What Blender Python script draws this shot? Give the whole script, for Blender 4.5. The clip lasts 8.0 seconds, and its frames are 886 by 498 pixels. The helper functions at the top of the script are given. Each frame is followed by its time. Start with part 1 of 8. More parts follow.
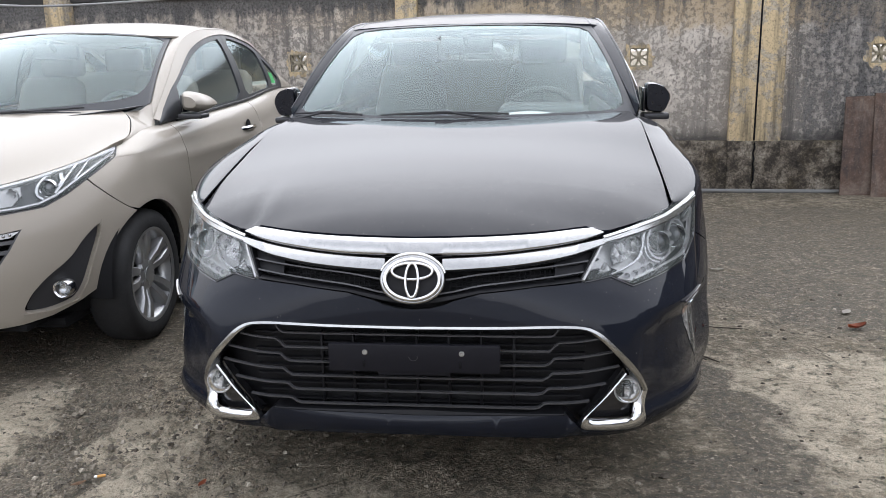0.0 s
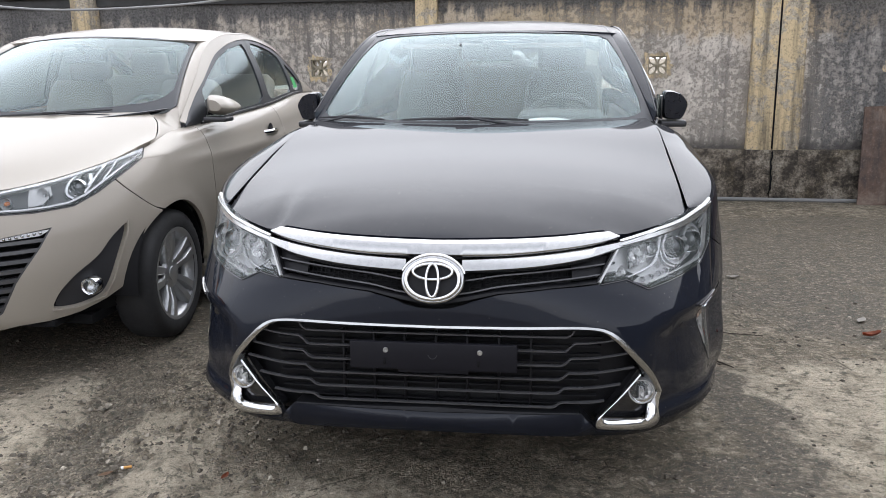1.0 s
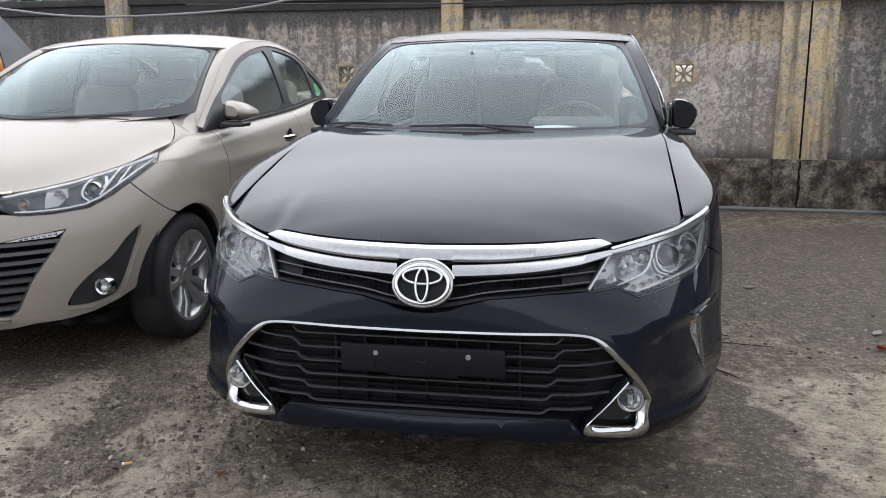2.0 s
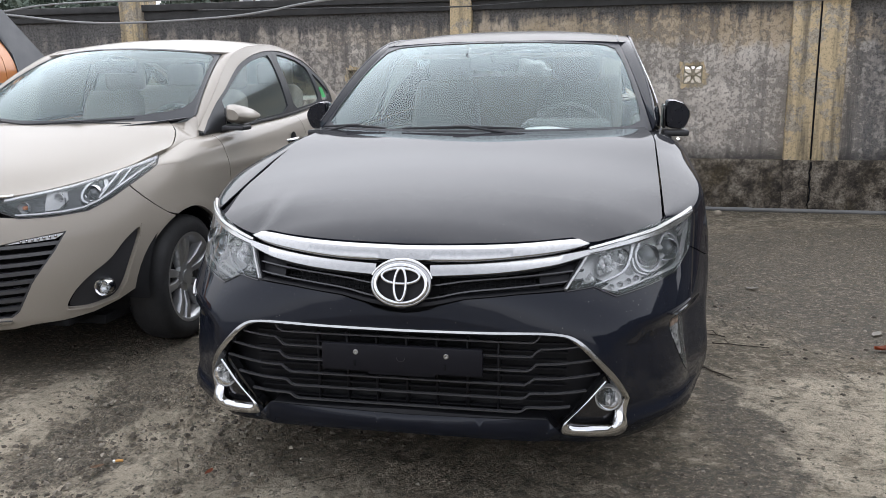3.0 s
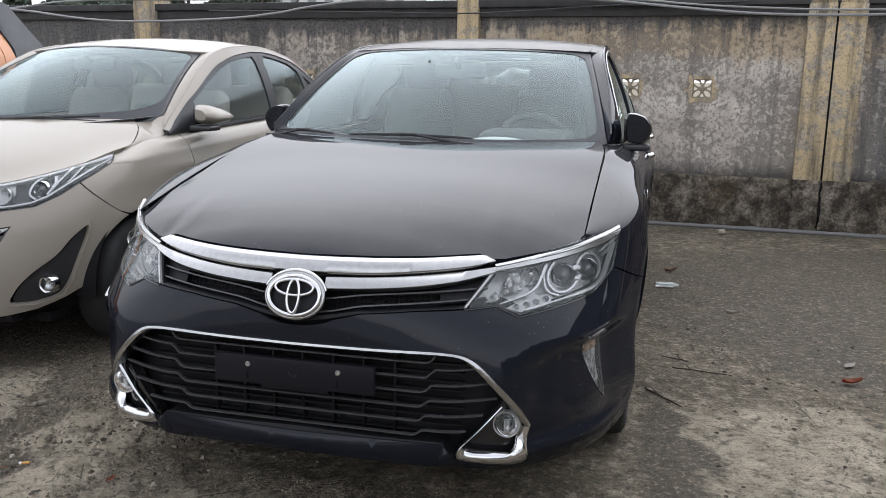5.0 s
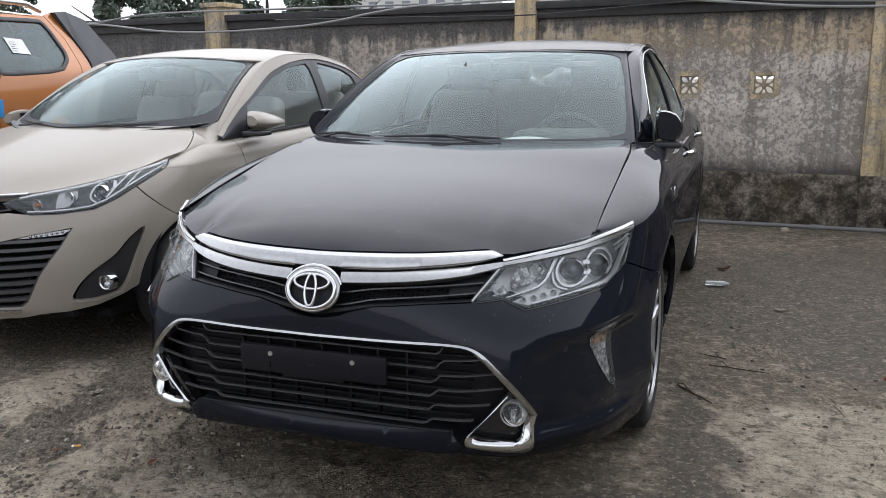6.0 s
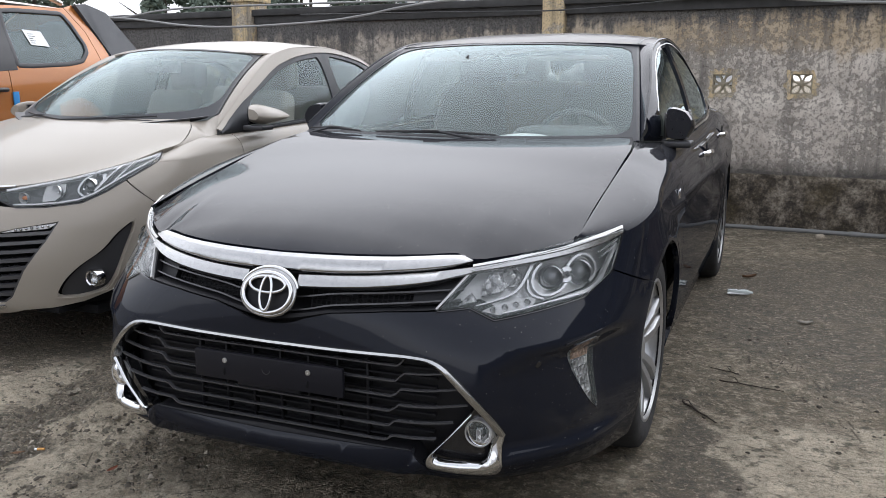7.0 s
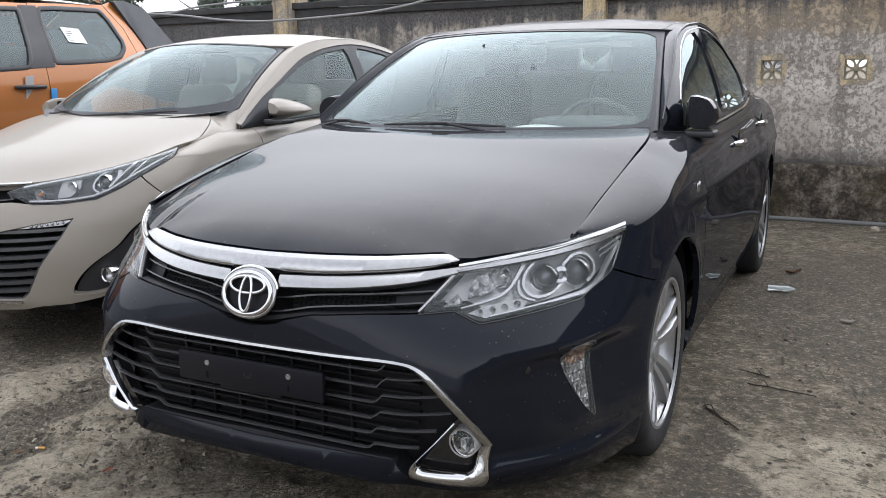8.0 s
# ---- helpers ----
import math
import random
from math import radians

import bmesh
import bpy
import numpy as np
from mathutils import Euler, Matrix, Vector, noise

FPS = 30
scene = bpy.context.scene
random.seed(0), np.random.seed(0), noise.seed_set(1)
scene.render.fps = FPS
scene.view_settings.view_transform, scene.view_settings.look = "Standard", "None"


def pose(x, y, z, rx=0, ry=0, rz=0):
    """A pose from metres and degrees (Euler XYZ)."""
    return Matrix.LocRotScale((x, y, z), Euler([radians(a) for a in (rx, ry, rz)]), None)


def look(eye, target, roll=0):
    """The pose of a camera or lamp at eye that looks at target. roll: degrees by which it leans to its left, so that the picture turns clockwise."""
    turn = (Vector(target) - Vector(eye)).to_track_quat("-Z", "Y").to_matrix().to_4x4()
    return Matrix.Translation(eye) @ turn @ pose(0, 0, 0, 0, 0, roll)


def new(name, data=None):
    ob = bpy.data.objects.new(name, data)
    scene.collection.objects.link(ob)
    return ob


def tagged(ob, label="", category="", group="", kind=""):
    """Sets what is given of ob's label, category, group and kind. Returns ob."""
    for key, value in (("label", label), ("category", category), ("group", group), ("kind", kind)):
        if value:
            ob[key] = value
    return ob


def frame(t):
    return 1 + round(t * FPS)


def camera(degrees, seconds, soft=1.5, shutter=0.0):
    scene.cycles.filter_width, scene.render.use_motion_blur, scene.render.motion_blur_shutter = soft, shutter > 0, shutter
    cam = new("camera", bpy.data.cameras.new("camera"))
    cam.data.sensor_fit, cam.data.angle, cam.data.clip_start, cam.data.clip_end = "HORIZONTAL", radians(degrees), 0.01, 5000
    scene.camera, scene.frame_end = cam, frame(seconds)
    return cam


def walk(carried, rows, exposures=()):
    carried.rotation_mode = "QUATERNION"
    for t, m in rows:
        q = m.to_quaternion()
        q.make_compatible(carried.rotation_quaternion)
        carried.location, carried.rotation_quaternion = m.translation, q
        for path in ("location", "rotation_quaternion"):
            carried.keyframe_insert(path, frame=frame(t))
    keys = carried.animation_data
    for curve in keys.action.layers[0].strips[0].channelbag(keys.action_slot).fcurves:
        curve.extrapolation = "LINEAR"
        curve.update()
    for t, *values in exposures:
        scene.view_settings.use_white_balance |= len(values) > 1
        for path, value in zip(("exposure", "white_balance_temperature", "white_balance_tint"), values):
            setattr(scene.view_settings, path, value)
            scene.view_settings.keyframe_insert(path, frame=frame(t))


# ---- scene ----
cam = camera(55.4, 8.0, soft=0.5)
PATH = [
    (0, (0.325, -2.121, 1.264), (0.109, -0.186, 0.809), -1.1),
    (0.5, (0.314, -2.176, 1.262), (0.104, -0.239, 0.81), -1.1),
    (1, (0.32, -2.185, 1.266), (0.067, -0.251, 0.825), -0.6),
    (1.5, (0.377, -2.187, 1.266), (0.079, -0.257, 0.836), -0.3),
    (3, (0.575, -2.195, 1.262), (0.186, -0.278, 0.845), -0.8),
    (3.5, (0.636, -2.174, 1.258), (0.246, -0.255, 0.849), -0.9),
    (4, (0.721, -2.106, 1.253), (0.314, -0.19, 0.849), -0.1),
    (4.2, (0.754, -2.056, 1.252), (0.339, -0.141, 0.85), 0.3),
    (5.3, (0.999, -2.007, 1.263), (0.465, -0.121, 0.862), 0.6),
    (5.5, (1.045, -2.017, 1.265), (0.464, -0.146, 0.865), 0.3),
    (6, (1.138, -2.044, 1.259), (0.481, -0.197, 0.863), -0.5),
    (6.5, (1.199, -1.937, 1.238), (0.496, -0.107, 0.843), -0.6),
    (7, (1.267, -1.798, 1.232), (0.515, 0.012, 0.835), 0.0),
    (7.5, (1.309, -1.731, 1.228), (0.51, 0.058, 0.823), -0.6),
    (8, (1.387, -1.616, 1.225), (0.512, 0.134, 0.81), -0.9),
]
walk(cam, [(t, look(eye, target, roll)) for t, eye, target, roll in PATH],
     exposures=[(0, 0.71), (0.5, 0.7), (1, 0.68), (1.5, 0.41), (3, 0.43), (3.5, 0.27), (4, 0.26), (5.5, 0.36), (6, 0.21), (6.5, 0.26), (7, 0.36), (8, 0.48)])

# ---- light: an overcast sky, brighter overhead, and a faint wide sun behind the cloud ----
SUN_UP, SUN_TURN = radians(40), radians(0)
world = bpy.data.worlds.new("overcast")
scene.world = world
world.use_nodes = True
wn, wl = world.node_tree.nodes, world.node_tree.links
sky = wn.new("ShaderNodeTexSky")
sky.sky_type, sky.sun_disc = "NISHITA", False
sky.sun_elevation, sky.sun_rotation = SUN_UP, SUN_TURN
sky.air_density, sky.dust_density, sky.ozone_density = 1.0, 4.0, 2.0
grey = wn.new("ShaderNodeHueSaturation")
grey.inputs["Saturation"].default_value = 0.12
wl.new(sky.outputs[0], grey.inputs["Color"])
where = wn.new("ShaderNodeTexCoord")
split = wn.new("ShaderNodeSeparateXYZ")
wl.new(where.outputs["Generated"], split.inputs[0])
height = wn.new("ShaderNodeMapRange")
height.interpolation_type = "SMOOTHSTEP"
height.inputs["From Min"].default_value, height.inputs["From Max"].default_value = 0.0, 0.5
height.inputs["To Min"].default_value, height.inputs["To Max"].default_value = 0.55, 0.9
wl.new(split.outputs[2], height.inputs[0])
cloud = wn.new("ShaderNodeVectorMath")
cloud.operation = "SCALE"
# thick even cloud; the glow to the north is set from the bonnet's reflections
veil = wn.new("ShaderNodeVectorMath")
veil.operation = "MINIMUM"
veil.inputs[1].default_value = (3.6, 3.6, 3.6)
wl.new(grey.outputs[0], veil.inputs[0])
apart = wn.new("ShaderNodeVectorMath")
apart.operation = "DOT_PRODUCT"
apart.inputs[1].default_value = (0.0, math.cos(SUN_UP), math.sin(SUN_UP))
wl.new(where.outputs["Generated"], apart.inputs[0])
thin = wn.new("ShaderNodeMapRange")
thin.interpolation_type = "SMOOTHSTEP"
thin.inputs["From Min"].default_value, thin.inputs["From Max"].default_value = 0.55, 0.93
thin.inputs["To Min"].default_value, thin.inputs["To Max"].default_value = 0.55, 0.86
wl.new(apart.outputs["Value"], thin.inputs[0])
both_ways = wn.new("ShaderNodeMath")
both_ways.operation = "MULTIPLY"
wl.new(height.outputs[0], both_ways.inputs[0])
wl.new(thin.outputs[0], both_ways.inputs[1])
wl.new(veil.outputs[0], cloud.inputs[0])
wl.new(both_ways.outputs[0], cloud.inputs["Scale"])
cool = wn.new("ShaderNodeVectorMath")
cool.operation = "MULTIPLY"
cool.inputs[1].default_value = (0.98, 1.0, 1.075)
wl.new(cloud.outputs[0], cool.inputs[0])
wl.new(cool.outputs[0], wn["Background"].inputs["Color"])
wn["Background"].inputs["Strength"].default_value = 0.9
sun = new("sun", bpy.data.lights.new("sun", "SUN"))
sun.data.energy, sun.data.angle, sun.data.color = 0.3, radians(150), (0.98, 1.0, 1.0)
sun.matrix_basis = pose(0, 0, 12, -50, 0, 0)


# ---- materials ----
class Nodes:
    """A material and short calls for its nodes."""

    def __init__(self, name):
        self.m = bpy.data.materials.new(name)
        self.m.use_nodes = True
        self.t = self.m.node_tree
        self.b = self.t.nodes["Principled BSDF"]
        self.co = self.t.nodes.new("ShaderNodeTexCoord").outputs["Object"]

    def set(self, **k):
        for key, v in k.items():
            self.put(self.b.inputs[key.replace("_", " ")], v)
        return self

    def put(self, socket, v):
        if isinstance(v, bpy.types.NodeSocket):
            self.t.links.new(v, socket)
        elif isinstance(v, tuple) and len(v) == 3 and socket.type == "RGBA":
            socket.default_value = (*v, 1)
        else:
            socket.default_value = v

    def stretched(self, scale):
        n = self.t.nodes.new("ShaderNodeMapping")
        n.inputs["Scale"].default_value = scale
        self.t.links.new(self.co, n.inputs["Vector"])
        return n.outputs[0]

    def noise(self, scale, detail=4.0, rough=0.6, at=None, distortion=0.0):
        n = self.t.nodes.new("ShaderNodeTexNoise")
        self.put(n.inputs["Vector"], at or self.co)
        n.inputs["Scale"].default_value, n.inputs["Detail"].default_value = scale, detail
        n.inputs["Roughness"].default_value, n.inputs["Distortion"].default_value = rough, distortion
        return n.outputs["Fac"]

    def cells(self, scale, feature="F1", at=None, out="Distance"):
        n = self.t.nodes.new("ShaderNodeTexVoronoi")
        n.feature = feature
        self.put(n.inputs["Vector"], at or self.co)
        n.inputs["Scale"].default_value = scale
        return n.outputs[out]

    def ramp(self, fac, *stops):
        n = self.t.nodes.new("ShaderNodeValToRGB")
        self.put(n.inputs[0], fac)
        e = n.color_ramp.elements
        while len(e) < len(stops):
            e.new(0.5)
        for i, (p, c) in enumerate(stops):
            e[i].position = p
            e[i].color = (c, c, c, 1) if isinstance(c, (int, float)) else (*c, 1)
        return n.outputs[0]

    def mix(self, fac, a, b, mode="MIX"):
        n = self.t.nodes.new("ShaderNodeMix")
        n.data_type, n.blend_type = "RGBA", mode
        self.put(n.inputs[0], fac)
        self.put(n.inputs[6], a)
        self.put(n.inputs[7], b)
        return n.outputs[2]

    def math(self, op, a, b=0.0):
        n = self.t.nodes.new("ShaderNodeMath")
        n.operation = op
        self.put(n.inputs[0], a)
        self.put(n.inputs[1], b)
        return n.outputs[0]

    def blob(self, cx, cy, rx, ry, turn=0.0):
        """1 in the middle of an oval on the plan, falling to 0 at its edge."""
        m = self.t.nodes.new("ShaderNodeMapping")
        m.vector_type = "TEXTURE"
        m.inputs["Location"].default_value = (cx, cy, 0)
        m.inputs["Rotation"].default_value = (0, 0, radians(turn))
        m.inputs["Scale"].default_value = (rx, ry, 1)
        self.t.links.new(self.co, m.inputs[0])
        g = self.t.nodes.new("ShaderNodeTexGradient")
        g.gradient_type = "SPHERICAL"
        self.t.links.new(m.outputs[0], g.inputs[0])
        return g.outputs["Fac"]

    def axis(self, i):
        n = self.t.nodes.new("ShaderNodeSeparateXYZ")
        self.t.links.new(self.co, n.inputs[0])
        return n.outputs[i]

    def bump(self, height, strength=0.3, distance=0.01):
        n = self.t.nodes.new("ShaderNodeBump")
        n.inputs["Strength"].default_value, n.inputs["Distance"].default_value = strength, distance
        self.put(n.inputs["Height"], height)
        self.t.links.new(n.outputs[0], self.b.inputs["Normal"])
        return self


def plain(name, colour, rough=0.5, metal=0.0, vary=0.15, grain=60.0, bump=0.0, **more):
    """A surface of one colour with slight uneven wear."""
    n = Nodes(name)
    f = n.noise(grain, 3.0)
    dark = tuple(c * (1 - vary) for c in colour)
    n.set(Base_Color=n.mix(f, dark, colour), Metallic=metal, Roughness=n.ramp(n.noise(9.0), (0.3, max(0.02, rough * 0.85)), (0.7, min(1.0, rough * 1.15))), **more)
    if bump:
        n.bump(f, bump, 0.003)
    return n.m


def paint(name, colour, flake, dust, metal=0.0, rough=0.35, spec=0.5, ior=1.5, coat=1.0):
    """Car paint under clear coat, with a thin film of dust and dried water spots."""
    n = Nodes(name)
    film = n.noise(3.0, 5.0, 0.65)
    spots = n.ramp(n.cells(58.0), (0.05, 1.0), (0.1, 0.0))
    few = n.ramp(n.noise(7.0, 3.0), (0.46, 0.0), (0.6, 1.0))
    # dust settles on upward faces, and its pale tone also brightens the bonnet
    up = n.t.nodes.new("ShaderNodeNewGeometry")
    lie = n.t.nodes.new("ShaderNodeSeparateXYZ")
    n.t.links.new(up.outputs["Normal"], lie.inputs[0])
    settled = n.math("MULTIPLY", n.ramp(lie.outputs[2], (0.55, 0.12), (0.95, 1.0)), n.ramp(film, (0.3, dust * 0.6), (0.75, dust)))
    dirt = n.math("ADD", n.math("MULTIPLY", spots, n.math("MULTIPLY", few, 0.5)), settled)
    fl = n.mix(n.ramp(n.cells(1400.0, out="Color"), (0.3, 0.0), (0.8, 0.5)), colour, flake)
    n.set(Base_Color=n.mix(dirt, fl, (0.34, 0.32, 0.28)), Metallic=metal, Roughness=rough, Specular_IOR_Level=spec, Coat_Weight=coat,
          Coat_Roughness=n.ramp(film, (0.3, 0.02), (0.8, 0.07)), Coat_IOR=ior)
    return n.m


def glass(name, tint, film=0.04, ior=1.75, rough=0.0, sheen=(0.84, 0.97, 1.0)):
    """A thin pane: it lets light straight through, mirrors by Fresnel, and bears a pale film for dust and the mirrored
    sky's painted haze.
    """
    n = Nodes(name)
    nt, out = n.t, n.t.nodes["Material Output"]
    clear, gloss, dull = nt.nodes.new("ShaderNodeBsdfTransparent"), nt.nodes.new("ShaderNodeBsdfGlossy"), nt.nodes.new("ShaderNodeBsdfDiffuse")
    fres, m1, m2 = nt.nodes.new("ShaderNodeFresnel"), nt.nodes.new("ShaderNodeMixShader"), nt.nodes.new("ShaderNodeMixShader")
    clear.inputs[0].default_value = (*tint, 1)
    gloss.inputs["Color"].default_value = (*sheen, 1)
    gloss.inputs["Roughness"].default_value = rough
    dull.inputs[0].default_value = (0.52, 0.585, 0.57, 1)
    fres.inputs["IOR"].default_value = ior
    n.put(m1.inputs[0], n.ramp(n.noise(6.0, 6.0, 0.7), (0.3, film * 0.85), (0.8, film * 1.15)))
    nt.links.new(clear.outputs[0], m1.inputs[1])
    nt.links.new(dull.outputs[0], m1.inputs[2])
    nt.links.new(fres.outputs[0], m2.inputs[0])
    nt.links.new(m1.outputs[0], m2.inputs[1])
    nt.links.new(gloss.outputs[0], m2.inputs[2])
    nt.links.new(m2.outputs[0], out.inputs[0])
    return n.m


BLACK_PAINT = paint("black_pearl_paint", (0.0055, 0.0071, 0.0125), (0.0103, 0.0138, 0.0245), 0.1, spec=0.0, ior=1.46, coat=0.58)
# the roof's dustier, duller copy of the black paint, muting its sky reflection
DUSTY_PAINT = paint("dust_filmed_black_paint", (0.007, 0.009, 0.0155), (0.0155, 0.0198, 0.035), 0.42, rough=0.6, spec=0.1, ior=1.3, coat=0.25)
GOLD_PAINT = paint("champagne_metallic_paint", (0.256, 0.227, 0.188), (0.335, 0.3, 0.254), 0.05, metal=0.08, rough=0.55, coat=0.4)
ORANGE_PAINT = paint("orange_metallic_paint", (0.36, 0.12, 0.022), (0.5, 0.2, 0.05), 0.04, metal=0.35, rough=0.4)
CHROME = plain("chrome", (0.66, 0.665, 0.67), 0.09, 1.0, 0.06, 40.0)
SATIN = plain("satin_silver_trim", (0.55, 0.56, 0.57), 0.3, 1.0, 0.1, 60.0)
TRIM = plain("black_plastic_trim", (0.03, 0.03, 0.033), 0.45, 0.0, 0.25, 180.0, 0.12)
GRILLE_BLACK = plain("matt_black_grille", (0.013, 0.013, 0.015), 0.5, 0.0, 0.3, 120.0, Specular_IOR_Level=0.2)
GLOSS_BLACK = plain("gloss_black_plastic", (0.015, 0.015, 0.017), 0.12, 0.0, 0.2, 60.0, Coat_Weight=0.5)
DARK = plain("dark_underbody", (0.014, 0.014, 0.015), 0.9, 0.0, 0.3, 30.0, Specular_IOR_Level=0.08)
RUBBER = plain("tyre_rubber", (0.02, 0.02, 0.021), 0.85, 0.0, 0.35, 90.0, 0.2)
ALLOY = plain("silver_alloy", (0.45, 0.455, 0.46), 0.36, 0.75, 0.1, 60.0)
ALLOY_DARK = plain("grey_alloy_recess", (0.05, 0.05, 0.053), 0.4, 0.7, 0.15, 60.0)
# seat and dashboard tones are lifted to stand in for the windscreen's reflected veil
SEAT = plain("pale_beige_leather", (0.32, 0.3, 0.27), 0.55, 0.0, 0.15, 70.0, 0.1)
SEAT_DARK = plain("grey_interior_plastic", (0.13, 0.132, 0.132), 0.6, 0.0, 0.2, 90.0, 0.1)
FILM = plain("thin_clear_wrapping", (0.75, 0.77, 0.78), 0.18, 0.0, 0.2, 12.0, 0.5, Alpha=0.55)
WHITE = plain("white_paper", (0.8, 0.8, 0.79), 0.7, 0.0, 0.05, 40.0)
AMBER = plain("amber_lens", (0.75, 0.22, 0.06), 0.12, 0.0, 0.1, 60.0)
REFLECTOR = plain("lamp_reflector", (0.5, 0.51, 0.52), 0.25, 1.0, 0.1, 80.0)
LAMP_GREY = plain("lamp_housing_grey", (0.52, 0.52, 0.52), 0.3, 0.35, 0.3, 45.0, 0.15)
LAMP_DARK = plain("lamp_housing_dark", (0.05, 0.052, 0.056), 0.3, 0.3, 0.2, 60.0)
GLASS = glass("window_glass", (0.86, 0.95, 0.92), 0.085, 1.37, 0.1)
SIDE_GLASS = glass("clear_side_glass", (0.9, 0.95, 0.92), 0.07, 1.36, 0.1)
FRIT = plain("black_glass_border", (0.045, 0.047, 0.052), 0.45, 0.0, 0.15, 80.0, Specular_IOR_Level=0.22)
TINTED = glass("tinted_side_glass", (0.34, 0.38, 0.36), 0.035, 1.6)
BOTTLE = glass("scuffed_clear_plastic", (0.92, 0.93, 0.93), 0.5, 1.4, 0.25, (1.0, 1.0, 1.0))
LENS = glass("clear_lamp_lens", (0.98, 0.98, 0.98), 0.075, 1.32, sheen=(0.97, 0.98, 1.0))


# ---- curves and body shapes ----
def curve(pts):
    """A smooth function through (x, y) pairs that does not overshoot."""
    xs = [p[0] for p in pts]
    ys = [p[1] for p in pts]
    n = len(xs)
    d = [(ys[i + 1] - ys[i]) / (xs[i + 1] - xs[i]) for i in range(n - 1)]
    m = [d[0]] + [0.0 if d[i - 1] * d[i] <= 0 else 2 * d[i - 1] * d[i] / (d[i - 1] + d[i]) for i in range(1, n - 1)] + [d[-1]]

    def f(x):
        if x <= xs[0]:
            return ys[0] + m[0] * (x - xs[0])
        if x >= xs[-1]:
            return ys[-1] + m[-1] * (x - xs[-1])
        i = 0
        while x > xs[i + 1]:
            i += 1
        h = xs[i + 1] - xs[i]
        t = (x - xs[i]) / h
        return ((1 + 2 * t) * (1 - t) ** 2 * ys[i] + t * (1 - t) ** 2 * h * m[i]
                + t * t * (3 - 2 * t) * ys[i + 1] + t * t * (t - 1) * h * m[i + 1])
    return f


def mix(a, b, t):
    return a + (b - a) * t


def step01(e0, e1, x):
    t = min(1.0, max(0.0, (x - e0) / (e1 - e0)))
    return t * t * (3 - 2 * t)


class Body:
    """The skin of a saloon car in its own frame: x across, y from the nose back, z up."""

    def __init__(self, **k):
        self.yd, self.length = k["yd"], k["length"]
        self.hubs, self.arch = k["hubs"], k["arch"]
        self.hub_z = k["hub_z"]
        self.nose = curve(k["nose"])
        self.wide = curve(k["wide"])
        self.square = curve(k["square"])
        self.hood_c, self.hood_drop, self.hood_pow = curve(k["hood_c"]), curve(k["hood_drop"]), k["hood_pow"]
        self.hood_w = k["hood_w"]
        self.edge_x, self.edge_z = curve(k["edge_x"]), curve(k["edge_z"])
        self.shoulder = curve(k["shoulder"])
        self.rail_x, self.rail_z = curve(k["rail_x"]), curve(k["rail_z"])
        self.roof_c = curve(k["roof_c"])
        self.cowl_y, self.cowl_z = k["cowl_y"], k["cowl_z"]
        self.head_y, self.head_z = k["head_y"], k["head_z"]
        self.ws_w = k["ws_w"]
        self.crease = k.get("crease", (0.8, 0.0))
        self.tail = k.get("tail", 0.6)
        self.jowl, self.lip = k.get("jowl", 0.0), k.get("lip", 0.0)
        self.bone = curve(k["bone"]) if "bone" in k else None
        line = [(self.wrap(a, z), z) for a, z in k["brow"]]
        self.brow_x = line[-1][0].x
        self.brow_y = curve([(q.x, q.y) for q, z in line])
        self.brow_z = curve([(q.x, z) for q, z in line])

    def plan(self, y):
        a = 1 - 0.05 * step01(self.length * 0.6, self.length, y)
        y1 = self.length - self.tail
        if y > y1:
            a *= max(0.0, 1 - (min(1.0, (y - y1) / self.tail)) ** 2.6) ** 0.5
        return a

    def wrap(self, a, z):
        """The lower skin: a runs from the middle of the nose round the corner and back along the flank (y = yd + a - 1.3 there)."""
        s, a = (1, a) if a >= 0 else (-1, -a)
        w, y0 = self.wide(z), self.nose(z)
        if a < 1.3:
            sx = math.sin(a / 1.3 * math.pi / 2)
            q = 1 - sx ** self.square(z)
            y = y0 + (self.yd - y0) * (1 - math.sqrt(max(q, 0.0)))
            x = w * sx
        else:
            y = self.yd + a - 1.3
            x = w * self.plan(y)
        if self.bone and 0.4 < a < 1.2:
            # the bumper's hollow cheek, between an upper crease and the lower lip
            d = 0.034 * step01(0.0, 0.05, self.bone(a) - z) * step01(0.25, 0.305, z) * step01(0.56, 0.74, a) * step01(1.14, 0.98, a)
            t = a / 1.3 * math.pi / 2
            x -= d * math.sin(t)
            y += d * math.cos(t)
        x += self.jowl * step01(0.72, 0.98, a) * step01(0.5, 0.28, z) * step01(1.05, 0.8, y)
        y -= self.lip * step01(0.292, 0.252, z) * step01(0.47, 0.4, a)
        for h in self.hubs:
            r = math.hypot(y - h, z - self.hub_z)
            x += 0.010 * math.exp(-((r - self.arch) / 0.05) ** 2) * step01(0.4, 0.7, y)
        cz, cd = self.crease
        x += cd * math.exp(-((z - cz) / 0.03) ** 2) * step01(self.yd, self.yd + 0.8, y)
        return Vector((s * x, y, z))

    def top(self, x, y):
        """The bonnet, drawn down at the front to meet the line over grille and lamps."""
        q = min(abs(x), self.brow_x)
        yb = self.brow_y(q)
        miss = self.brow_z(q) - self.hood(q, yb)
        d = max(0.0, y - yb) / 0.16
        return Vector((x, y, self.hood(x, y) + miss * math.exp(-d * d)))

    def hood(self, x, y):
        return self.hood_c(y) - self.hood_drop(y) * (abs(x) / self.hood_w) ** self.hood_pow

    def edge(self, y):
        return Vector((self.edge_x(y), y, self.edge_z(y)))

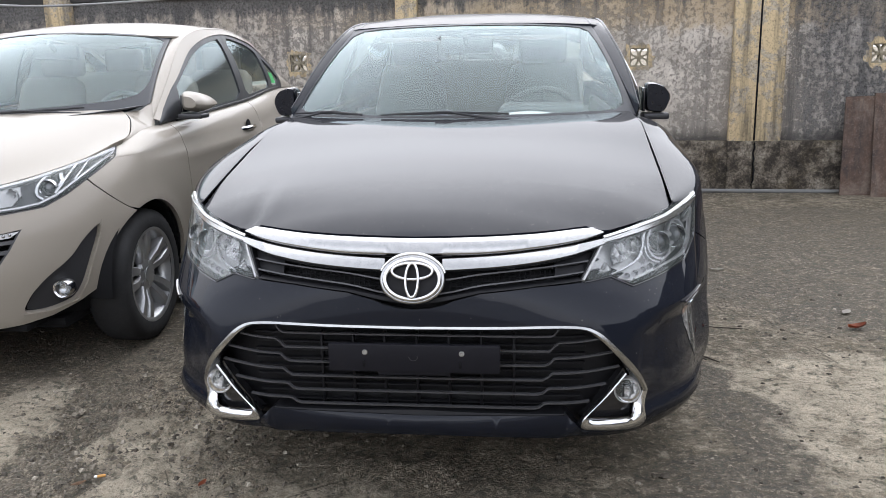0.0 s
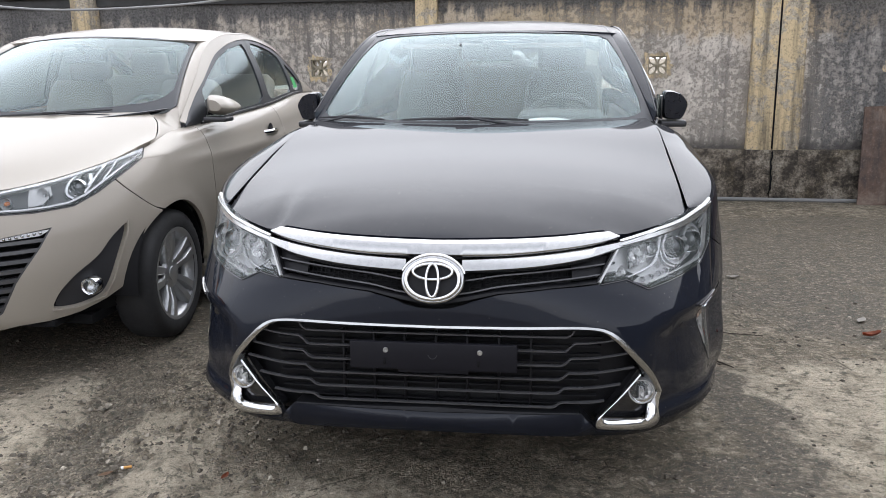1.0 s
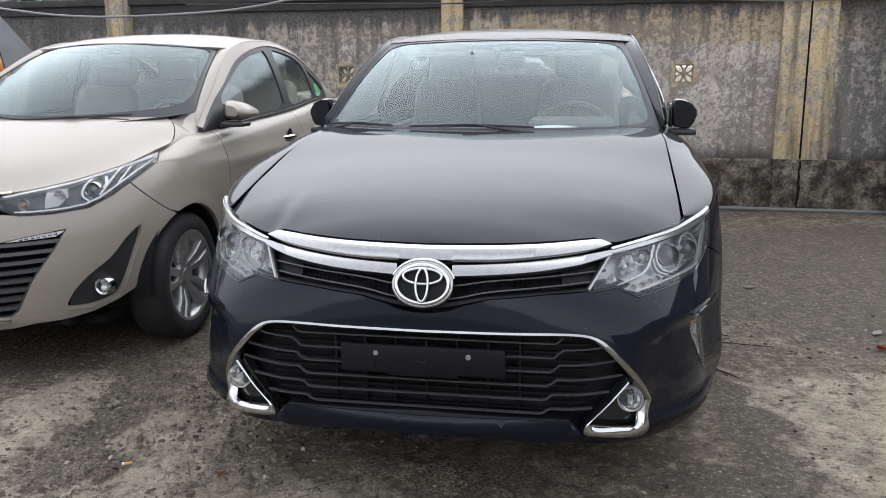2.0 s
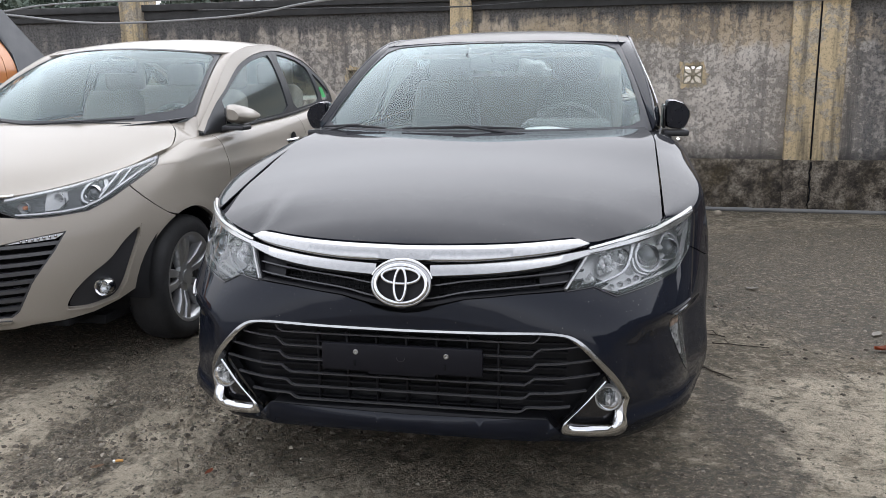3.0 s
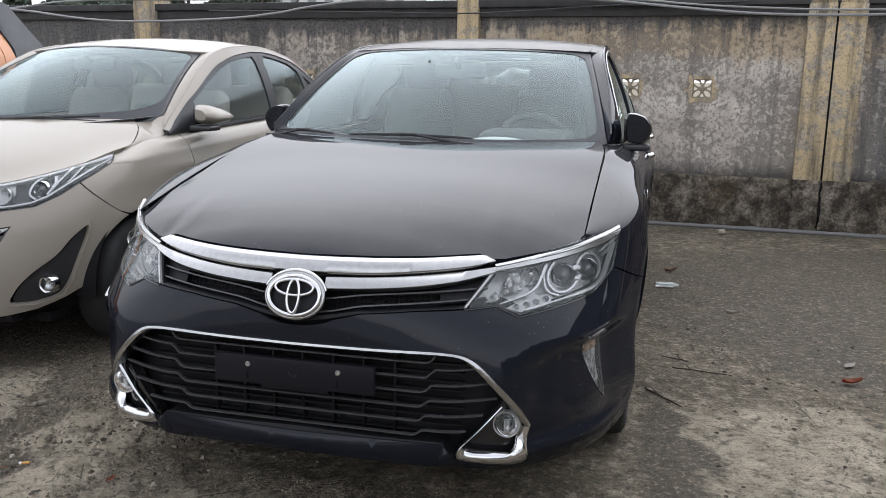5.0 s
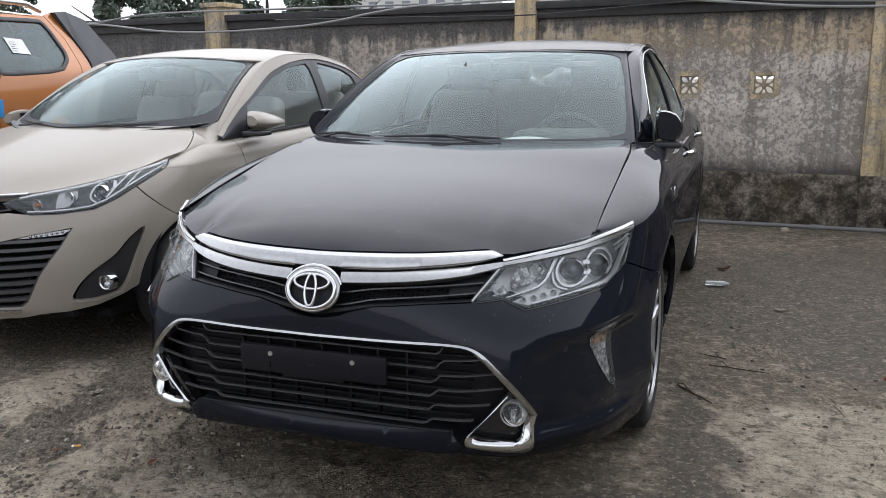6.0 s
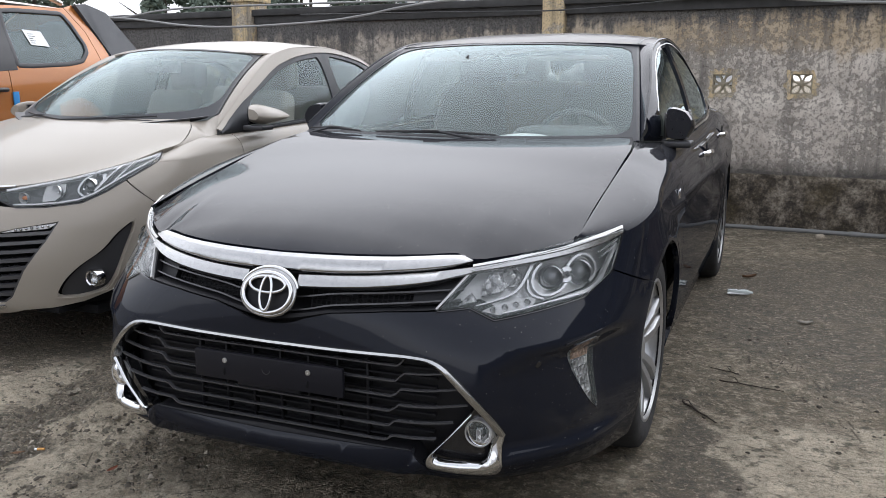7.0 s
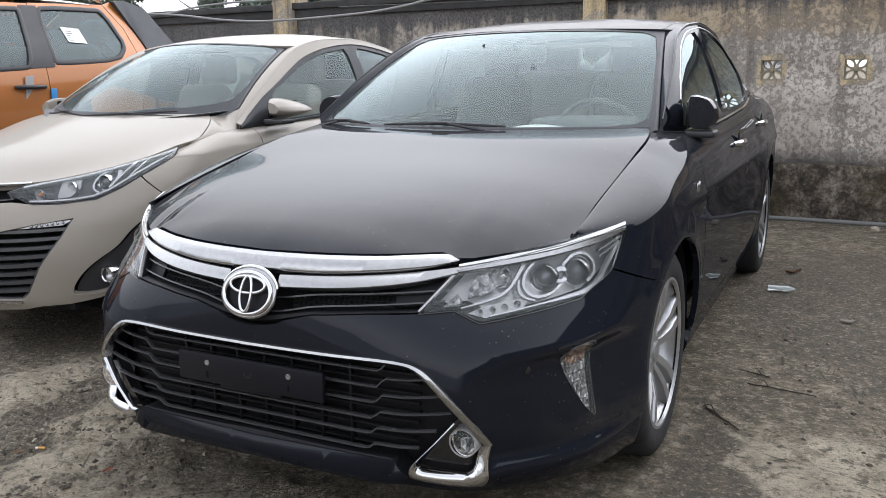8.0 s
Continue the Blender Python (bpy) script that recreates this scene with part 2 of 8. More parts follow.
    def flank(self, y, v):
        """From the inner shoulder edge (v = 0) over the round shoulder down to the flank (v = 1)."""
        s, v = (1, v) if v >= 0 else (-1, -v)
        p0 = self.edge(y)
        zs = self.shoulder(y)
        p2 = self.wrap(self.a_of(y, zs), zs)
        lean = (self.wide(zs + 0.002) - self.wide(zs - 0.002)) / 0.004
        z1 = mix(p2.z, p0.z, 0.85)
        p1 = Vector((p2.x + lean * (z1 - zs), y, z1))
        p = p0 * (1 - v) ** 2 + p1 * (2 * v * (1 - v)) + p2 * v * v
        return Vector((s * p.x, p.y, p.z))

    def a_of(self, y, z):
        """The wrap's a at a given y and height."""
        if y >= self.yd:
            return y - self.yd + 1.3
        lo, hi = 0.0, 1.3
        for _ in range(24):
            m = (lo + hi) / 2
            if self.wrap(m, z).y < y:
                lo = m
            else:
                hi = m
        return lo

    def a_at_x(self, x, z):
        return 1.3 * 2 / math.pi * math.asin(max(-1.0, min(1.0, x / self.wide(z))))

    def side(self, y, v):
        """The side windows' plane: v = 0 at the belt, 1 at the roof's rail."""
        s, v = (1, v) if v >= 0 else (-1, -v)
        b = self.edge(y)
        x = mix(b.x + 0.012, self.rail_x(y), v) + 0.022 * 4 * v * (1 - v)
        z = mix(b.z, self.rail_z(y), v)
        return Vector((s * x, y, z))

    def shield(self, u, v):
        """The windscreen: u from -1 to 1 across, v from the cowl to the roof."""
        w = mix(self.ws_w[0], self.ws_w[1], v)
        y = mix(self.cowl_y[0] + self.cowl_y[1] * u * u, self.head_y[0] + self.head_y[1] * u * u, v)
        z = mix(self.cowl_z[0] + self.cowl_z[1] * u * u, self.head_z[0] + self.head_z[1] * u * u, v)
        b = 0.035 * 4 * v * (1 - v) * (1 - 0.3 * u * u)
        return Vector((u * w, y - 0.4 * b, z + b))

    def roof(self, u, y):
        """u from -1 to 1 between the rails."""
        z = mix(self.roof_c(y), self.rail_z(y), abs(u) ** 2.6)
        return Vector((u * self.rail_x(y), y, z))
SEDAN = Body(
    yd=0.92, length=4.85, hubs=(0.985, 3.76), arch=0.372, hub_z=0.335,
    nose=((0.17, 0.12), (0.21, 0.065), (0.27, 0.035), (0.4, 0.03), (0.52, 0.03), (0.62, 0.04), (0.68, 0.058), (0.74, 0.085), (0.79, 0.125), (0.84, 0.19)),
    wide=((0.16, 0.835), (0.26, 0.865), (0.4, 0.893), (0.6, 0.905), (0.75, 0.902), (0.86, 0.888), (0.95, 0.868), (1.05, 0.845)),
    square=((0.2, 5.2), (0.3, 6.0), (0.46, 5.6), (0.54, 4.6), (0.6, 3.65), (0.65, 2.95), (0.7, 2.5), (0.76, 2.2), (0.84, 2.1)),
    hood_c=((0.08, 0.735), (0.12, 0.768), (0.2, 0.815), (0.35, 0.865), (0.6, 0.914), (0.9, 0.960), (1.2, 1.009), (1.45, 1.036)),
    hood_drop=((0.1, 0.165), (0.235, 0.15), (0.33, 0.11), (0.43, 0.084), (0.8, 0.058), (1.4, 0.018)), hood_pow=2.4, hood_w=0.735,
    edge_x=((0.4, 0.737), (1.2, 0.737), (1.32, 0.727), (1.42, 0.71), (1.7, 0.765), (2.1, 0.79), (3.0, 0.79), (3.9, 0.73), (4.85, 0.66)),
    edge_z=((0.4, 0.797), (0.8, 0.891), (1.1, 0.952), (1.4, 1.0), (1.7, 0.985), (2.1, 0.978), (3.0, 1.0), (3.9, 1.05), (4.85, 1.0)),
    shoulder=((0.4, 0.79), (0.6, 0.79), (0.985, 0.84), (1.5, 0.86), (2.5, 0.885), (3.7, 0.92), (4.85, 0.85)),
    rail_x=((1.4, 0.745), (1.7, 0.712), (2.1, 0.652), (2.6, 0.632), (3.3, 0.615), (4.1, 0.63)),
    rail_z=((1.4, 1.03), (1.7, 1.2), (2.1, 1.365), (2.35, 1.405), (2.7, 1.422), (3.2, 1.395), (3.7, 1.25), (4.1, 1.07)),
    roof_c=((1.9, 1.375), (2.05, 1.4), (2.3, 1.435), (2.7, 1.462), (3.2, 1.445), (3.6, 1.38)),
    cowl_y=(1.213, 0.197), cowl_z=(1.0, 0.0), head_y=(1.98, 0.16), head_z=(1.385, -0.012), ws_w=(0.722, 0.579), crease=(0.78, 0.012),
    bone=((0.5, 0.530), (0.6, 0.540), (0.7, 0.548), (0.8, 0.553), (0.9, 0.557), (1.0, 0.56)), jowl=0.034, lip=0.038,
    brow=((0.0, 0.771), (0.2, 0.774), (0.36, 0.777), (0.455, 0.780), (0.5, 0.764), (0.611, 0.772), (0.71, 0.783), (0.803, 0.796)))
COMPACT = Body(
    yd=0.85, length=4.42, hubs=(0.83, 3.38), arch=0.338, hub_z=0.305,
    nose=((0.16, 0.14), (0.2, 0.07), (0.27, 0.035), (0.45, 0.03), (0.58, 0.045), (0.66, 0.085), (0.72, 0.145), (0.77, 0.22), (0.82, 0.35), (0.88, 0.58), (0.95, 0.72)),
    wide=((0.16, 0.80), (0.26, 0.825), (0.4, 0.85), (0.6, 0.862), (0.75, 0.855), (0.88, 0.83), (1.0, 0.80)),
    square=((0.2, 2.1), (0.4, 2.1), (0.6, 1.9), (0.75, 1.8), (0.9, 1.8)),
    hood_c=((0.1, 0.7), (0.15, 0.745), (0.3, 0.82), (0.6, 0.918), (0.9, 1.001), (1.05, 1.034), (1.3, 1.066)),
    hood_drop=((0.1, 0.12), (0.4, 0.111), (0.8, 0.087), (0.95, 0.075), (1.1, 0.055), (1.3, 0.035)), hood_pow=2.4, hood_w=0.7,
    edge_x=((0.6, 0.715), (0.75, 0.73), (0.95, 0.752), (1.1, 0.75), (1.25, 0.745), (1.6, 0.75), (2.2, 0.75), (3.2, 0.71), (4.4, 0.62)),
    edge_z=((0.6, 0.83), (0.82, 0.885), (0.95, 0.918), (1.08, 0.94), (1.25, 0.945), (1.6, 0.955), (2.5, 0.985), (3.3, 1.03), (4.4, 1.0)),
    shoulder=((0.6, 0.842), (0.8, 0.85), (1.3, 0.858), (2.5, 0.87), (3.4, 0.9), (4.4, 0.82)),
    rail_x=((1.2, 0.735), (1.5, 0.695), (1.96, 0.618), (2.46, 0.6), (3.0, 0.59), (3.7, 0.61)),
    rail_z=((1.2, 0.96), (1.5, 1.15), (1.75, 1.29), (1.96, 1.375), (2.2, 1.415), (2.5, 1.425), (3.0, 1.375), (3.4, 1.24), (3.75, 1.07)),
    roof_c=((1.7, 1.385), (2.0, 1.435), (2.4, 1.472), (2.8, 1.465), (3.3, 1.38)),
    cowl_y=(0.95, 0.34), cowl_z=(0.99, 0.05), head_y=(1.74, 0.2), head_z=(1.4, -0.03), ws_w=(0.68, 0.54), crease=(0.8, 0.012), tail=0.7,
    brow=((0.0, 0.752), (0.2, 0.754), (0.38, 0.767), (0.57, 0.8), (0.79, 0.855), (0.88, 0.878)))
COMPACT_AT = pose(-2.25, 0.62, 0.0)


from mathutils import geometry  # noqa: E402


# ---- building tools ----
def part(name, bm, material, parent=None, label="", at=None, smooth=True):
    """Links a bmesh as one mesh object under a thing or a part."""
    me = bpy.data.meshes.new(name)
    bm.to_mesh(me)
    bm.free()
    for poly in me.polygons:
        poly.use_smooth = smooth
    if smooth:
        me.set_sharp_from_angle(angle=radians(50))
    return finish(name, me, material, parent, label, at)


def finish(name, me, material, parent=None, label="", at=None):
    me.materials.append(material)
    ob = new(name, me)
    if parent:
        ob.parent = parent
    if at is not None:
        ob.matrix_basis = at
    return tagged(ob, label=label)


def thing(name, label, category, at=None, group=""):
    ob = new(name)
    ob.empty_display_size = 0.1
    if at is not None:
        ob.matrix_basis = at
    return tagged(ob, label, category, group)


def inside(poly, pts):
    """Which of the points lie in the polygon."""
    px, py = pts[:, 0], pts[:, 1]
    hit = np.zeros(len(pts), bool)
    x0, y0 = poly[-1]
    for x1, y1 in poly:
        c = (y1 > py) != (y0 > py)
        if y1 != y0:
            hit ^= c & (px < (x0 - x1) * (py - y1) / (y0 - y1) + x1)
        x0, y0 = x1, y1
    return hit


def dense(poly, step, closed=True):
    """The line with points no further apart than step."""
    out = []
    n = len(poly)
    for i in range(n if closed else n - 1):
        a, b = poly[i], poly[(i + 1) % n]
        k = max(1, math.ceil(math.hypot(b[0] - a[0], b[1] - a[1]) / step))
        out += [(mix(a[0], b[0], j / k), mix(a[1], b[1], j / k)) for j in range(k)]
    if not closed:
        out.append(tuple(poly[-1]))
    return out


def rounded(poly, r=0.35, times=2, closed=True):
    """Chaikin's corner cutting: a polygon with its corners rounded off."""
    for _ in range(times):
        out = []
        n = len(poly)
        for i in range(n if closed else n - 1):
            a, b = poly[i], poly[(i + 1) % n]
            c = r if _ == 0 else 0.25
            out += [(mix(a[0], b[0], c), mix(a[1], b[1], c)), (mix(b[0], a[0], c), mix(b[1], a[1], c))]
        poly = out if closed else [poly[0], *out[1:-1], poly[-1]]
    return poly


def both(right):
    """A half outline from the middle line round to the middle line again, and its mirror image."""
    return list(right) + [(-a, z) for a, z in reversed(right) if abs(a) > 1e-6]


def surface_normal(S, u, v, e=1e-3):
    n = (S(u + e, v) - S(u - e, v)).cross(S(u, v + e) - S(u, v - e))
    return n.normalized() if n.length > 1e-12 else Vector((0, 0, 1))


class Skin:
    """Gathers pieces of panel into one mesh with true normals."""

    def __init__(self):
        self.v, self.f, self.n = [], [], []

    def add(self, S, outline, holes=(), step=0.035, depth=0.012, lift=0.0, flip=False, mirror=False, back=False):
        """A piece of the surface S(u, v) inside the outline, with rims that turn inwards by depth."""
        loops = [dense(outline, step)] + [dense(h, step) for h in holes]
        base = np.array(loops[0])
        lo, hi = base.min(0), base.max(0)
        gx = np.arange(lo[0] + step / 2, hi[0], step)
        gy = np.arange(lo[1] + step / 2, hi[1], step)
        grid = np.array([(x, y) for x in gx for y in gy]) if len(gx) and len(gy) else np.zeros((0, 2))
        if len(grid):
            ok = inside(loops[0], grid)
            for h in loops[1:]:
                ok &= ~inside(h, grid)
            rim = np.concatenate([np.array(p) for p in loops])
            grid = grid[ok]
            if len(grid):
                d = np.min(np.hypot(grid[:, None, 0] - rim[None, :, 0], grid[:, None, 1] - rim[None, :, 1]), 1)
                grid = grid[d > step * 0.45]
        flat, edges = [], []
        for p in loops:
            k = len(flat)
            flat += p
            edges += [(k + i, k + (i + 1) % len(p)) for i in range(len(p))]
        flat += [tuple(g) for g in grid]
        vs, _, fs, *_ = geometry.delaunay_2d_cdt([Vector(p) for p in flat], edges, [], 0, 1e-7)
        uv = np.array([(p.x, p.y) for p in vs])
        mid = np.array([uv[list(f)].mean(0) for f in fs])
        keep = inside(loops[0], mid)
        for h in loops[1:]:
            keep &= ~inside(h, mid)
        sgn = -1 if flip else 1
        k = len(self.v)
        mx = -1 if mirror else 1
        place, normal = [], []
        for u, v in uv:
            n = surface_normal(S, u, v) * sgn
            place.append(S(u, v) + n * lift)
            normal.append(n)

        def mir(p):
            return Vector((p.x * mx, p.y, p.z))
        self.v += [mir(p) for p in place]
        self.n += [mir(p) for p in normal]
        swap = flip != mirror
        for f, ok in zip(fs, keep):
            if ok:
                self.f.append(tuple(k + i for i in (reversed(f) if swap else f)))
        if depth:
            for p in loops:
                m = len(self.v)
                c = len(p)
                for u, v in p:
                    n = surface_normal(S, u, v) * sgn
                    q = S(u, v) + n * lift
                    self.v += [mir(q), mir(q - n * depth)]
                    self.n += [Vector((0, 0, 0))] * 2
                for i in range(c):
                    j = (i + 1) % c
                    quad = (m + 2 * i, m + 2 * i + 1, m + 2 * j + 1, m + 2 * j)
                    self.f.append(quad if not swap else tuple(reversed(quad)))
        return self

    def part(self, name, material, parent, label=""):
        me = bpy.data.meshes.new(name)
        me.from_pydata([tuple(p) for p in self.v], [], self.f)
        for poly in me.polygons:
            poly.use_smooth = True
        me.update()
        me.normals_split_custom_set_from_vertices([tuple(p) for p in self.n])
        return finish(name, me, material, parent, label)


def ribbon(bm, S, path, width, height, flip=False, mirror=False, sink=0.004, flat=0.35):
    """A raised strip of rounded profile along a line on the surface. width: a number or a function of 0..1."""
    path = list(path)
    n = len(path)
    rows = []
    for i, (u, v) in enumerate(path):
        p = S(u, v)
        nn = surface_normal(S, u, v) * (-1 if flip else 1)
        a, b = S(*path[max(0, i - 1)]), S(*path[min(n - 1, i + 1)])
        side = nn.cross((b - a).normalized())
        side.normalize()
        t = i / max(1, n - 1)
        w = width(t) if callable(width) else width
        row = []
        for c, h in ((-0.5, -sink), (-0.5, height * 0.45), (-flat, height), (flat, height), (0.5, height * 0.45), (0.5, -sink)):
            q = p + side * (c * w) + nn * h
            row.append(bm.verts.new((-q.x if mirror else q.x, q.y, q.z)))
        rows.append(row)
    for r0, r1 in zip(rows, rows[1:]):
        for i in range(5):
            f = (r0[i], r0[i + 1], r1[i + 1], r1[i])
            bm.faces.new(f if mirror else tuple(reversed(f)))
    for r in (rows[0], rows[-1]):
        bm.faces.new(r)
    return bm


def band(bm, S, one, two, profile, mirror=False):
    """A moulding between two lines on the surface. profile: how far across it goes (0 to 1) and how high it stands there."""
    rows = []
    for p0, p1 in zip(one, two):
        row = []
        for t, lift in profile:
            a, z = mix(p0[0], p1[0], t), mix(p0[1], p1[1], t)
            q = S(a, z) + surface_normal(S, a, z) * lift
            row.append(bm.verts.new((-q.x if mirror else q.x, q.y, q.z)))
        rows.append(row)
    for r0, r1 in zip(rows, rows[1:]):
        for i in range(len(profile) - 1):
            bm.faces.new((r0[i], r0[i + 1], r1[i + 1], r1[i]))
    bm.faces.new(rows[0])
    bm.faces.new(rows[-1])
    bmesh.ops.recalc_face_normals(bm, faces=bm.faces)
    return bm


def tube(bm, pts, radius, sides=8, closed=False, squash=1.0, up=(0, 0, 1)):
    """A round bar along the points. radius: a number or a list."""
    pts = [Vector(p) for p in pts]
    n = len(pts)
    rings = []
    for i, p in enumerate(pts):
        a = pts[(i - 1) % n] if closed or i else p
        b = pts[(i + 1) % n] if closed or i < n - 1 else p
        d = (b - a).normalized()
        ref = Vector(up) if abs(d.dot(Vector(up))) < 0.95 else Vector((1, 0, 0))
        s = d.cross(ref).normalized()
        t = s.cross(d).normalized()
        r = radius[i] if isinstance(radius, (list, tuple)) else radius
        rings.append([bm.verts.new(p + s * (math.cos(k) * r) + t * (math.sin(k) * r * squash)) for k in (2 * math.pi * j / sides for j in range(sides))])
    pairs = list(zip(rings, rings[1:])) + ([(rings[-1], rings[0])] if closed else [])
    for r0, r1 in pairs:
        for j in range(sides):
            k = (j + 1) % sides
            bm.faces.new((r0[j], r0[k], r1[k], r1[j]))
    if not closed:
        bm.faces.new(list(reversed(rings[0])))
        bm.faces.new(rings[-1])
    return bm


def lathe(bm, profile, sides=32, axis="x", at=(0, 0, 0), cap=False):
    """A turned shape: (radius, along) pairs about an axis."""
    at = Vector(at)
    rings = []
    for r, l in profile:
        ring = []
        for k in range(sides):
            c, s = math.cos(2 * math.pi * k / sides) * r, math.sin(2 * math.pi * k / sides) * r
            ring.append(bm.verts.new(at + Vector({"x": (l, c, s), "y": (s, l, c), "z": (c, s, l)}[axis])))
        rings.append(ring)
    for r0, r1 in zip(rings, rings[1:]):
        for j in range(sides):
            k = (j + 1) % sides
            bm.faces.new((r0[j], r0[k], r1[k], r1[j]))
    if cap:
        bm.faces.new(list(reversed(rings[0])))
        bm.faces.new(rings[-1])
    return bm


def block(bm, size, at=(0, 0, 0), bevel=0.0, turn=None, segments=2):
    """A box with rounded edges."""
    geo = bmesh.ops.create_cube(bm, size=1.0)
    vs = geo["verts"]
    bmesh.ops.scale(bm, vec=size, verts=vs)
    if bevel:
        es = {e for v in vs for e in v.link_edges}
        r = bmesh.ops.bevel(bm, geom=list(es), offset=bevel, segments=segments, affect="EDGES", profile=0.6)
        vs = list({v for f in r["faces"] for v in f.verts} | {v for v in vs if v.is_valid})
    if turn is not None:
        bmesh.ops.transform(bm, matrix=turn, verts=vs)
    bmesh.ops.translate(bm, vec=at, verts=vs)
    return vs


def slab(bm, poly, thick, place):
    """A flat polygon (two numbers a corner) made thick: place(a, b, c) gives the point."""
    n = len(poly)
    lo = [bm.verts.new(place(a, b, 0.0)) for a, b in poly]
    hi = [bm.verts.new(place(a, b, thick)) for a, b in poly]
    bm.faces.new(hi)
    bm.faces.new(list(reversed(lo)))
    for i in range(n):
        j = (i + 1) % n
        bm.faces.new((lo[i], lo[j], hi[j], hi[i]))
    bmesh.ops.recalc_face_normals(bm, faces=bm.faces)
    return bm


def oval(cx, cy, rx, ry, n=28, start=0.0, end=2 * math.pi):
    return [(cx + rx * math.cos(mix(start, end, i / n)), cy + ry * math.sin(mix(start, end, i / n))) for i in range(n)]


# ---- the yard: ground and boundary wall ----
def concrete():
    """Old yard concrete: rubbed pale in places, broken to gravel, damp and oily in others, shade painted in under the
    compact car.
    """
    n = Nodes("stained_yard_concrete")
    flat_co = n.co
    drift = n.t.nodes.new("ShaderNodeTexNoise")
    drift.inputs["Scale"].default_value, drift.inputs["Detail"].default_value, drift.inputs["Roughness"].default_value = 3.2, 6.0, 0.65
    n.t.links.new(n.co, drift.inputs["Vector"])
    off = n.t.nodes.new("ShaderNodeVectorMath")
    off.operation = "MULTIPLY_ADD"
    off.inputs[1].default_value = (0.55, 0.55, 0.0)
    n.t.links.new(drift.outputs["Color"], off.inputs[0])
    back = n.t.nodes.new("ShaderNodeVectorMath")
    back.operation = "SUBTRACT"
    back.inputs[1].default_value = (0.275, 0.275, 0.0)
    n.t.links.new(n.co, back.inputs[0])
    n.t.links.new(back.outputs[0], off.inputs[2])
    stain = n.noise(2.3, 10.0, 0.74, distortion=0.15)
    mid = n.noise(5.5, 9.0, 0.72)
    scab = n.noise(16.0, 8.0, 0.74, distortion=0.3)
    fine = n.noise(48.0, 8.0, 0.78)
    grain = n.noise(240.0, 4.0, 0.75)

    def patches(*ovals):
        """The sum of ovals with ragged edges."""
        n.co = off.outputs[0]
        out = None
        for w, *o in ovals:
            b = n.math("MULTIPLY", n.blob(*o), w)
            out = b if out is None else n.math("ADD", out, b)
        n.co = flat_co
        return out
    col = n.ramp(n.math("ADD", n.math("MULTIPLY", mid, 0.55), n.math("MULTIPLY", stain, 0.45)), (0.36, (0.07, 0.058, 0.042)), (0.46, (0.125, 0.106, 0.079)), (0.53, (0.185, 0.158, 0.119)), (0.64, (0.3, 0.26, 0.2)))
    # slurry-smooth, dry, rubbed patches
    dry = patches((2.0, -1.56, 0.52, 0.22, 0.66, 12), (2.0, -0.83, 0.47, 0.4, 0.25, 30), (1.6, -1.25, -0.4, 1.1, 0.5, -3), (1.7, 1.36, 0.9, 0.48, 0.62, -15), (1.6, -0.93, 0.28, 0.3, 0.42, 10), (1.2, 1.5, 0.3, 0.5, 0.3, 0), (0.45, 1.95, 1.3, 0.6, 0.4, 20), (0.35, 1.75, 3.9, 0.8, 0.3, 15),
                  (0.4, 2.15, 2.6, 0.7, 0.22, -10), (0.5, 1.2, -0.3, 0.9, 0.4, 10), (1.0, -2.4, 1.1, 0.5, 0.9, 20), (1.0, -0.35, 0.02, 0.5, 0.3, 0))
    pale = n.ramp(n.math("ADD", n.math("MULTIPLY", dry, 0.9), n.math("ADD", n.math("MULTIPLY", stain, 0.35), n.math("MULTIPLY", scab, 0.4))), (0.52, 0.0), (1.0, 1.0))
    col = n.mix(pale, col, n.ramp(mid, (0.36, (0.25, 0.216, 0.165)), (0.5, (0.39, 0.342, 0.267)), (0.64, (0.54, 0.48, 0.382))))
    # damp and oil, shade painted in under the compact car, a darker far right
    wet_shade = patches((1.2, -1.32, 0.75, 0.18, 0.75, 8), (1.1, -1.15, 0.12, 0.28, 0.16, 20), (1.3, 1.04, 0.8, 0.15, 0.8, 4), (1.0, 0.85, 0.25, 0.4, 0.2, 15), (0.9, 1.3, 3.3, 0.8, 1.6, 0), (0.7, 1.85, 1.95, 0.5, 0.25, 25), (0.8, 2.5, 4.6, 1.6, 0.7, 0), (1.9, 2.7, 3.1, 1.9, 2.0, 0),
                  (1.9, -1.9, 1.6, 0.9, 0.95, 0), (0.8, 1.75, 0.5, 0.12, 0.5, -25))
    damp = n.ramp(n.math("ADD", n.math("MULTIPLY", wet_shade, 0.75), n.math("ADD", n.math("MULTIPLY", n.noise(2.9, 9.0, 0.72, distortion=0.2), 0.5), n.math("MULTIPLY", scab, 0.18))), (0.42, 0.0), (0.74, 1.0))
    col = n.mix(n.math("MULTIPLY", damp, 0.95), col, n.ramp(fine, (0.36, (0.044, 0.037, 0.028)), (0.64, (0.125, 0.105, 0.08))))
    # dark moss blotches further off
    blot = n.ramp(n.noise(4.4, 9.0, 0.74, distortion=0.2), (0.53, 0.0), (0.59, 0.6))
    col = n.mix(blot, col, (0.115, 0.094, 0.064))
    # where the surface has broken up, packed stones show one by one
    lump = n.mix(0.03, n.co, n.cells(24.0, out="Color"))
    worn = patches((1.4, -1.28, 0.75, 0.4, 1.0, 20), (1.2, -1.05, 0.2, 0.55, 0.32, 10), (0.5, 0.1, 0.2, 1.0, 0.36, 0), (0.6, -0.65, 0.75, 0.4, 0.4, 0))
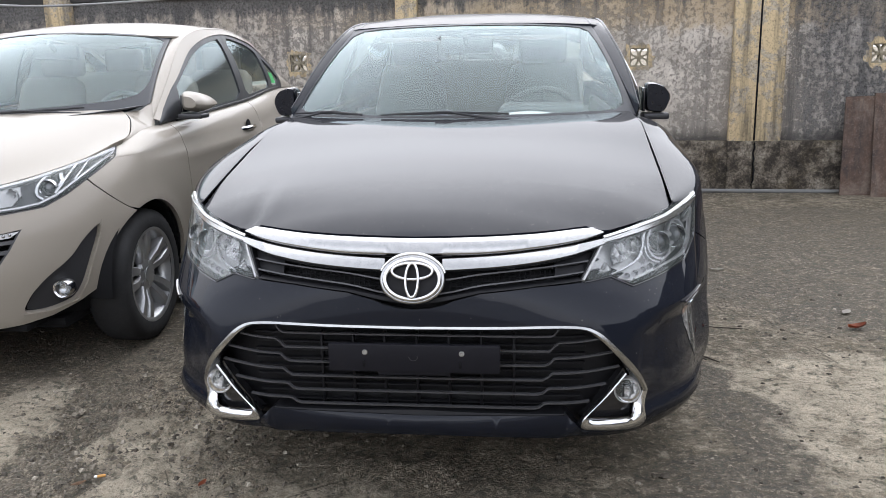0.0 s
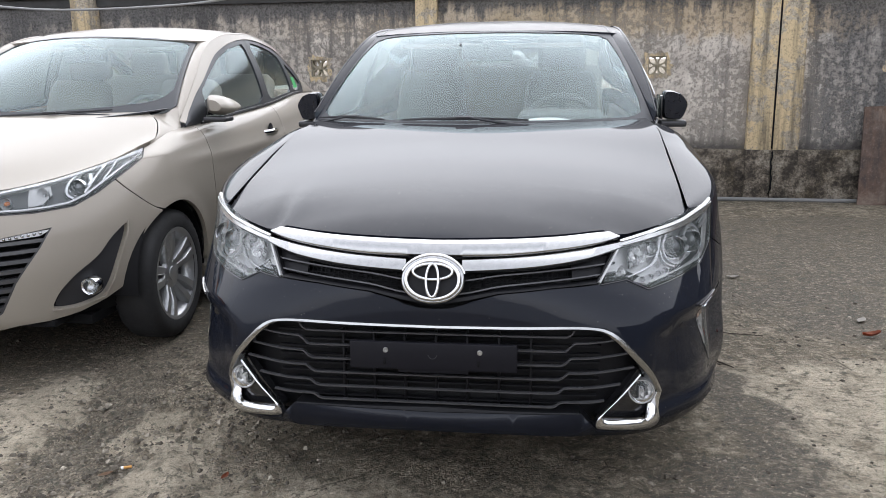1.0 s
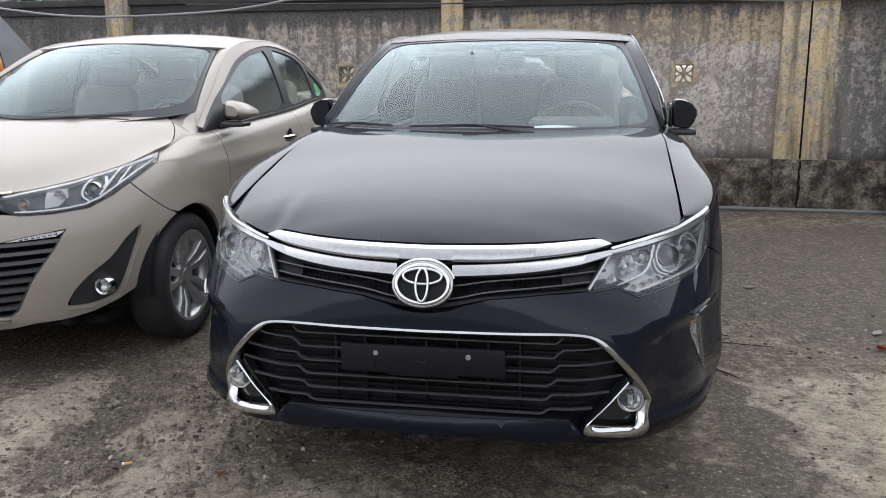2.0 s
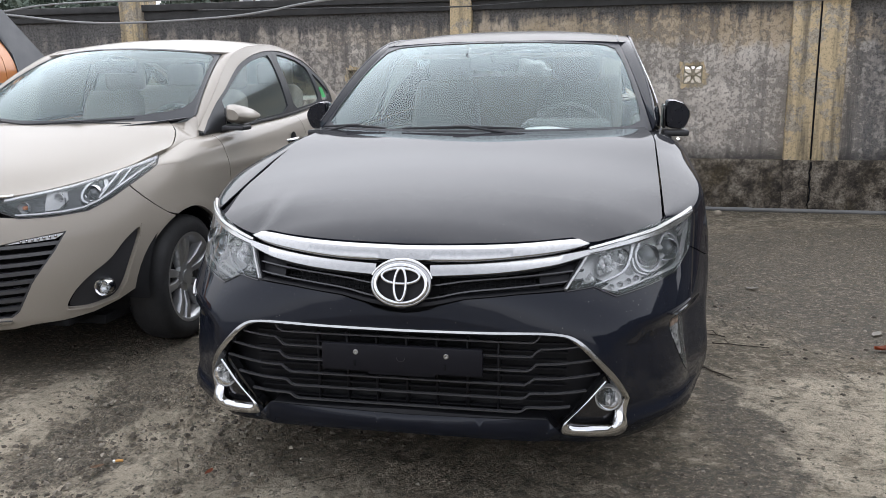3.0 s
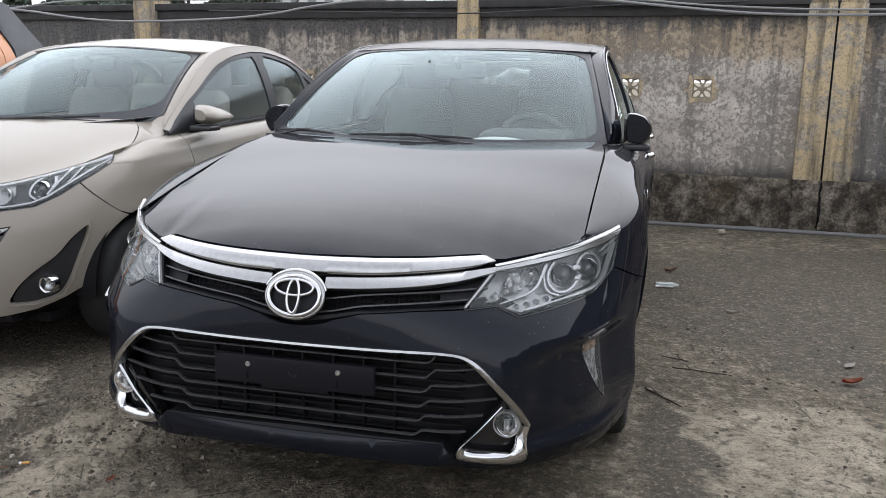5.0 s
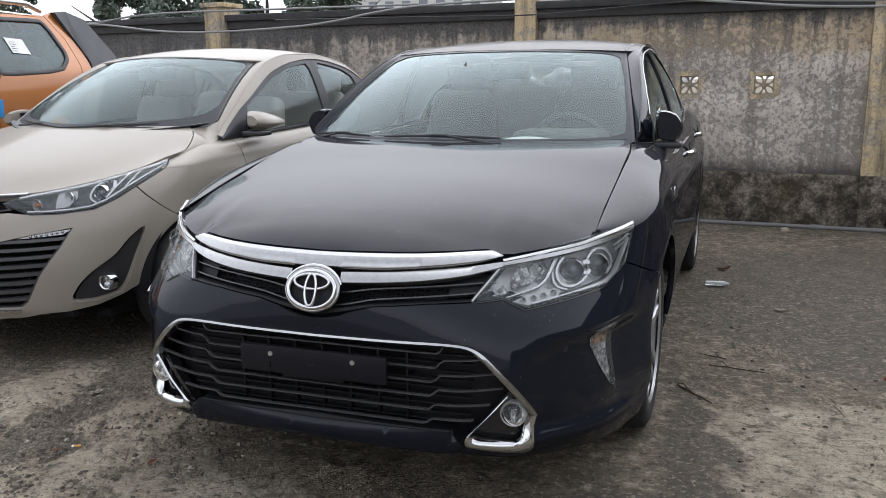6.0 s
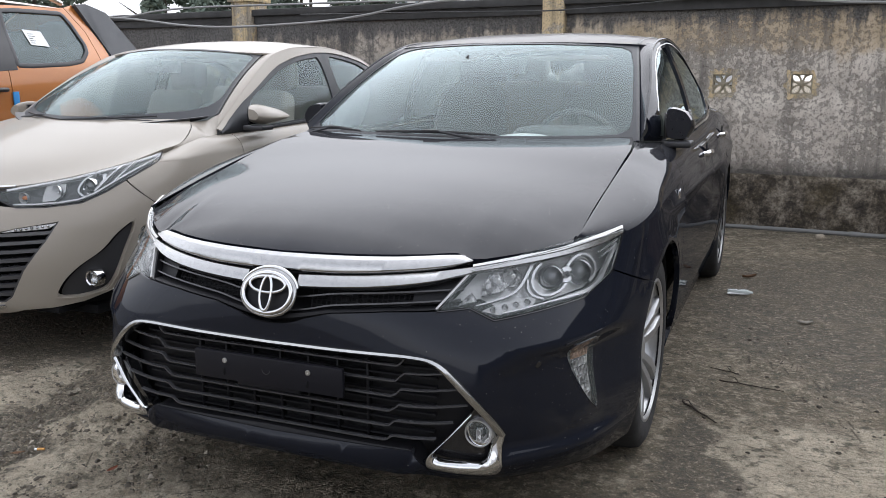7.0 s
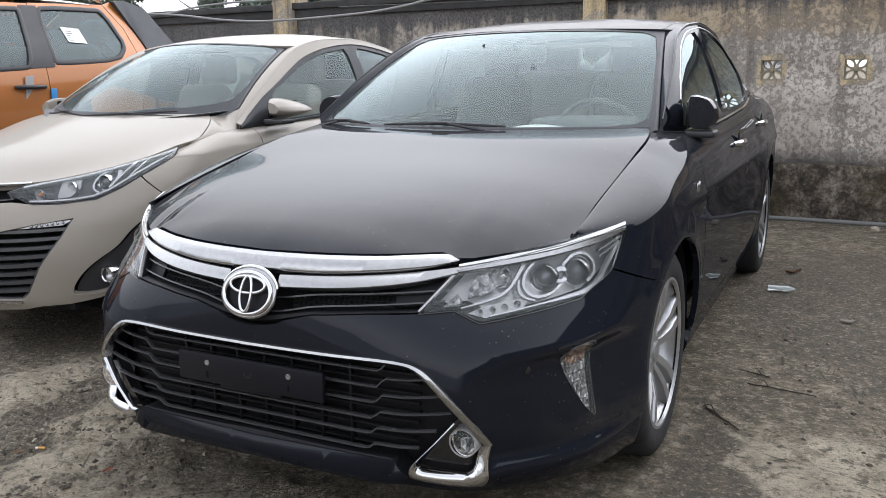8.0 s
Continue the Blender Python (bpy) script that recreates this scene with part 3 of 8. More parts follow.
    gravel = n.ramp(n.math("ADD", n.math("MULTIPLY", worn, 0.8), n.math("MULTIPLY", scab, 0.5)), (0.42, 0.0), (0.62, 1.0))
    stones = n.ramp(n.cells(62.0, out="Color", at=lump), (0.2, (0.1, 0.082, 0.06)), (0.5, (0.21, 0.178, 0.133)), (0.72, (0.36, 0.31, 0.24)), (0.92, (0.6, 0.53, 0.42)))
    chip = n.ramp(n.cells(150.0, out="Color", at=lump), (0.25, (0.1, 0.082, 0.06)), (0.5, (0.23, 0.195, 0.147)), (0.85, (0.5, 0.435, 0.345)))
    gap = n.ramp(n.cells(62.0, "DISTANCE_TO_EDGE", at=lump), (0.0, 0.6), (0.1, 0.0))
    pack = n.mix(n.ramp(mid, (0.40, 0.1), (0.5, 0.95)), n.mix(gap, stones, (0.03, 0.024, 0.017)), chip)
    gravel = n.math("MULTIPLY", gravel, n.ramp(pale, (0.25, 1.0), (0.75, 0.12)))
    col = n.mix(n.math("MULTIPLY", gravel, n.ramp(stain, (0.36, 0.45), (0.54, 0.92))), col, n.mix(n.math("MULTIPLY", damp, 0.35), pack, (0.06, 0.05, 0.037)))
    # pits, sand grain and hairline cracks
    col = n.mix(n.ramp(scab, (0.39, 0.8), (0.46, 0.0)), col, (0.055, 0.052, 0.04))
    col = n.mix(n.math("MULTIPLY", n.ramp(scab, (0.54, 0.0), (0.6, 0.6)), n.ramp(damp, (0.2, 1.0), (0.9, 0.3))), col, (0.42, 0.365, 0.285))
    col = n.mix(n.ramp(fine, (0.38, 0.8), (0.47, 0.0)), col, (0.06, 0.07, 0.05))
    col = n.mix(n.ramp(fine, (0.55, 0.0), (0.63, 0.55)), col, (0.56, 0.485, 0.375))
    col = n.mix(n.ramp(grain, (0.38, 0.6), (0.48, 0.0)), col, (0.08, 0.066, 0.047))
    col = n.mix(n.ramp(grain, (0.56, 0.0), (0.66, 0.3)), col, (0.56, 0.5, 0.4))
    split_at = n.cells(1.7, "DISTANCE_TO_EDGE", at=n.mix(0.06, n.co, n.cells(9.0, out="Color")))
    col = n.mix(n.math("MULTIPLY", n.ramp(split_at, (0.0, 1.0), (0.006, 0.0)), n.ramp(stain, (0.5, 0.0), (0.56, 0.85))), col, (0.038, 0.032, 0.022))
    col = n.mix(1.0, col, (1.36, 1.34, 1.31), "MULTIPLY")
    n.set(Base_Color=col, Roughness=n.ramp(damp, (0.0, 0.9), (1.0, 0.66)), Specular_IOR_Level=0.3)
    relief = n.math("ADD", n.math("MULTIPLY", fine, 0.7), n.math("ADD", n.math("MULTIPLY", grain, 0.35), n.math("ADD", mid, scab)))
    n.bump(n.math("ADD", relief, n.math("MULTIPLY", gravel, n.math("ADD", n.math("MULTIPLY", gap, -0.5), n.math("MULTIPLY", n.cells(150.0, at=lump), -0.7)))), 1.0, 0.032)
    return n.m


def plaster():
    """Old lime render: coats of grey and yellow flaked one from another, blotched and streaked black with mould."""
    n = Nodes("weathered_render")
    broad = n.noise(0.8, 4.0, 0.6)
    patch = n.noise(2.6, 8.0, 0.68, distortion=0.2)
    flake = n.noise(19.0, 12.0, 0.76, distortion=0.25)
    small = n.noise(46.0, 10.0, 0.74, distortion=0.2)
    fine = n.noise(80.0, 6.0, 0.75)
    streak = n.noise(1.0, 7.0, 0.7, at=n.stretched((7.0, 7.0, 0.5)))
    x, z = n.axis(0), n.axis(2)
    # the pale top coat and its slow changes of tone
    col = n.ramp(patch, (0.34, (0.38, 0.34, 0.295)), (0.5, (0.56, 0.505, 0.44)), (0.64, (0.74, 0.68, 0.6)))
    # yellow wash, most of it high up and towards the pilasters
    east = n.ramp(n.math("MULTIPLY", n.math("ADD", x, 2.2), 0.3), (0.0, 0.25), (0.6, 1.0))
    high = n.ramp(n.math("MULTIPLY", z, 0.5), (0.62, 0.0), (0.84, 0.34))
    wash = n.ramp(n.math("ADD", n.math("MULTIPLY", n.noise(2.3, 9.0, 0.72), 0.75), n.math("ADD", high, n.math("MULTIPLY", flake, 0.2))), (0.6, 0.0), (0.68, 1.0))
    col = n.mix(n.math("MULTIPLY", wash, n.math("MULTIPLY", east, 0.55)), col, n.ramp(small, (0.35, (0.36, 0.255, 0.135)), (0.62, (0.62, 0.45, 0.23))))
    # flakes fallen down to the grey undercoat, in sharp-edged scabs, thicker in some stretches
    shed = n.math("ADD", flake, n.math("MULTIPLY", n.math("SUBTRACT", broad, 0.5), 0.45))
    fall = n.ramp(n.math("ADD", shed, n.math("MULTIPLY", n.math("SUBTRACT", streak, 0.5), 0.3)), (0.505, 0.0), (0.525, 1.0))
    col = n.mix(n.math("MULTIPLY", fall, 0.66), col, n.ramp(small, (0.36, (0.125, 0.112, 0.099)), (0.5, (0.25, 0.225, 0.196)), (0.64, (0.45, 0.4, 0.343))))
    bare = n.ramp(small, (0.56, 0.0), (0.58, 1.0))
    col = n.mix(n.math("MULTIPLY", bare, 0.6), col, (0.19, 0.168, 0.143))
    crumb = n.ramp(small, (0.405, 1.0), (0.425, 0.0))
    col = n.mix(n.math("MULTIPLY", crumb, 0.3), col, (0.68, 0.63, 0.555))
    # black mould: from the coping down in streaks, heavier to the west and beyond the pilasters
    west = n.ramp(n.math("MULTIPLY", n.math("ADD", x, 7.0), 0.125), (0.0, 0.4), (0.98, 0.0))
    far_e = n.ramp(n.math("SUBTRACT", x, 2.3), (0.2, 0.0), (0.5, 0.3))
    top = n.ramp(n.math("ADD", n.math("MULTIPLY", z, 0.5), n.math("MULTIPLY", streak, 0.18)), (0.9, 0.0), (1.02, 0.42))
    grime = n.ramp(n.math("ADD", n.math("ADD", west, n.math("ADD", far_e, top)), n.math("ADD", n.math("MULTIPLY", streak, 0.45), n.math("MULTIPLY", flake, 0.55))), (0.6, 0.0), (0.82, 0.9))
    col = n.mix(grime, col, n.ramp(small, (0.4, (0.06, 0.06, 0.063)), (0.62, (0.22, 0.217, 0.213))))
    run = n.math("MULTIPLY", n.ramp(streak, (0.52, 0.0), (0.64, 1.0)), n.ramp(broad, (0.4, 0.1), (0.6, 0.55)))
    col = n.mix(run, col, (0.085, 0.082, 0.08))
    tide = n.ramp(n.math("ADD", z, n.math("MULTIPLY", n.noise(3.0, 6.0, 0.7), 0.3)), (0.56, 0.85), (0.7, 0.0))
    col = n.mix(tide, col, (0.075, 0.07, 0.066))
    col = n.mix(n.ramp(fine, (0.36, 0.5), (0.44, 0.0)), col, (0.1, 0.092, 0.082))
    n.set(Base_Color=col, Roughness=0.93, Specular_IOR_Level=0.15)
    n.bump(n.math("ADD", n.math("MULTIPLY", fine, 0.35), n.math("ADD", n.math("MULTIPLY", small, 0.5), n.math("ADD", n.math("MULTIPLY", fall, -0.5), n.math("MULTIPLY", bare, -0.3)))), 0.8, 0.012)
    return n.m


def plinth_mat():
    n = Nodes("mouldy_plinth_render")
    blot = n.noise(7.0, 10.0, 0.76, distortion=0.12)
    fine = n.noise(48.0, 6.0, 0.75)
    col = n.ramp(blot, (0.36, (0.028, 0.025, 0.022)), (0.46, (0.075, 0.064, 0.052)), (0.53, (0.17, 0.145, 0.114)), (0.64, (0.36, 0.32, 0.262)))
    moss = n.ramp(n.noise(2.1, 7.0, 0.7), (0.5, 0.0), (0.66, 1.0))
    col = n.mix(n.math("MULTIPLY", moss, 0.4), col, (0.102, 0.078, 0.0336))
    col = n.mix(n.ramp(fine, (0.38, 0.6), (0.54, 0.0)), col, (0.024, 0.0216, 0.0192))
    n.set(Base_Color=col, Roughness=0.93, Specular_IOR_Level=0.15)
    n.bump(n.math("ADD", blot, n.math("MULTIPLY", fine, 0.6)), 0.8, 0.016)
    return n.m


def pilaster_mat():
    n = Nodes("flaking_yellow_limewash")
    blot = n.noise(6.0, 9.0, 0.78, distortion=0.4)
    fine = n.noise(55.0, 6.0, 0.75)
    streak = n.noise(1.0, 6.0, 0.66, at=n.stretched((9.0, 9.0, 0.6)))
    col = n.mix(n.ramp(blot, (0.475, 0.0), (0.495, 0.9)), n.ramp(fine, (0.3, (0.3, 0.255, 0.195)), (0.7, (0.56, 0.49, 0.39))), (0.64, 0.5, 0.3))
    col = n.mix(n.ramp(streak, (0.48, 0.0), (0.64, 0.75)), col, (0.1092, 0.09828, 0.08064))
    col = n.mix(n.ramp(fine, (0.36, 0.55), (0.5, 0.0)), col, (0.1092, 0.09828, 0.08064))
    n.set(Base_Color=col, Roughness=0.92, Specular_IOR_Level=0.15)
    n.bump(n.math("ADD", blot, n.math("MULTIPLY", fine, 0.5)), 0.6, 0.012)
    return n.m


CONCRETE, PLASTER, PLINTH, LIMEWASH = concrete(), plaster(), plinth_mat(), pilaster_mat()
COPING = plain("black_mouldy_coping", (0.1, 0.098, 0.096), 0.95, 0.0, 0.85, 9.0, 0.5)
VENT = plain("old_cement_block", (0.33, 0.29, 0.21), 0.9, 0.0, 0.35, 25.0, 0.3)
CABLE = plain("pale_cable_sheath", (0.3, 0.3, 0.295), 0.5, 0.0, 0.2, 30.0)
DARK_CABLE = plain("black_cable_sheath", (0.05, 0.05, 0.05), 0.5, 0.0, 0.2, 30.0)
PIPE = plain("dusty_plastic_pipe", (0.2, 0.2, 0.195), 0.6, 0.0, 0.3, 20.0)


def rusty():
    """Old sheet metal: brown rust, grey dust and dark runs."""
    n = Nodes("rusty_brown_sheet")
    blot, fine = n.noise(3.5, 8.0, 0.7, distortion=0.3), n.noise(60.0, 6.0, 0.7)
    run = n.noise(1.0, 7.0, 0.7, at=n.stretched((9.0, 9.0, 0.7)))
    col = n.ramp(blot, (0.36, (0.06, 0.046, 0.042)), (0.5, (0.115, 0.076, 0.058)), (0.64, (0.19, 0.15, 0.122)))
    col = n.mix(n.ramp(run, (0.5, 0.0), (0.66, 0.7)), col, (0.045, 0.04, 0.04))
    col = n.mix(n.ramp(fine, (0.54, 0.0), (0.66, 0.4)), col, (0.25, 0.2, 0.165))
    n.set(Base_Color=col, Roughness=0.8, Specular_IOR_Level=0.25)
    n.bump(n.math("ADD", blot, n.math("MULTIPLY", fine, 0.3)), 0.5, 0.01)
    return n.m


RUST = rusty()


def ground_z(y):
    """The concrete falls gently towards the wall."""
    return -0.0072 * max(0.0, min(y, 3.76) - 0.985) - 0.02 * max(0.0, min(y, 6.2) - 3.76)


def crust(x, y):
    """How high the broken, stony crust stands out of the yard."""
    m = math.exp(-((x + 1.2 + 0.3 * (y - 0.6)) / 0.42) ** 2 - ((y - 0.55) / 0.55) ** 2) + 0.7 * math.exp(-((x - 0.1) / 0.75) ** 2 - ((y - 0.2) / 0.28) ** 2) + 0.6 * math.exp(-((x + 0.8) / 0.35) ** 2 - ((y - 0.4) / 0.25) ** 2)
    if m < 0.02:
        return 0.0
    h = 0.5 * noise.noise((x * 5, y * 5, 2)) + 0.32 * noise.noise((x * 13, y * 13, 5)) + 0.26 * abs(noise.noise((x * 27, y * 27, 9))) + 0.2 * noise.noise((x * 46, y * 46, 1))
    return 0.06 * min(1.0, m) * (h - 0.08)


def build_ground():
    bm = bmesh.new()
    xs = [-400, -120, -40, -15] + [-9 + 0.25 * i for i in range(28)] + [-2.1 + 0.0125 * i for i in range(249)] + [1.25 + 0.25 * i for i in range(17)] + [8, 15, 40, 120, 400]
    ys = [-400, -120, -40, -15] + [-5 + 0.25 * i for i in range(19)] + [-0.42 + 0.0125 * i for i in range(154)] + [1.7 + 0.25 * i for i in range(20)] + [8, 15, 40, 120, 400]
    rows = [[bm.verts.new((x, y, ground_z(y) + (0.004 * noise.noise((x * 0.7, y * 0.7, 0)) + crust(x, y) if abs(x) < 10 and abs(y) < 8 else 0.0))) for x in xs] for y in ys]
    for a, b in zip(rows, rows[1:]):
        for i in range(len(xs) - 1):
            bm.faces.new((a[i], a[i + 1], b[i + 1], b[i]))
    return tagged(part("ground", bm, CONCRETE), "stained grey concrete yard, cracked and crumbling with damp patches", "ground", kind="structure")


WALL_AT = Matrix.Translation((0, 6.13, 0)) @ Matrix.Rotation(math.atan(-0.05), 4, "Z")
VENT_X = [b + k * 0.64 for b in (-6.15, -2.65, 0.64, 4.03) for k in (-1, 0, 1)]


def petal(cx, cz, turn, r0, r1, w):
    """A leaf-shaped opening that points outwards."""
    out = []
    n = 8
    for i in range(n + 1):
        t = i / n
        out.append((mix(r0, r1, t), w * math.sin(math.pi * t) ** 0.8))
    for i in range(n - 1, 0, -1):
        t = i / n
        out.append((mix(r0, r1, t), -w * math.sin(math.pi * t) ** 0.8))
    c, s = math.cos(turn), math.sin(turn)
    return [(cx + a * c - b * s, cz + a * s + b * c) for a, b in out]


def build_wall():
    flat = lambda a, z: Vector((a, 0.0, z))
    back = lambda a, z: Vector((a, 0.18, z))
    holes = [[(x - 0.085, 1.095), (x + 0.085, 1.095), (x + 0.085, 1.265), (x - 0.085, 1.265)] for x in VENT_X]
    skin = Skin()
    outline = [(-16, -0.25), (12, -0.25), (12, 1.9), (-16, 1.9)]
    skin.add(flat, outline, holes=holes, step=0.5, depth=0.18)
    skin.add(back, outline, holes=holes, step=0.5, depth=0.0, flip=True)
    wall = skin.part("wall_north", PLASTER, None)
    wall.matrix_basis = WALL_AT
    tagged(wall, "old rendered boundary wall, flaking grey and yellow with black mould", "wall", kind="structure")
    bm = bmesh.new()
    block(bm, (28, 0.09, 0.66), (-2, -0.03, 0.08), 0.012)
    part("plinth", bm, PLINTH, wall, "dark mouldy base of the wall")
    bm = bmesh.new()
    block(bm, (28, 0.34, 0.07), (-2, 0.09, 1.935), 0.012)
    block(bm, (28, 0.26, 0.09), (-2, 0.09, 1.86), 0.012)
    part("coping", bm, COPING, wall, "black weathered coping")
    for x, w, top in ((-7.8, 0.28, 2.1), (-4.5, 0.27, 2.1), (-0.9, 0.21, 1.99), (5.55, 0.3, 1.88)):
        b2 = bmesh.new()
        block(b2, (w, 0.3, top + 0.2), (x, 0.06, top / 2 - 0.1), 0.012)
        if top > 2:
            block(b2, (w + 0.06, 0.36, 0.05), (x, 0.06, top - 0.02), 0.01)
        part("pilaster", b2, LIMEWASH, wall)
    for x, w in ((2.215, 0.222), (2.452, 0.226)):
        b2 = bmesh.new()
        block(b2, (w, 0.2, 1.55), (x, 0.02, 1.165), 0.008)
        part("pilaster", b2, LIMEWASH, wall)
        b2 = bmesh.new()
        block(b2, (w + 0.004, 0.24, 0.62), (x, 0.02, 0.1), 0.01)
        part("pilaster_foot", b2, PLINTH, wall)
    for x in VENT_X:
        cz = 1.18
        frame_o = [(x - 0.084, cz - 0.084), (x + 0.084, cz - 0.084), (x + 0.084, cz + 0.084), (x - 0.084, cz + 0.084)]
        cuts = [petal(x, cz, math.pi / 4 + k * math.pi / 2, 0.022, 0.106, 0.021) for k in range(4)]
        for k in range(4):
            c, q = math.cos(k * math.pi / 2), math.sin(k * math.pi / 2)
            cuts.append([(x + a * c - b * q, cz + a * q + b * c) for a, b in ((0.034, 0.0), (0.074, -0.019), (0.074, 0.019))])
        v = Skin().add(lambda a, z: Vector((a, 0.018, z)), frame_o, holes=cuts, step=0.03, depth=0.05).part("vent_block", VENT, wall)
        rng = random.Random(int(x * 100))
        ring = []
        for k in range(40):
            a = 2 * math.pi * k / 40
            q = (abs(math.cos(a)) ** 5 + abs(math.sin(a)) ** 5) ** -0.2
            r = 0.108 * q + 0.05 * rng.random() ** 2
            ring.append((x + r * math.cos(a), cz + r * math.sin(a)))
        Skin().add(lambda a, z: Vector((a, -0.004, z)), ring, holes=[frame_o], step=0.06, depth=0.004).part("vent_surround", LIMEWASH, wall)
        b2 = bmesh.new()
        lathe(b2, [(0.02, 0.02), (0.018, 0.004), (0.0005, 0.0)], 16, "y", (x, 0.0, cz))
        part("vent_boss", b2, VENT, v)
    return wall


def build_joint(wall):
    """The open expansion joint between the twin pilasters, and the crack below it."""
    bm = bmesh.new()
    block(bm, (0.012, 0.02, 1.5), (2.334, -0.072, 1.17), 0.002)
    part("joint_gap", bm, DARK, wall)
    bm = bmesh.new()
    pts = [Vector((2.334 + 0.03 * noise.noise((i * 0.7, 3, 0)), -0.108, 0.4 - 0.05 * i)) for i in range(9)]
    tube(bm, pts, [0.006 + 0.003 * (i % 2) for i in range(9)], 5)
    part("crack", bm, DARK, wall)


def plain_wall(name, size, at, label, mat=None):
    """A plain unseen wall, added to shape light and reflections in the yard."""
    bm = bmesh.new()
    block(bm, size, at, 0.02)
    return tagged(part(name, bm, mat or UNSEEN_PALE_WALL, smooth=False), label, "wall", kind="structure")


# added walls out of view: pale ones bounce light, the dark one dims reflections
UNSEEN_PALE_WALL = plain("unseen_pale_render", (0.62, 0.63, 0.65), 0.9, 0.0, 0.4, 1.2, 0.2)
UNSEEN_DARK_WALL = plain("unseen_dark_render", (0.12, 0.115, 0.105), 0.9, 0.0, 0.4, 1.5, 0.2)
plain_wall("wall_south", (44, 0.4, 3.0), (-2, -12.0, 1.4), "unseen pale wall added for light and reflections on the car fronts")
plain_wall("wall_east", (0.3, 18.2, 4.6), (9.5, -2.9, 2.2), "unseen dark wall added to darken the flank reflections", UNSEEN_DARK_WALL)
plain_wall("wall_west", (0.3, 18.2, 3.0), (-17.0, -2.9, 1.4), "unseen pale wall added to close off the yard's light")
ground = build_ground()
wall = build_wall()
build_joint(wall)


def wall_point(x, out, z):
    return WALL_AT @ Vector((x, -out, z))


def cable_run(name, pts, r, mat, label):
    c = [Vector(p) for p in pts]
    line = []
    for i in range(len(c) - 1):
        p0, p1, p2, p3 = c[max(0, i - 1)], c[i], c[i + 1], c[min(len(c) - 1, i + 2)]
        for k in range(8):
            t = k / 8
            line.append(0.5 * ((2 * p1) + (p2 - p0) * t + (2 * p0 - 5 * p1 + 4 * p2 - p3) * t * t + (3 * p1 - p0 - 3 * p2 + p3) * t ** 3))
    line.append(c[-1])
    bm = tube(bmesh.new(), line, r, 7)
    return tagged(part(name, bm, mat), label, "cable")


# ---- the black saloon ----
HEADLIGHT = [(0.965, 0.806), (0.885, 0.806), (0.803, 0.800), (0.71, 0.788), (0.63, 0.773), (0.503, 0.742), (0.444, 0.652), (0.52, 0.657), (0.592, 0.629),
             (0.69, 0.639), (0.845, 0.655), (0.93, 0.70)]
UPPER_GRILLE = [(0.0, 0.726), (0.3, 0.735), (0.501, 0.742), (0.441, 0.653), (0.31, 0.647), (0.167, 0.633), (0.08, 0.612), (0.0, 0.598)]
LOWER_OPENING = [(0.0, 0.541), (0.24, 0.543), (0.39, 0.545), (0.458, 0.541), (0.511, 0.503), (0.581, 0.438), (0.661, 0.357), (0.688, 0.316), (0.686, 0.25),
                 (0.655, 0.218), (0.468, 0.232), (0.445, 0.262), (0.41, 0.291), (0.2, 0.287), (0.0, 0.284)]
SIDE_LAMP = [(0.852, 0.528), (0.866, 0.542), (0.93, 0.553), (0.952, 0.537), (0.97, 0.47), (0.983, 0.338), (0.952, 0.372), (0.892, 0.472)]


def arch_line(B, hub, r, z0, z1, n=14, rear=False):
    """The wheel arch's edge in (a, z) from height z0 to z1 along the front (or rear) half."""
    out = []
    t0, t1 = math.asin((z0 - B.hub_z) / r), math.asin(min(1.0, (z1 - B.hub_z) / r))
    for i in range(n + 1):
        t = mix(t0, t1, i / n)
        z = B.hub_z + r * math.sin(t)
        y = hub + (1 if rear else -1) * r * math.cos(t)
        out.append((B.a_of(y, z), z))
    return out


def car_bonnet(B, car, mat, half, corner_y, label, rear_y=1.37, corner=(), u_end=0.97, back=0.035):
    """The bonnet between the nose, the wings and the cowl."""
    front = [(x, B.brow_y(x) + 0.003) for x in [half * i / 20 for i in range(21)]]
    side_e = [(B.edge_x(y) - 0.006, y) for y in [mix(corner_y, rear_y, i / 12) for i in range(13)]] + list(corner)
    cowl = [(u * B.ws_w[0], B.cowl_y[0] + B.cowl_y[1] * u * u - back) for u in [u_end * (1 - i / 12) for i in range(13)]]
    right = front[:-1] + side_e + cowl
    outline = right + [(-x, y) for x, y in reversed(right) if x > 1e-6]
    return Skin().add(B.top, outline, step=0.045, depth=0.03).part("bonnet", mat, car, label)


def car_flank(B, car, mat, name, y0, y1, z_low, label="", mirror=False):
    """A wing or door: the flat flank, cut by the wheel arches, and the round shoulder above it."""
    n = max(6, int((y1 - y0) / 0.06))
    g = 0.0025
    ys = [mix(y0 + g, y1 - g, i / n) for i in range(n + 1)]
    top_line = [(B.a_of(y, B.shoulder(y)), B.shoulder(y)) for y in ys]
    low = [(B.a_of(y, z_low), z_low) for y in ys]
    hub = next((h for h in B.hubs if y0 - B.arch < h < y1 + B.arch), None)
    if hub is not None:
        low = []
        for y in [mix(y0 + g, y1 - g, i / 60) for i in range(61)]:
            d = abs(y - hub)
            z = B.hub_z + math.sqrt(B.arch ** 2 - d * d) if d < B.arch else z_low
            zs = z_low
            low.append((B.a_of(y, max(z, zs)), max(z, zs)))
    skin = Skin()
    skin.add(B.wrap, low + list(reversed(top_line)), step=0.045, depth=0.02, mirror=mirror)
    skin.add(lambda y, v: B.flank(y, v * 4), [(y, 0.0) for y in ys] + [(y, 0.25) for y in reversed(ys)], step=0.04, depth=0.012, mirror=mirror, flip=True)
    return skin.part(name, mat, car, label)


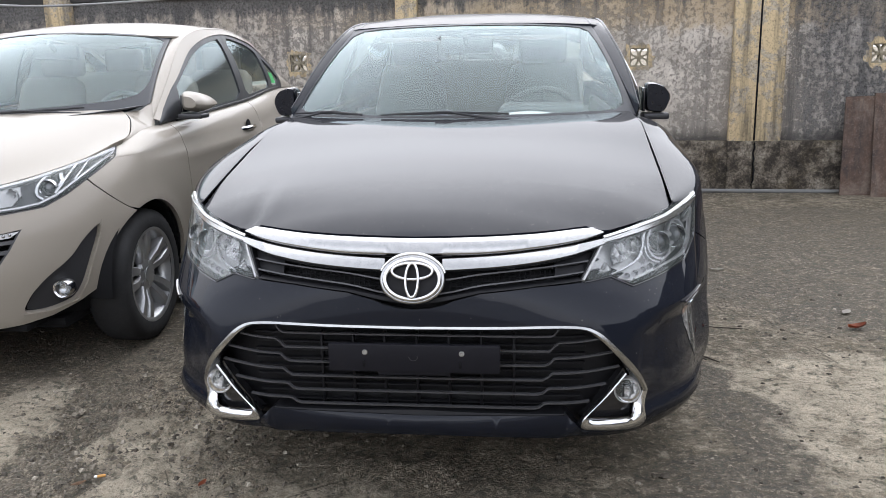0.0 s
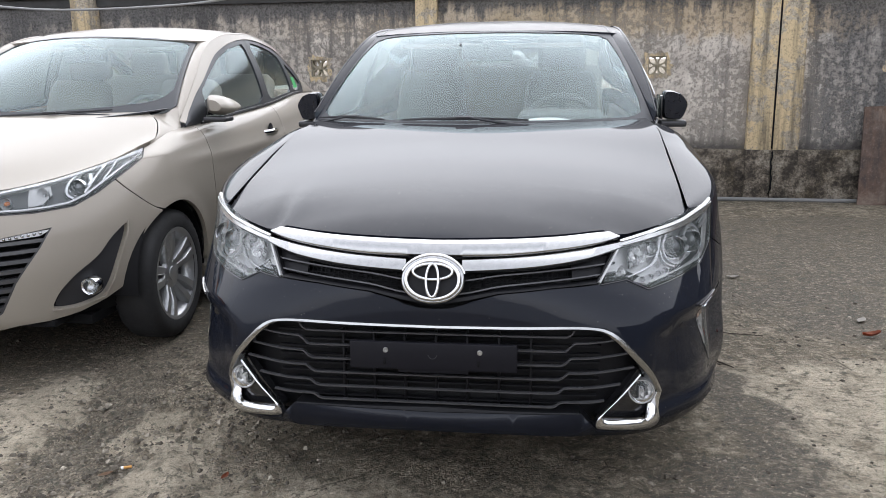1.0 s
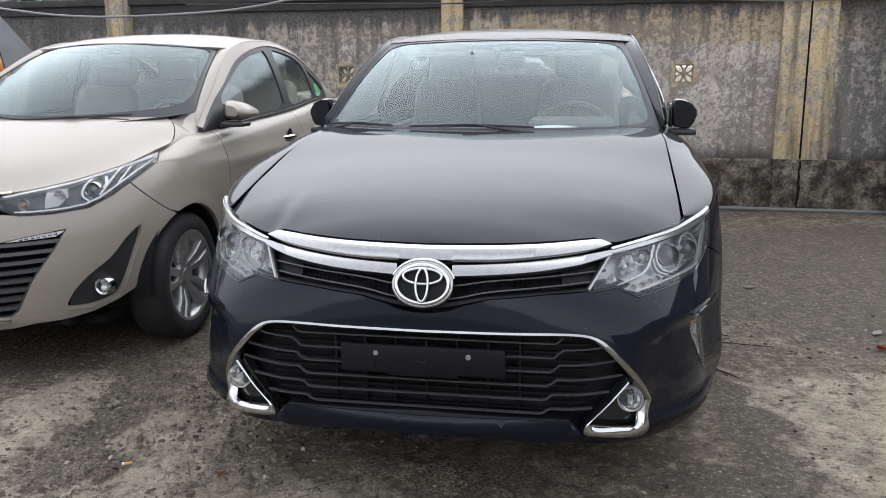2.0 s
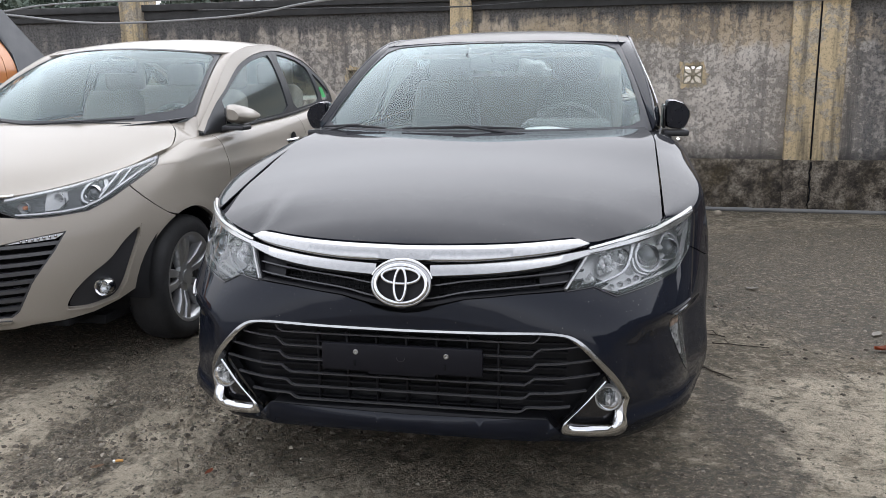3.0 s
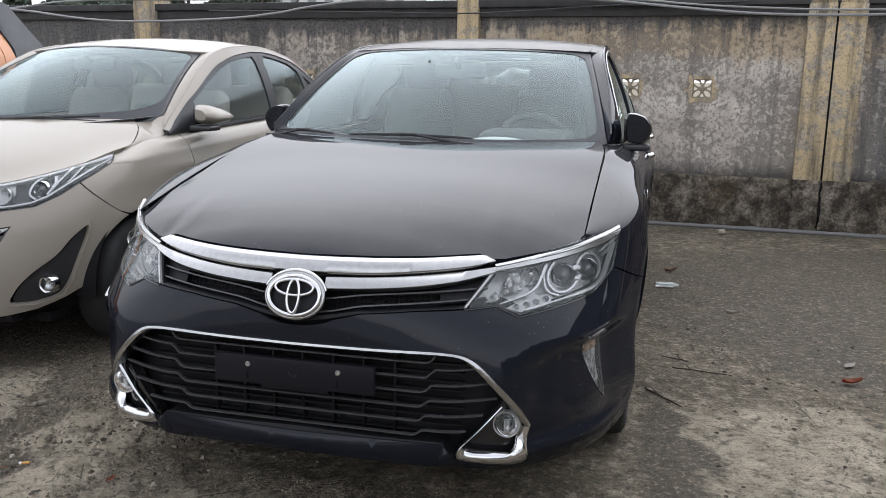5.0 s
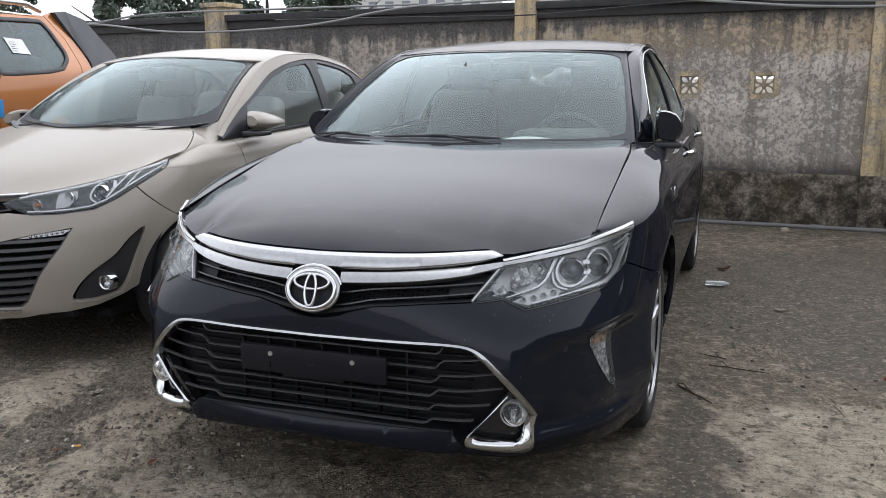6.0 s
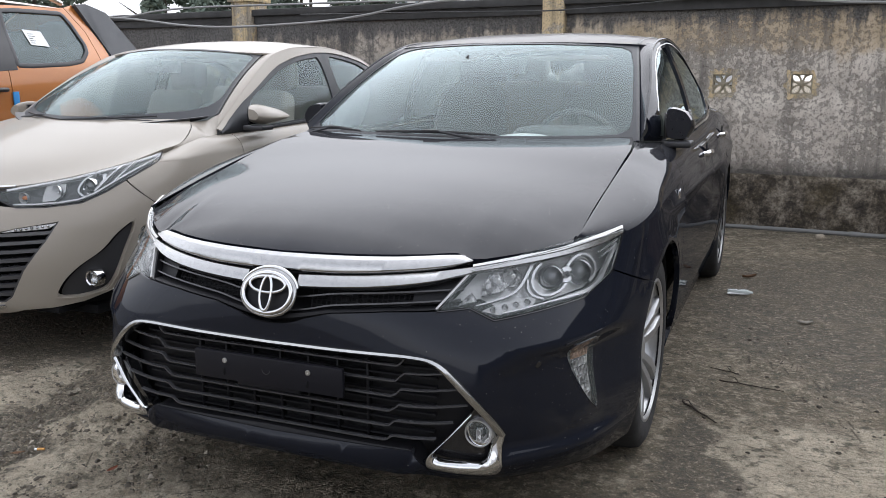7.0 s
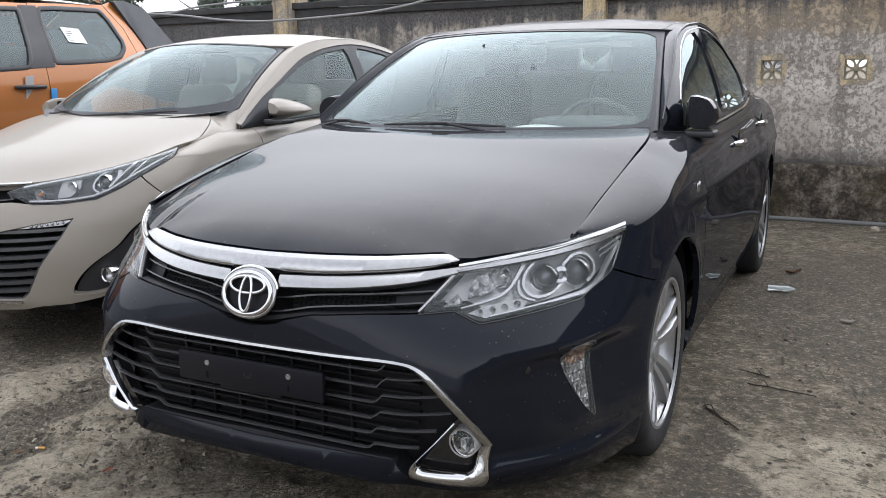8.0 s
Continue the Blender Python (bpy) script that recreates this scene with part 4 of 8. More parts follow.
def wheel(name, parent, at, radius, width, rim, spokes, mats, pairs=True, label=""):
    """A wheel about the x axis, its face towards +x."""
    tyre_m, face_m, deep_m = mats
    bm = bmesh.new()
    w = width / 2
    lathe(bm, [(rim - 0.012, -w * 0.8), (rim + 0.004, -w * 0.95), (rim + 0.03, -w), (radius - 0.03, -w * 0.98), (radius - 0.008, -w * 0.86), (radius - 0.001, -w * 0.6), (radius, 0),
               (radius - 0.001, w * 0.6), (radius - 0.008, w * 0.86), (radius - 0.03, w * 0.98), (rim + 0.045, w * 1.02), (rim + 0.018, w), (rim + 0.004, w * 0.95), (rim - 0.006, w * 0.84)], 96)
    for v in bm.verts:
        r = math.hypot(v.co.y, v.co.z)
        if r > radius - 0.02 and abs(v.co.x) > w * 0.5 and round(math.atan2(v.co.y, v.co.z) / (2 * math.pi) * 96) % 2:
            v.co.y *= 1 - 0.007 / r
            v.co.z *= 1 - 0.007 / r
    root = new("wheel")
    root.parent, root.matrix_basis = parent, at
    tagged(root, label=label)
    part("tyre", bm, tyre_m, root)
    bm = bmesh.new()
    lathe(bm, [(rim - 0.004, -w * 0.8), (rim - 0.03, -w * 0.5), (rim - 0.03, w * 0.45), (rim - 0.014, w * 0.72), (rim + 0.003, w * 0.9), (rim + 0.006, w * 0.97), (rim - 0.004, w * 0.98), (rim - 0.012, w * 0.9)], 64)
    part("rim", bm, face_m, root)
    bm = bmesh.new()
    lathe(bm, [(rim - 0.03, w * 0.1), (0.06, w * 0.05), (0.0005, w * 0.05)], 48)
    lathe(bm, [(0.15, w * 0.12), (0.15, w * 0.3), (0.06, w * 0.3)], 32)
    part("brake_disc", bm, deep_m, root)
    for k in range(spokes):
        t = 2 * math.pi * k / spokes
        bm = bmesh.new()
        for s in ((-1, 1) if pairs else (0,)):
            off = s * 0.155
            c, d = math.cos, math.sin
            rows = []
            for r, ww, f in ((0.045, 0.016, 0.55), (0.09, 0.0165, 0.7), (rim * 0.6, 0.0185, 0.84), (rim - 0.02, 0.023, 0.9), (rim - 0.004, 0.026, 0.88)):
                ang = off * (1.9 - 0.75 * r / rim)
                row = []
                for lat, x in ((-ww * 1.1, w * f - 0.045), (-ww, w * f - 0.008), (-ww * 0.75, w * f), (ww * 0.75, w * f), (ww, w * f - 0.008), (ww * 1.1, w * f - 0.045)):
                    row.append(bm.verts.new((x, r * d(ang) + lat * c(ang), r * c(ang) - lat * d(ang))))
                rows.append(row)
            for r0, r1 in zip(rows, rows[1:]):
                for i in range(5):
                    bm.faces.new((r0[i], r0[i + 1], r1[i + 1], r1[i]))
        bmesh.ops.recalc_face_normals(bm, faces=bm.faces)
        bmesh.ops.transform(bm, matrix=Matrix.Rotation(t, 4, "X"), verts=bm.verts)
        part("spoke", bm, face_m, root)
    bm = bmesh.new()
    lathe(bm, [(0.075, w * 0.45), (0.068, w * 0.62), (0.034, w * 0.66)], 32)
    for k in range(5):
        t = 2 * math.pi * (k + 0.5) / 5
        lathe(bm, [(0.009, w * 0.55), (0.009, w * 0.66), (0.0005, w * 0.67)], 8, at=(0, 0.054 * math.sin(t), 0.054 * math.cos(t)))
    part("hub", bm, face_m, root)
    bm = bmesh.new()
    lathe(bm, [(0.034, w * 0.6), (0.033, w * 0.71), (0.0005, w * 0.74)], 24)
    part("hub_cap", bm, face_m, root)
    return root


def emblem(parent, S, cx, cz, rx, rz, y_lift):
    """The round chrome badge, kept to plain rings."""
    def at(a, b, c):
        p = S(cx + a, cz + b)
        n = surface_normal(S, cx, cz)
        return p + n * (c + y_lift)
    bm = bmesh.new()
    tube(bm, [at(a, b, 0.0) for a, b in oval(0, 0, rx, rz, 48)], 0.0068, 10, True, up=(0, -1, 0.2))
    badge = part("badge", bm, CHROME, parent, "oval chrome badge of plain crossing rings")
    bm = bmesh.new()
    tube(bm, [at(a, b, -0.006) for a, b in oval(0, 0, rx * 1.12, rz * 1.14, 48)], 0.006, 8, True, up=(0, -1, 0.2))
    part("badge_rim", bm, CHROME_BAR, badge)
    bm = bmesh.new()
    slab(bm, oval(0, 0, rx * 1.08, rz * 1.1, 40), 0.006, lambda a, b, c: at(a, b, c - 0.014))
    part("badge_backing", bm, GRILLE_BLACK, badge)
    bm = bmesh.new()
    tube(bm, [at(a, b, 0.004) for a, b in oval(0, rz * 0.42, rx * 0.74, rz * 0.4, 40)], 0.0046, 8, True, up=(0, -1, 0.2))
    part("badge_ring", bm, CHROME, badge)
    bm = bmesh.new()
    tube(bm, [at(a, b, 0.006) for a, b in oval(0, -rz * 0.04, rx * 0.23, rz * 0.86, 40)], 0.0046, 8, True, up=(0, -1, 0.2))
    part("badge_ring", bm, CHROME, badge)
    bm = bmesh.new()
    tube(bm, [at(a, b, -0.006) for a, b in oval(0, 0.003, rx * 1.22, rz * 1.24, 40, 0.25, math.pi - 0.25)], [0.003 + 0.003 * math.sin(math.pi * i / 39) for i in range(40)], 8, up=(0, -1, 0.2))
    part("badge_hood", bm, CHROME, badge)
    return badge


PALE_TRIM = plain("pale_satin_lamp_trim", (0.6, 0.605, 0.61), 0.24, 0.6, 0.08, 60.0)
BOWL = plain("bright_lamp_bowl", (0.8, 0.81, 0.82), 0.12, 1.0, 0.15, 120.0, 0.25)
FACET = plain("faceted_lamp_bowl", (0.62, 0.62, 0.62), 0.2, 0.35, 0.55, 160.0, 0.8)
LAMP_BALL = plain("lamp_glass_ball", (0.1, 0.105, 0.115), 0.04, 0.4, 0.1, 40.0, Coat_Weight=1.0)


def crystal(name, tint):
    """Clear moulded facets over a bright bowl."""
    n = Nodes(name)
    shade = lambda v: tuple(v * t for t in tint)
    c = n.cells(85.0, out="Color", at=n.stretched((1.0, 1.0, 0.8)))
    n.set(Base_Color=n.ramp(c, (0.25, shade(0.35)), (0.5, shade(0.75)), (0.72, shade(0.95))), Metallic=0.4, Roughness=0.16)
    n.bump(n.cells(85.0, at=n.stretched((1.0, 1.0, 0.8))), 1.0, 0.012)
    return n.m


CRYSTAL = crystal("faceted_clear_lamp", (1.0, 1.0, 1.0))
PALE_AMBER = crystal("faceted_amber_lamp", (0.95, 0.62, 0.45))


def sedan_front(car):
    B = SEDAN
    W = B.wrap
    # bumper with its openings
    bottom = [(0.0, 0.236), (0.42, 0.236), (0.47, 0.215), (0.62, 0.2), (0.78, 0.19), (0.95, 0.176), (1.03, 0.17)]
    arch = arch_line(B, 0.985, 0.372, 0.17, 0.625)
    right = bottom + arch + [(1.05, 0.665), (0.94, 0.702)] + [(0.93, 0.698), (0.845, 0.653), (0.69, 0.637), (0.592, 0.627), (0.52, 0.655), (0.444, 0.650)] + \
        [(0.31, 0.645), (0.167, 0.631), (0.098, 0.611), (0.075, 0.600), (0.04, 0.591), (0.0, 0.588)]
    lamp = [(a, z) for a, z in SIDE_LAMP]
    lamp = rounded(lamp, 0.12, 1)
    skin = Skin().add(W, both(right), holes=[both(LOWER_OPENING), lamp, [(-a, z) for a, z in reversed(lamp)]], step=0.032, depth=0.03)
    skin.part("front_bumper", BLACK_PAINT, car, "black painted bumper")
    # dark backing behind every opening
    bm = bmesh.new()
    rows = []
    for z in [0.2 + 0.05 * i for i in range(13)]:
        row = []
        for i in range(41):
            a = mix(-1.0, 1.0, i / 40)
            p = W(a, z)
            row.append(bm.verts.new((p.x * 0.96, p.y + 0.085, p.z)))
        rows.append(row)
    for r0, r1 in zip(rows, rows[1:]):
        for i in range(40):
            bm.faces.new((r0[i], r0[i + 1], r1[i + 1], r1[i]))
    part("nose_backing", bm, GRILLE_BLACK, car)
    bm = bmesh.new()
    block(bm, (1.46, 3.3, 0.05), (0, 2.75, 0.2), 0.02)
    block(bm, (1.1, 0.9, 0.03), (0, 0.7, 0.23), 0.01)
    part("underbody", bm, DARK, car)
    # upper grille: bars
    grille = part("upper_grille", Skin_to_frame(W, both(UPPER_GRILLE), 0.03), GRILLE_BLACK, car, "black upper grille")
    for k in range(3):
        bm = bmesh.new()
        f = (k + 0.5) / 3.6
        path = []
        for i in range(41):
            a = mix(-0.485, 0.485, i / 40)
            lo = curve([(0, 0.598), (0.09, 0.614), (0.167, 0.633), (0.31, 0.647), (0.5, 0.66)])(abs(a))
            hi = curve([(0, 0.726), (0.3, 0.735), (0.5, 0.742)])(abs(a))
            path.append((a, mix(lo, hi, f)))
        ribbon(bm, lambda a, z: W(a, z) + Vector((0, 0.022 + 0.004 * k, 0)), path, 0.006, 0.006, sink=0.005)
        part("slat", bm, SLAT, grille)
    for s in (-1, 1):
        bm = bmesh.new()
        for k in range(26):
            a = s * (0.09 + 0.0135 * k)
            lo = curve([(0, 0.605), (0.167, 0.64), (0.31, 0.652), (0.5, 0.66)])(abs(a))
            tube(bm, [W(a, lo) + Vector((0, 0.05, 0)), W(a, 0.735) + Vector((0, 0.05, 0))], 0.002, 4)
        for k in range(9):
            z = 0.625 + 0.0125 * k
            tube(bm, [W(s * mix(0.09, 0.43, i / 10), z) + Vector((0, 0.05, 0)) for i in range(11)], 0.0018, 4)
        part("grille_mesh", bm, GRILLE_BLACK, grille)
        Skin().add(lambda a, z: W(a, z) + Vector((0, 0.036, 0)), [(0.36, 0.655), (0.435, 0.66), (0.475, 0.725), (0.36, 0.72)], step=0.03, depth=0.01, mirror=s < 0).part("grille_blank", GRILLE_BLACK, grille)
    # chrome bars over the grille
    bm = bmesh.new()
    top_c = curve([(0, 0.769), (0.3, 0.772), (0.44, 0.776), (0.468, 0.776), (0.498, 0.762)])
    low_c = curve([(0, 0.727), (0.15, 0.728), (0.3, 0.735), (0.43, 0.745), (0.47, 0.751), (0.498, 0.757)])
    aa = [mix(-0.498, 0.498, i / 80) for i in range(81)]
    band(bm, W, [(a, low_c(abs(a))) for a in aa], [(a, top_c(abs(a))) for a in aa], ((0.0, -0.012), (0.0, 0.009), (0.08, 0.013), (0.66, 0.0125), (0.74, 0.0105), (0.96, 0.006), (1.0, -0.012)))
    part("chrome_bar", bm, CHROME_BAR, car, "broad water-marked chrome bar along the bonnet's edge")
    for s in (-1, 1):
        bm = bmesh.new()
        t2, b2 = curve([(0.06, 0.721), (0.24, 0.728), (0.39, 0.738), (0.505, 0.747)]), curve([(0.06, 0.686), (0.24, 0.695), (0.39, 0.709), (0.505, 0.731)])
        aa = [mix(0.072, 0.503, i / 30) for i in range(31)]
        band(bm, W, [(a, b2(a)) for a in aa], [(a, t2(a)) for a in aa], ((0.0, -0.015), (0.0, 0.004), (0.12, 0.0095), (0.9, 0.0075), (1.0, 0.003), (1.0, -0.015)), mirror=s < 0)
        part("chrome_bar", bm, CHROME_BAR, car)
        # silver edge between grille and lamp
        bm = bmesh.new()
        ribbon(bm, W, dense([(0.497, 0.733), (0.437, 0.654)], 0.02, False), 0.007, 0.005, mirror=s < 0, sink=0.01)
        part("grille_edge", bm, LAMP_GREY, car)
    emblem(car, W, 0.0, 0.665, 0.0675, 0.0505, 0.022)
    sedan_lower_grille(car, W)
    for s in (-1, 1):
        sedan_headlight(car, W, s)
        sedan_fog(car, W, s)
        lens = Skin().add(W, lamp, step=0.02, depth=0.02, lift=0.002, mirror=s < 0).part("side_marker", LENS, car, "clear wedge lamp with amber top")
        Sb = lambda a, z: W(a, z) + Vector((-0.012, 0.016, 0))
        Skin().add(Sb, lamp, step=0.02, depth=0.0, mirror=s < 0).part("lamp_bowl", CRYSTAL, lens)
        for lo, hi, mat in ((0.516, 0.535, PALE_AMBER), (0.494, 0.513, PALE_AMBER), (0.47, 0.49, CRYSTAL), (0.446, 0.466, CRYSTAL), (0.422, 0.442, CRYSTAL), (0.396, 0.418, CRYSTAL)):
            f0, f1 = (0.545 - lo) / 0.2, (0.545 - hi) / 0.2
            quad = [(mix(0.868, 0.965, f0), lo), (mix(0.94, 0.974, f0), lo), (mix(0.94, 0.974, f1), hi), (mix(0.868, 0.965, f1), hi)]
            Skin().add(lambda a, z: W(a, z) + Vector((-0.006, 0.008, 0)), quad, step=0.02, depth=0.004, mirror=s < 0).part("bulb_shield", mat, lens)
        bm = bmesh.new()
        ribbon(bm, W, [(mix(0.82, 0.94, i / 8), mix(0.552, 0.563, i / 8)) for i in range(9)], 0.006, 0.004, mirror=s < 0)
        part("lamp_brow", bm, GLOSS_BLACK, car)


def Skin_to_frame(S, outline, depth):
    """A thin frame round an opening, set into it."""
    bm = bmesh.new()
    line = dense(outline, 0.03)
    n = len(line)
    cx = sum(p[0] for p in line) / n
    cz = sum(p[1] for p in line) / n
    rows = []
    for a, z in line:
        k = 0.012 / max(0.02, math.hypot(a - cx, z - cz))
        rows.append([bm.verts.new(S(a, z) + Vector((0, 0.004, 0))), bm.verts.new(S(mix(a, cx, k), mix(z, cz, k)) + Vector((0, 0.006, 0))), bm.verts.new(S(mix(a, cx, k), mix(z, cz, k)) + Vector((0, depth + 0.03, 0)))])
    for i in range(n):
        j = (i + 1) % n
        for k in range(2):
            bm.faces.new((rows[i][k], rows[j][k], rows[j][k + 1], rows[i][k + 1]))
    return bm


def sedan_lower_grille(car, W):
    grille = part("lower_grille", Skin_to_frame(W, both(LOWER_OPENING), 0.05), GRILLE_BLACK, car, "wide black lower grille with stepped slats")
    half = curve([(0.28, 0.45), (0.33, 0.475), (0.40, 0.55), (0.44, 0.56), (0.5, 0.505), (0.54, 0.455)])
    for k in range(6):
        z = 0.512 - 0.0415 * k
        bm = bmesh.new()
        path = []
        for i in range(81):
            a = mix(-1, 1, i / 80) * half(z + 0.02)
            path.append((a, z + (0.026 - 0.002 * k) * step01(0.352 - 0.006 * k, 0.378 - 0.006 * k, abs(a)) + 0.02 * step01(0.38, 0.62, abs(a))))
        ribbon(bm, lambda a, q: W(a, q) + Vector((0, 0.02, 0)), path, 0.0055, 0.006, sink=0.004)
        part("slat", bm, SLAT, grille)
    for k in range(9):
        bm = bmesh.new()
        z = 0.5 - 0.0245 * k
        ribbon(bm, lambda a, q: W(a, q) + Vector((0, 0.055, 0)), [(mix(-0.45, 0.45, i / 20), z) for i in range(21)], 0.006, 0.004, sink=0.01)
        part("back_bar", bm, GRILLE_BLACK, grille)
    for i in range(7):
        bm = bmesh.new()
        block(bm, (0.008, 0.02, 0.22), (-0.27 + 0.09 * i, 0.09, 0.40), 0.002, segments=1)
        part("grille_post", bm, GRILLE_BLACK, grille)
    # chrome frame, thin above and thick round the fog lamps
    low, W = W, lambda a, z: low(a, z + 0.008 * min(1.0, abs(a) / 0.69) ** 6)
    for s in (-1, 1):
        bm = bmesh.new()
        edge_o = rounded([(0.0, 0.546), (0.2, 0.548), (0.35, 0.551), (0.425, 0.547), (0.468, 0.537), (0.512, 0.509), (0.622, 0.41), (0.673, 0.359), (0.7, 0.332)], 0.25, 2, False)
        edge_i = rounded([(0.0, 0.534), (0.2, 0.536), (0.35, 0.539), (0.418, 0.536), (0.45, 0.529), (0.490, 0.505), (0.596, 0.406), (0.646, 0.356), (0.672, 0.332)], 0.25, 2, False)
        band(bm, W, edge_i, edge_o, ((0.0, -0.02), (0.0, 0.006), (0.3, 0.010), (0.8, 0.008), (1.0, 0.001), (1.0, -0.008)), mirror=s < 0)
        part("grille_surround", bm, CHROME_BAR, car, "chrome moulding round the lower grille")
    # number plate holder
    bm = bmesh.new()
    block(bm, (0.47, 0.014, 0.08), (0, 0.018, 0.457), 0.006)
    block(bm, (0.2, 0.012, 0.02), (0, 0.023, 0.416), 0.005)
    plate = part("plate_holder", bm, PLATE_BLACK, car, "bare black plate holder with two bolts")
    for x in (-0.132, 0.132):
        bm = bmesh.new()
        lathe(bm, [(0.0075, 0.012), (0.0075, 0.008), (0.004, 0.007), (0.0003, 0.009)], 12, "y", (x, 0.0, 0.474))
        part("bolt", bm, SATIN, plate)
        bm = bmesh.new()
        block(bm, (0.006, 0.004, 0.018), (x - 0.004, 0.0105, 0.441), 0.001, segments=1)
        part("slot", bm, DARK, plate)
    bm = bmesh.new()
    tube(bm, [(0.012 * math.cos(t), 0.011, 0.463 - 0.012 * abs(math.sin(t))) for t in (math.pi * i / 10 for i in range(11))], 0.0012, 5)
    part("moulded_mark", bm, TRIM, plate)


def lamp_cup(lens, name, at, r, deep, mat, tall=1.0):
    """A reflector bowl with a bulb in it, open to the front."""
    bm = bmesh.new()
    lathe(bm, [(r, 0.0), (r * 0.93, deep * 0.45), (r * 0.7, deep * 0.8), (r * 0.3, deep), (r * 0.24, deep * 0.4), (r * 0.16, deep * 0.25), (0.0005, deep * 0.2)], 26, "y")
    for v in bm.verts:
        v.co.z *= tall
    bmesh.ops.translate(bm, vec=at, verts=bm.verts)
    return part(name, bm, mat, lens)


def lamp_eye(lens, S, a, z, r, depth):
    """A projector: broad chrome ring, dark well and glass ball."""
    p = S(a, z) + Vector((0.0, depth, 0.0))
    m = Matrix.Translation(p) @ Vector((0, 0, 1)).rotation_difference(Vector((0.12 if p.x > 0 else -0.12, -1.0, 0.06)).normalized()).to_matrix().to_4x4()
    bm = bmesh.new()
    lathe(bm, [(r * 1.04, -0.03), (r * 1.05, -0.004), (r, 0.004), (r * 0.86, 0.0), (r * 0.80, -0.008), (r * 0.78, -0.02)], 40, "z")
    bmesh.ops.transform(bm, matrix=m, verts=bm.verts)
    ring = part("projector", bm, CHROME, lens, "chrome-ringed projector")
    bm = bmesh.new()
    lathe(bm, [(r * 0.79, -0.014), (r * 0.72, -0.01), (r * 0.55, 0.001), (r * 0.3, 0.008), (0.0003, 0.011)], 36, "z")
    bmesh.ops.transform(bm, matrix=m, verts=bm.verts)
    part("lamp_glass", bm, LAMP_BALL, ring)
    return ring


def sedan_headlight(car, W, s):
    lamp = rounded(HEADLIGHT, 0.08, 1)
    mir = s < 0
    lens = Skin().add(W, lamp, step=0.022, depth=0.006, lift=0.004, mirror=mir).part("headlight", LENS, car, "clear wraparound headlight with twin projectors")
    Skin().add(lambda a, z: W(a, z) + Vector((-0.03 * step01(0.6, 1.0, a), 0.06, 0)), [(0.455, 0.66), (0.525, 0.664), (0.592, 0.638), (0.7, 0.648), (0.845, 0.662), (0.92, 0.705), (0.95, 0.79), (0.8, 0.787), (0.63, 0.76), (0.508, 0.732)], step=0.03, depth=0.0, mirror=mir).part("lamp_housing", LAMP_GREY, lens)
    SM = lambda a, z: mirrored(W(a, z), s)
    S2 = lambda a, z: W(a, z) + Vector((0, 0.03, 0))
    S1 = lambda a, z: W(a, z) + Vector((0, 0.018, 0))
    lamp_eye(lens, SM, 0.714, 0.706, 0.034, 0.026)
    lamp_eye(lens, SM, 0.802, 0.711, 0.034, 0.026)
    # silver shrouds that wrap the two projectors
    bm = bmesh.new()
    ribbon(bm, S2, dense(rounded([(0.676, 0.742), (0.658, 0.72), (0.66, 0.692), (0.684, 0.670), (0.716, 0.662), (0.75, 0.670), (0.766, 0.69)], 0.25, 2, False), 0.006, False), 0.009, 0.008, mirror=mir)
    ribbon(bm, S2, dense(rounded([(0.757, 0.728), (0.776, 0.752), (0.814, 0.754), (0.85, 0.728), (0.858, 0.70), (0.84, 0.684)], 0.25, 2, False), 0.008, False), 0.010, 0.008, mirror=mir)
    ribbon(bm, S2, dense([(0.742, 0.718), (0.758, 0.722), (0.766, 0.714)], 0.006, False), 0.016, 0.012, mirror=mir)
    ribbon(bm, S2, dense([(0.748, 0.694), (0.762, 0.692), (0.772, 0.698)], 0.006, False), 0.014, 0.012, mirror=mir)
    part("projector_shroud", bm, PALE_TRIM, lens)
    # pale curved blade between the high beam and the projectors
    bm = bmesh.new()
    ribbon(bm, S2, dense(rounded([(0.655, 0.752), (0.641, 0.712), (0.628, 0.684), (0.60, 0.669), (0.525, 0.653)], 0.25, 2, False), 0.01, False), lambda t: 0.013 * (1 - 0.7 * t), 0.006, mirror=mir)
    ribbon(bm, S2, dense(rounded([(0.648, 0.705), (0.652, 0.683), (0.672, 0.666), (0.705, 0.658)], 0.25, 2, False), 0.008, False), 0.007, 0.006, mirror=mir)
    part("lamp_blade", bm, PALE_TRIM, lens)
    # high beam and small side reflectors
    lamp_cup(lens, "high_beam_bowl", SM(0.605, 0.717) + Vector((0, 0.02, 0)), 0.027, 0.03, CRYSTAL)
    Skin().add(S2, [(0.535, 0.676), (0.585, 0.684), (0.60, 0.697), (0.578, 0.706), (0.572, 0.728), (0.54, 0.726), (0.53, 0.70)], step=0.015, depth=0.012, lift=0.004, mirror=mir).part("reflector_fan", CRYSTAL, lens)
    Skin().add(S2, [(0.482, 0.658), (0.525, 0.663), (0.518, 0.674), (0.506, 0.684), (0.494, 0.672)], step=0.012, depth=0.008, lift=0.003, mirror=mir).part("reflector_fan", CRYSTAL, lens)
    # four round diodes on a ribbed step
    Skin().add(S2, [(0.545, 0.643), (0.592, 0.632), (0.68, 0.645), (0.69, 0.668), (0.64, 0.664), (0.58, 0.657)], step=0.015, depth=0.008, mirror=mir).part("diode_step", LAMP_GREY, lens)
    for a, z in ((0.577, 0.647), (0.607, 0.650), (0.636, 0.654), (0.666, 0.658)):
        lamp_cup(lens, "diode", SM(a, z) + Vector((0, 0.018, 0)), 0.0085, 0.01, CRYSTAL)
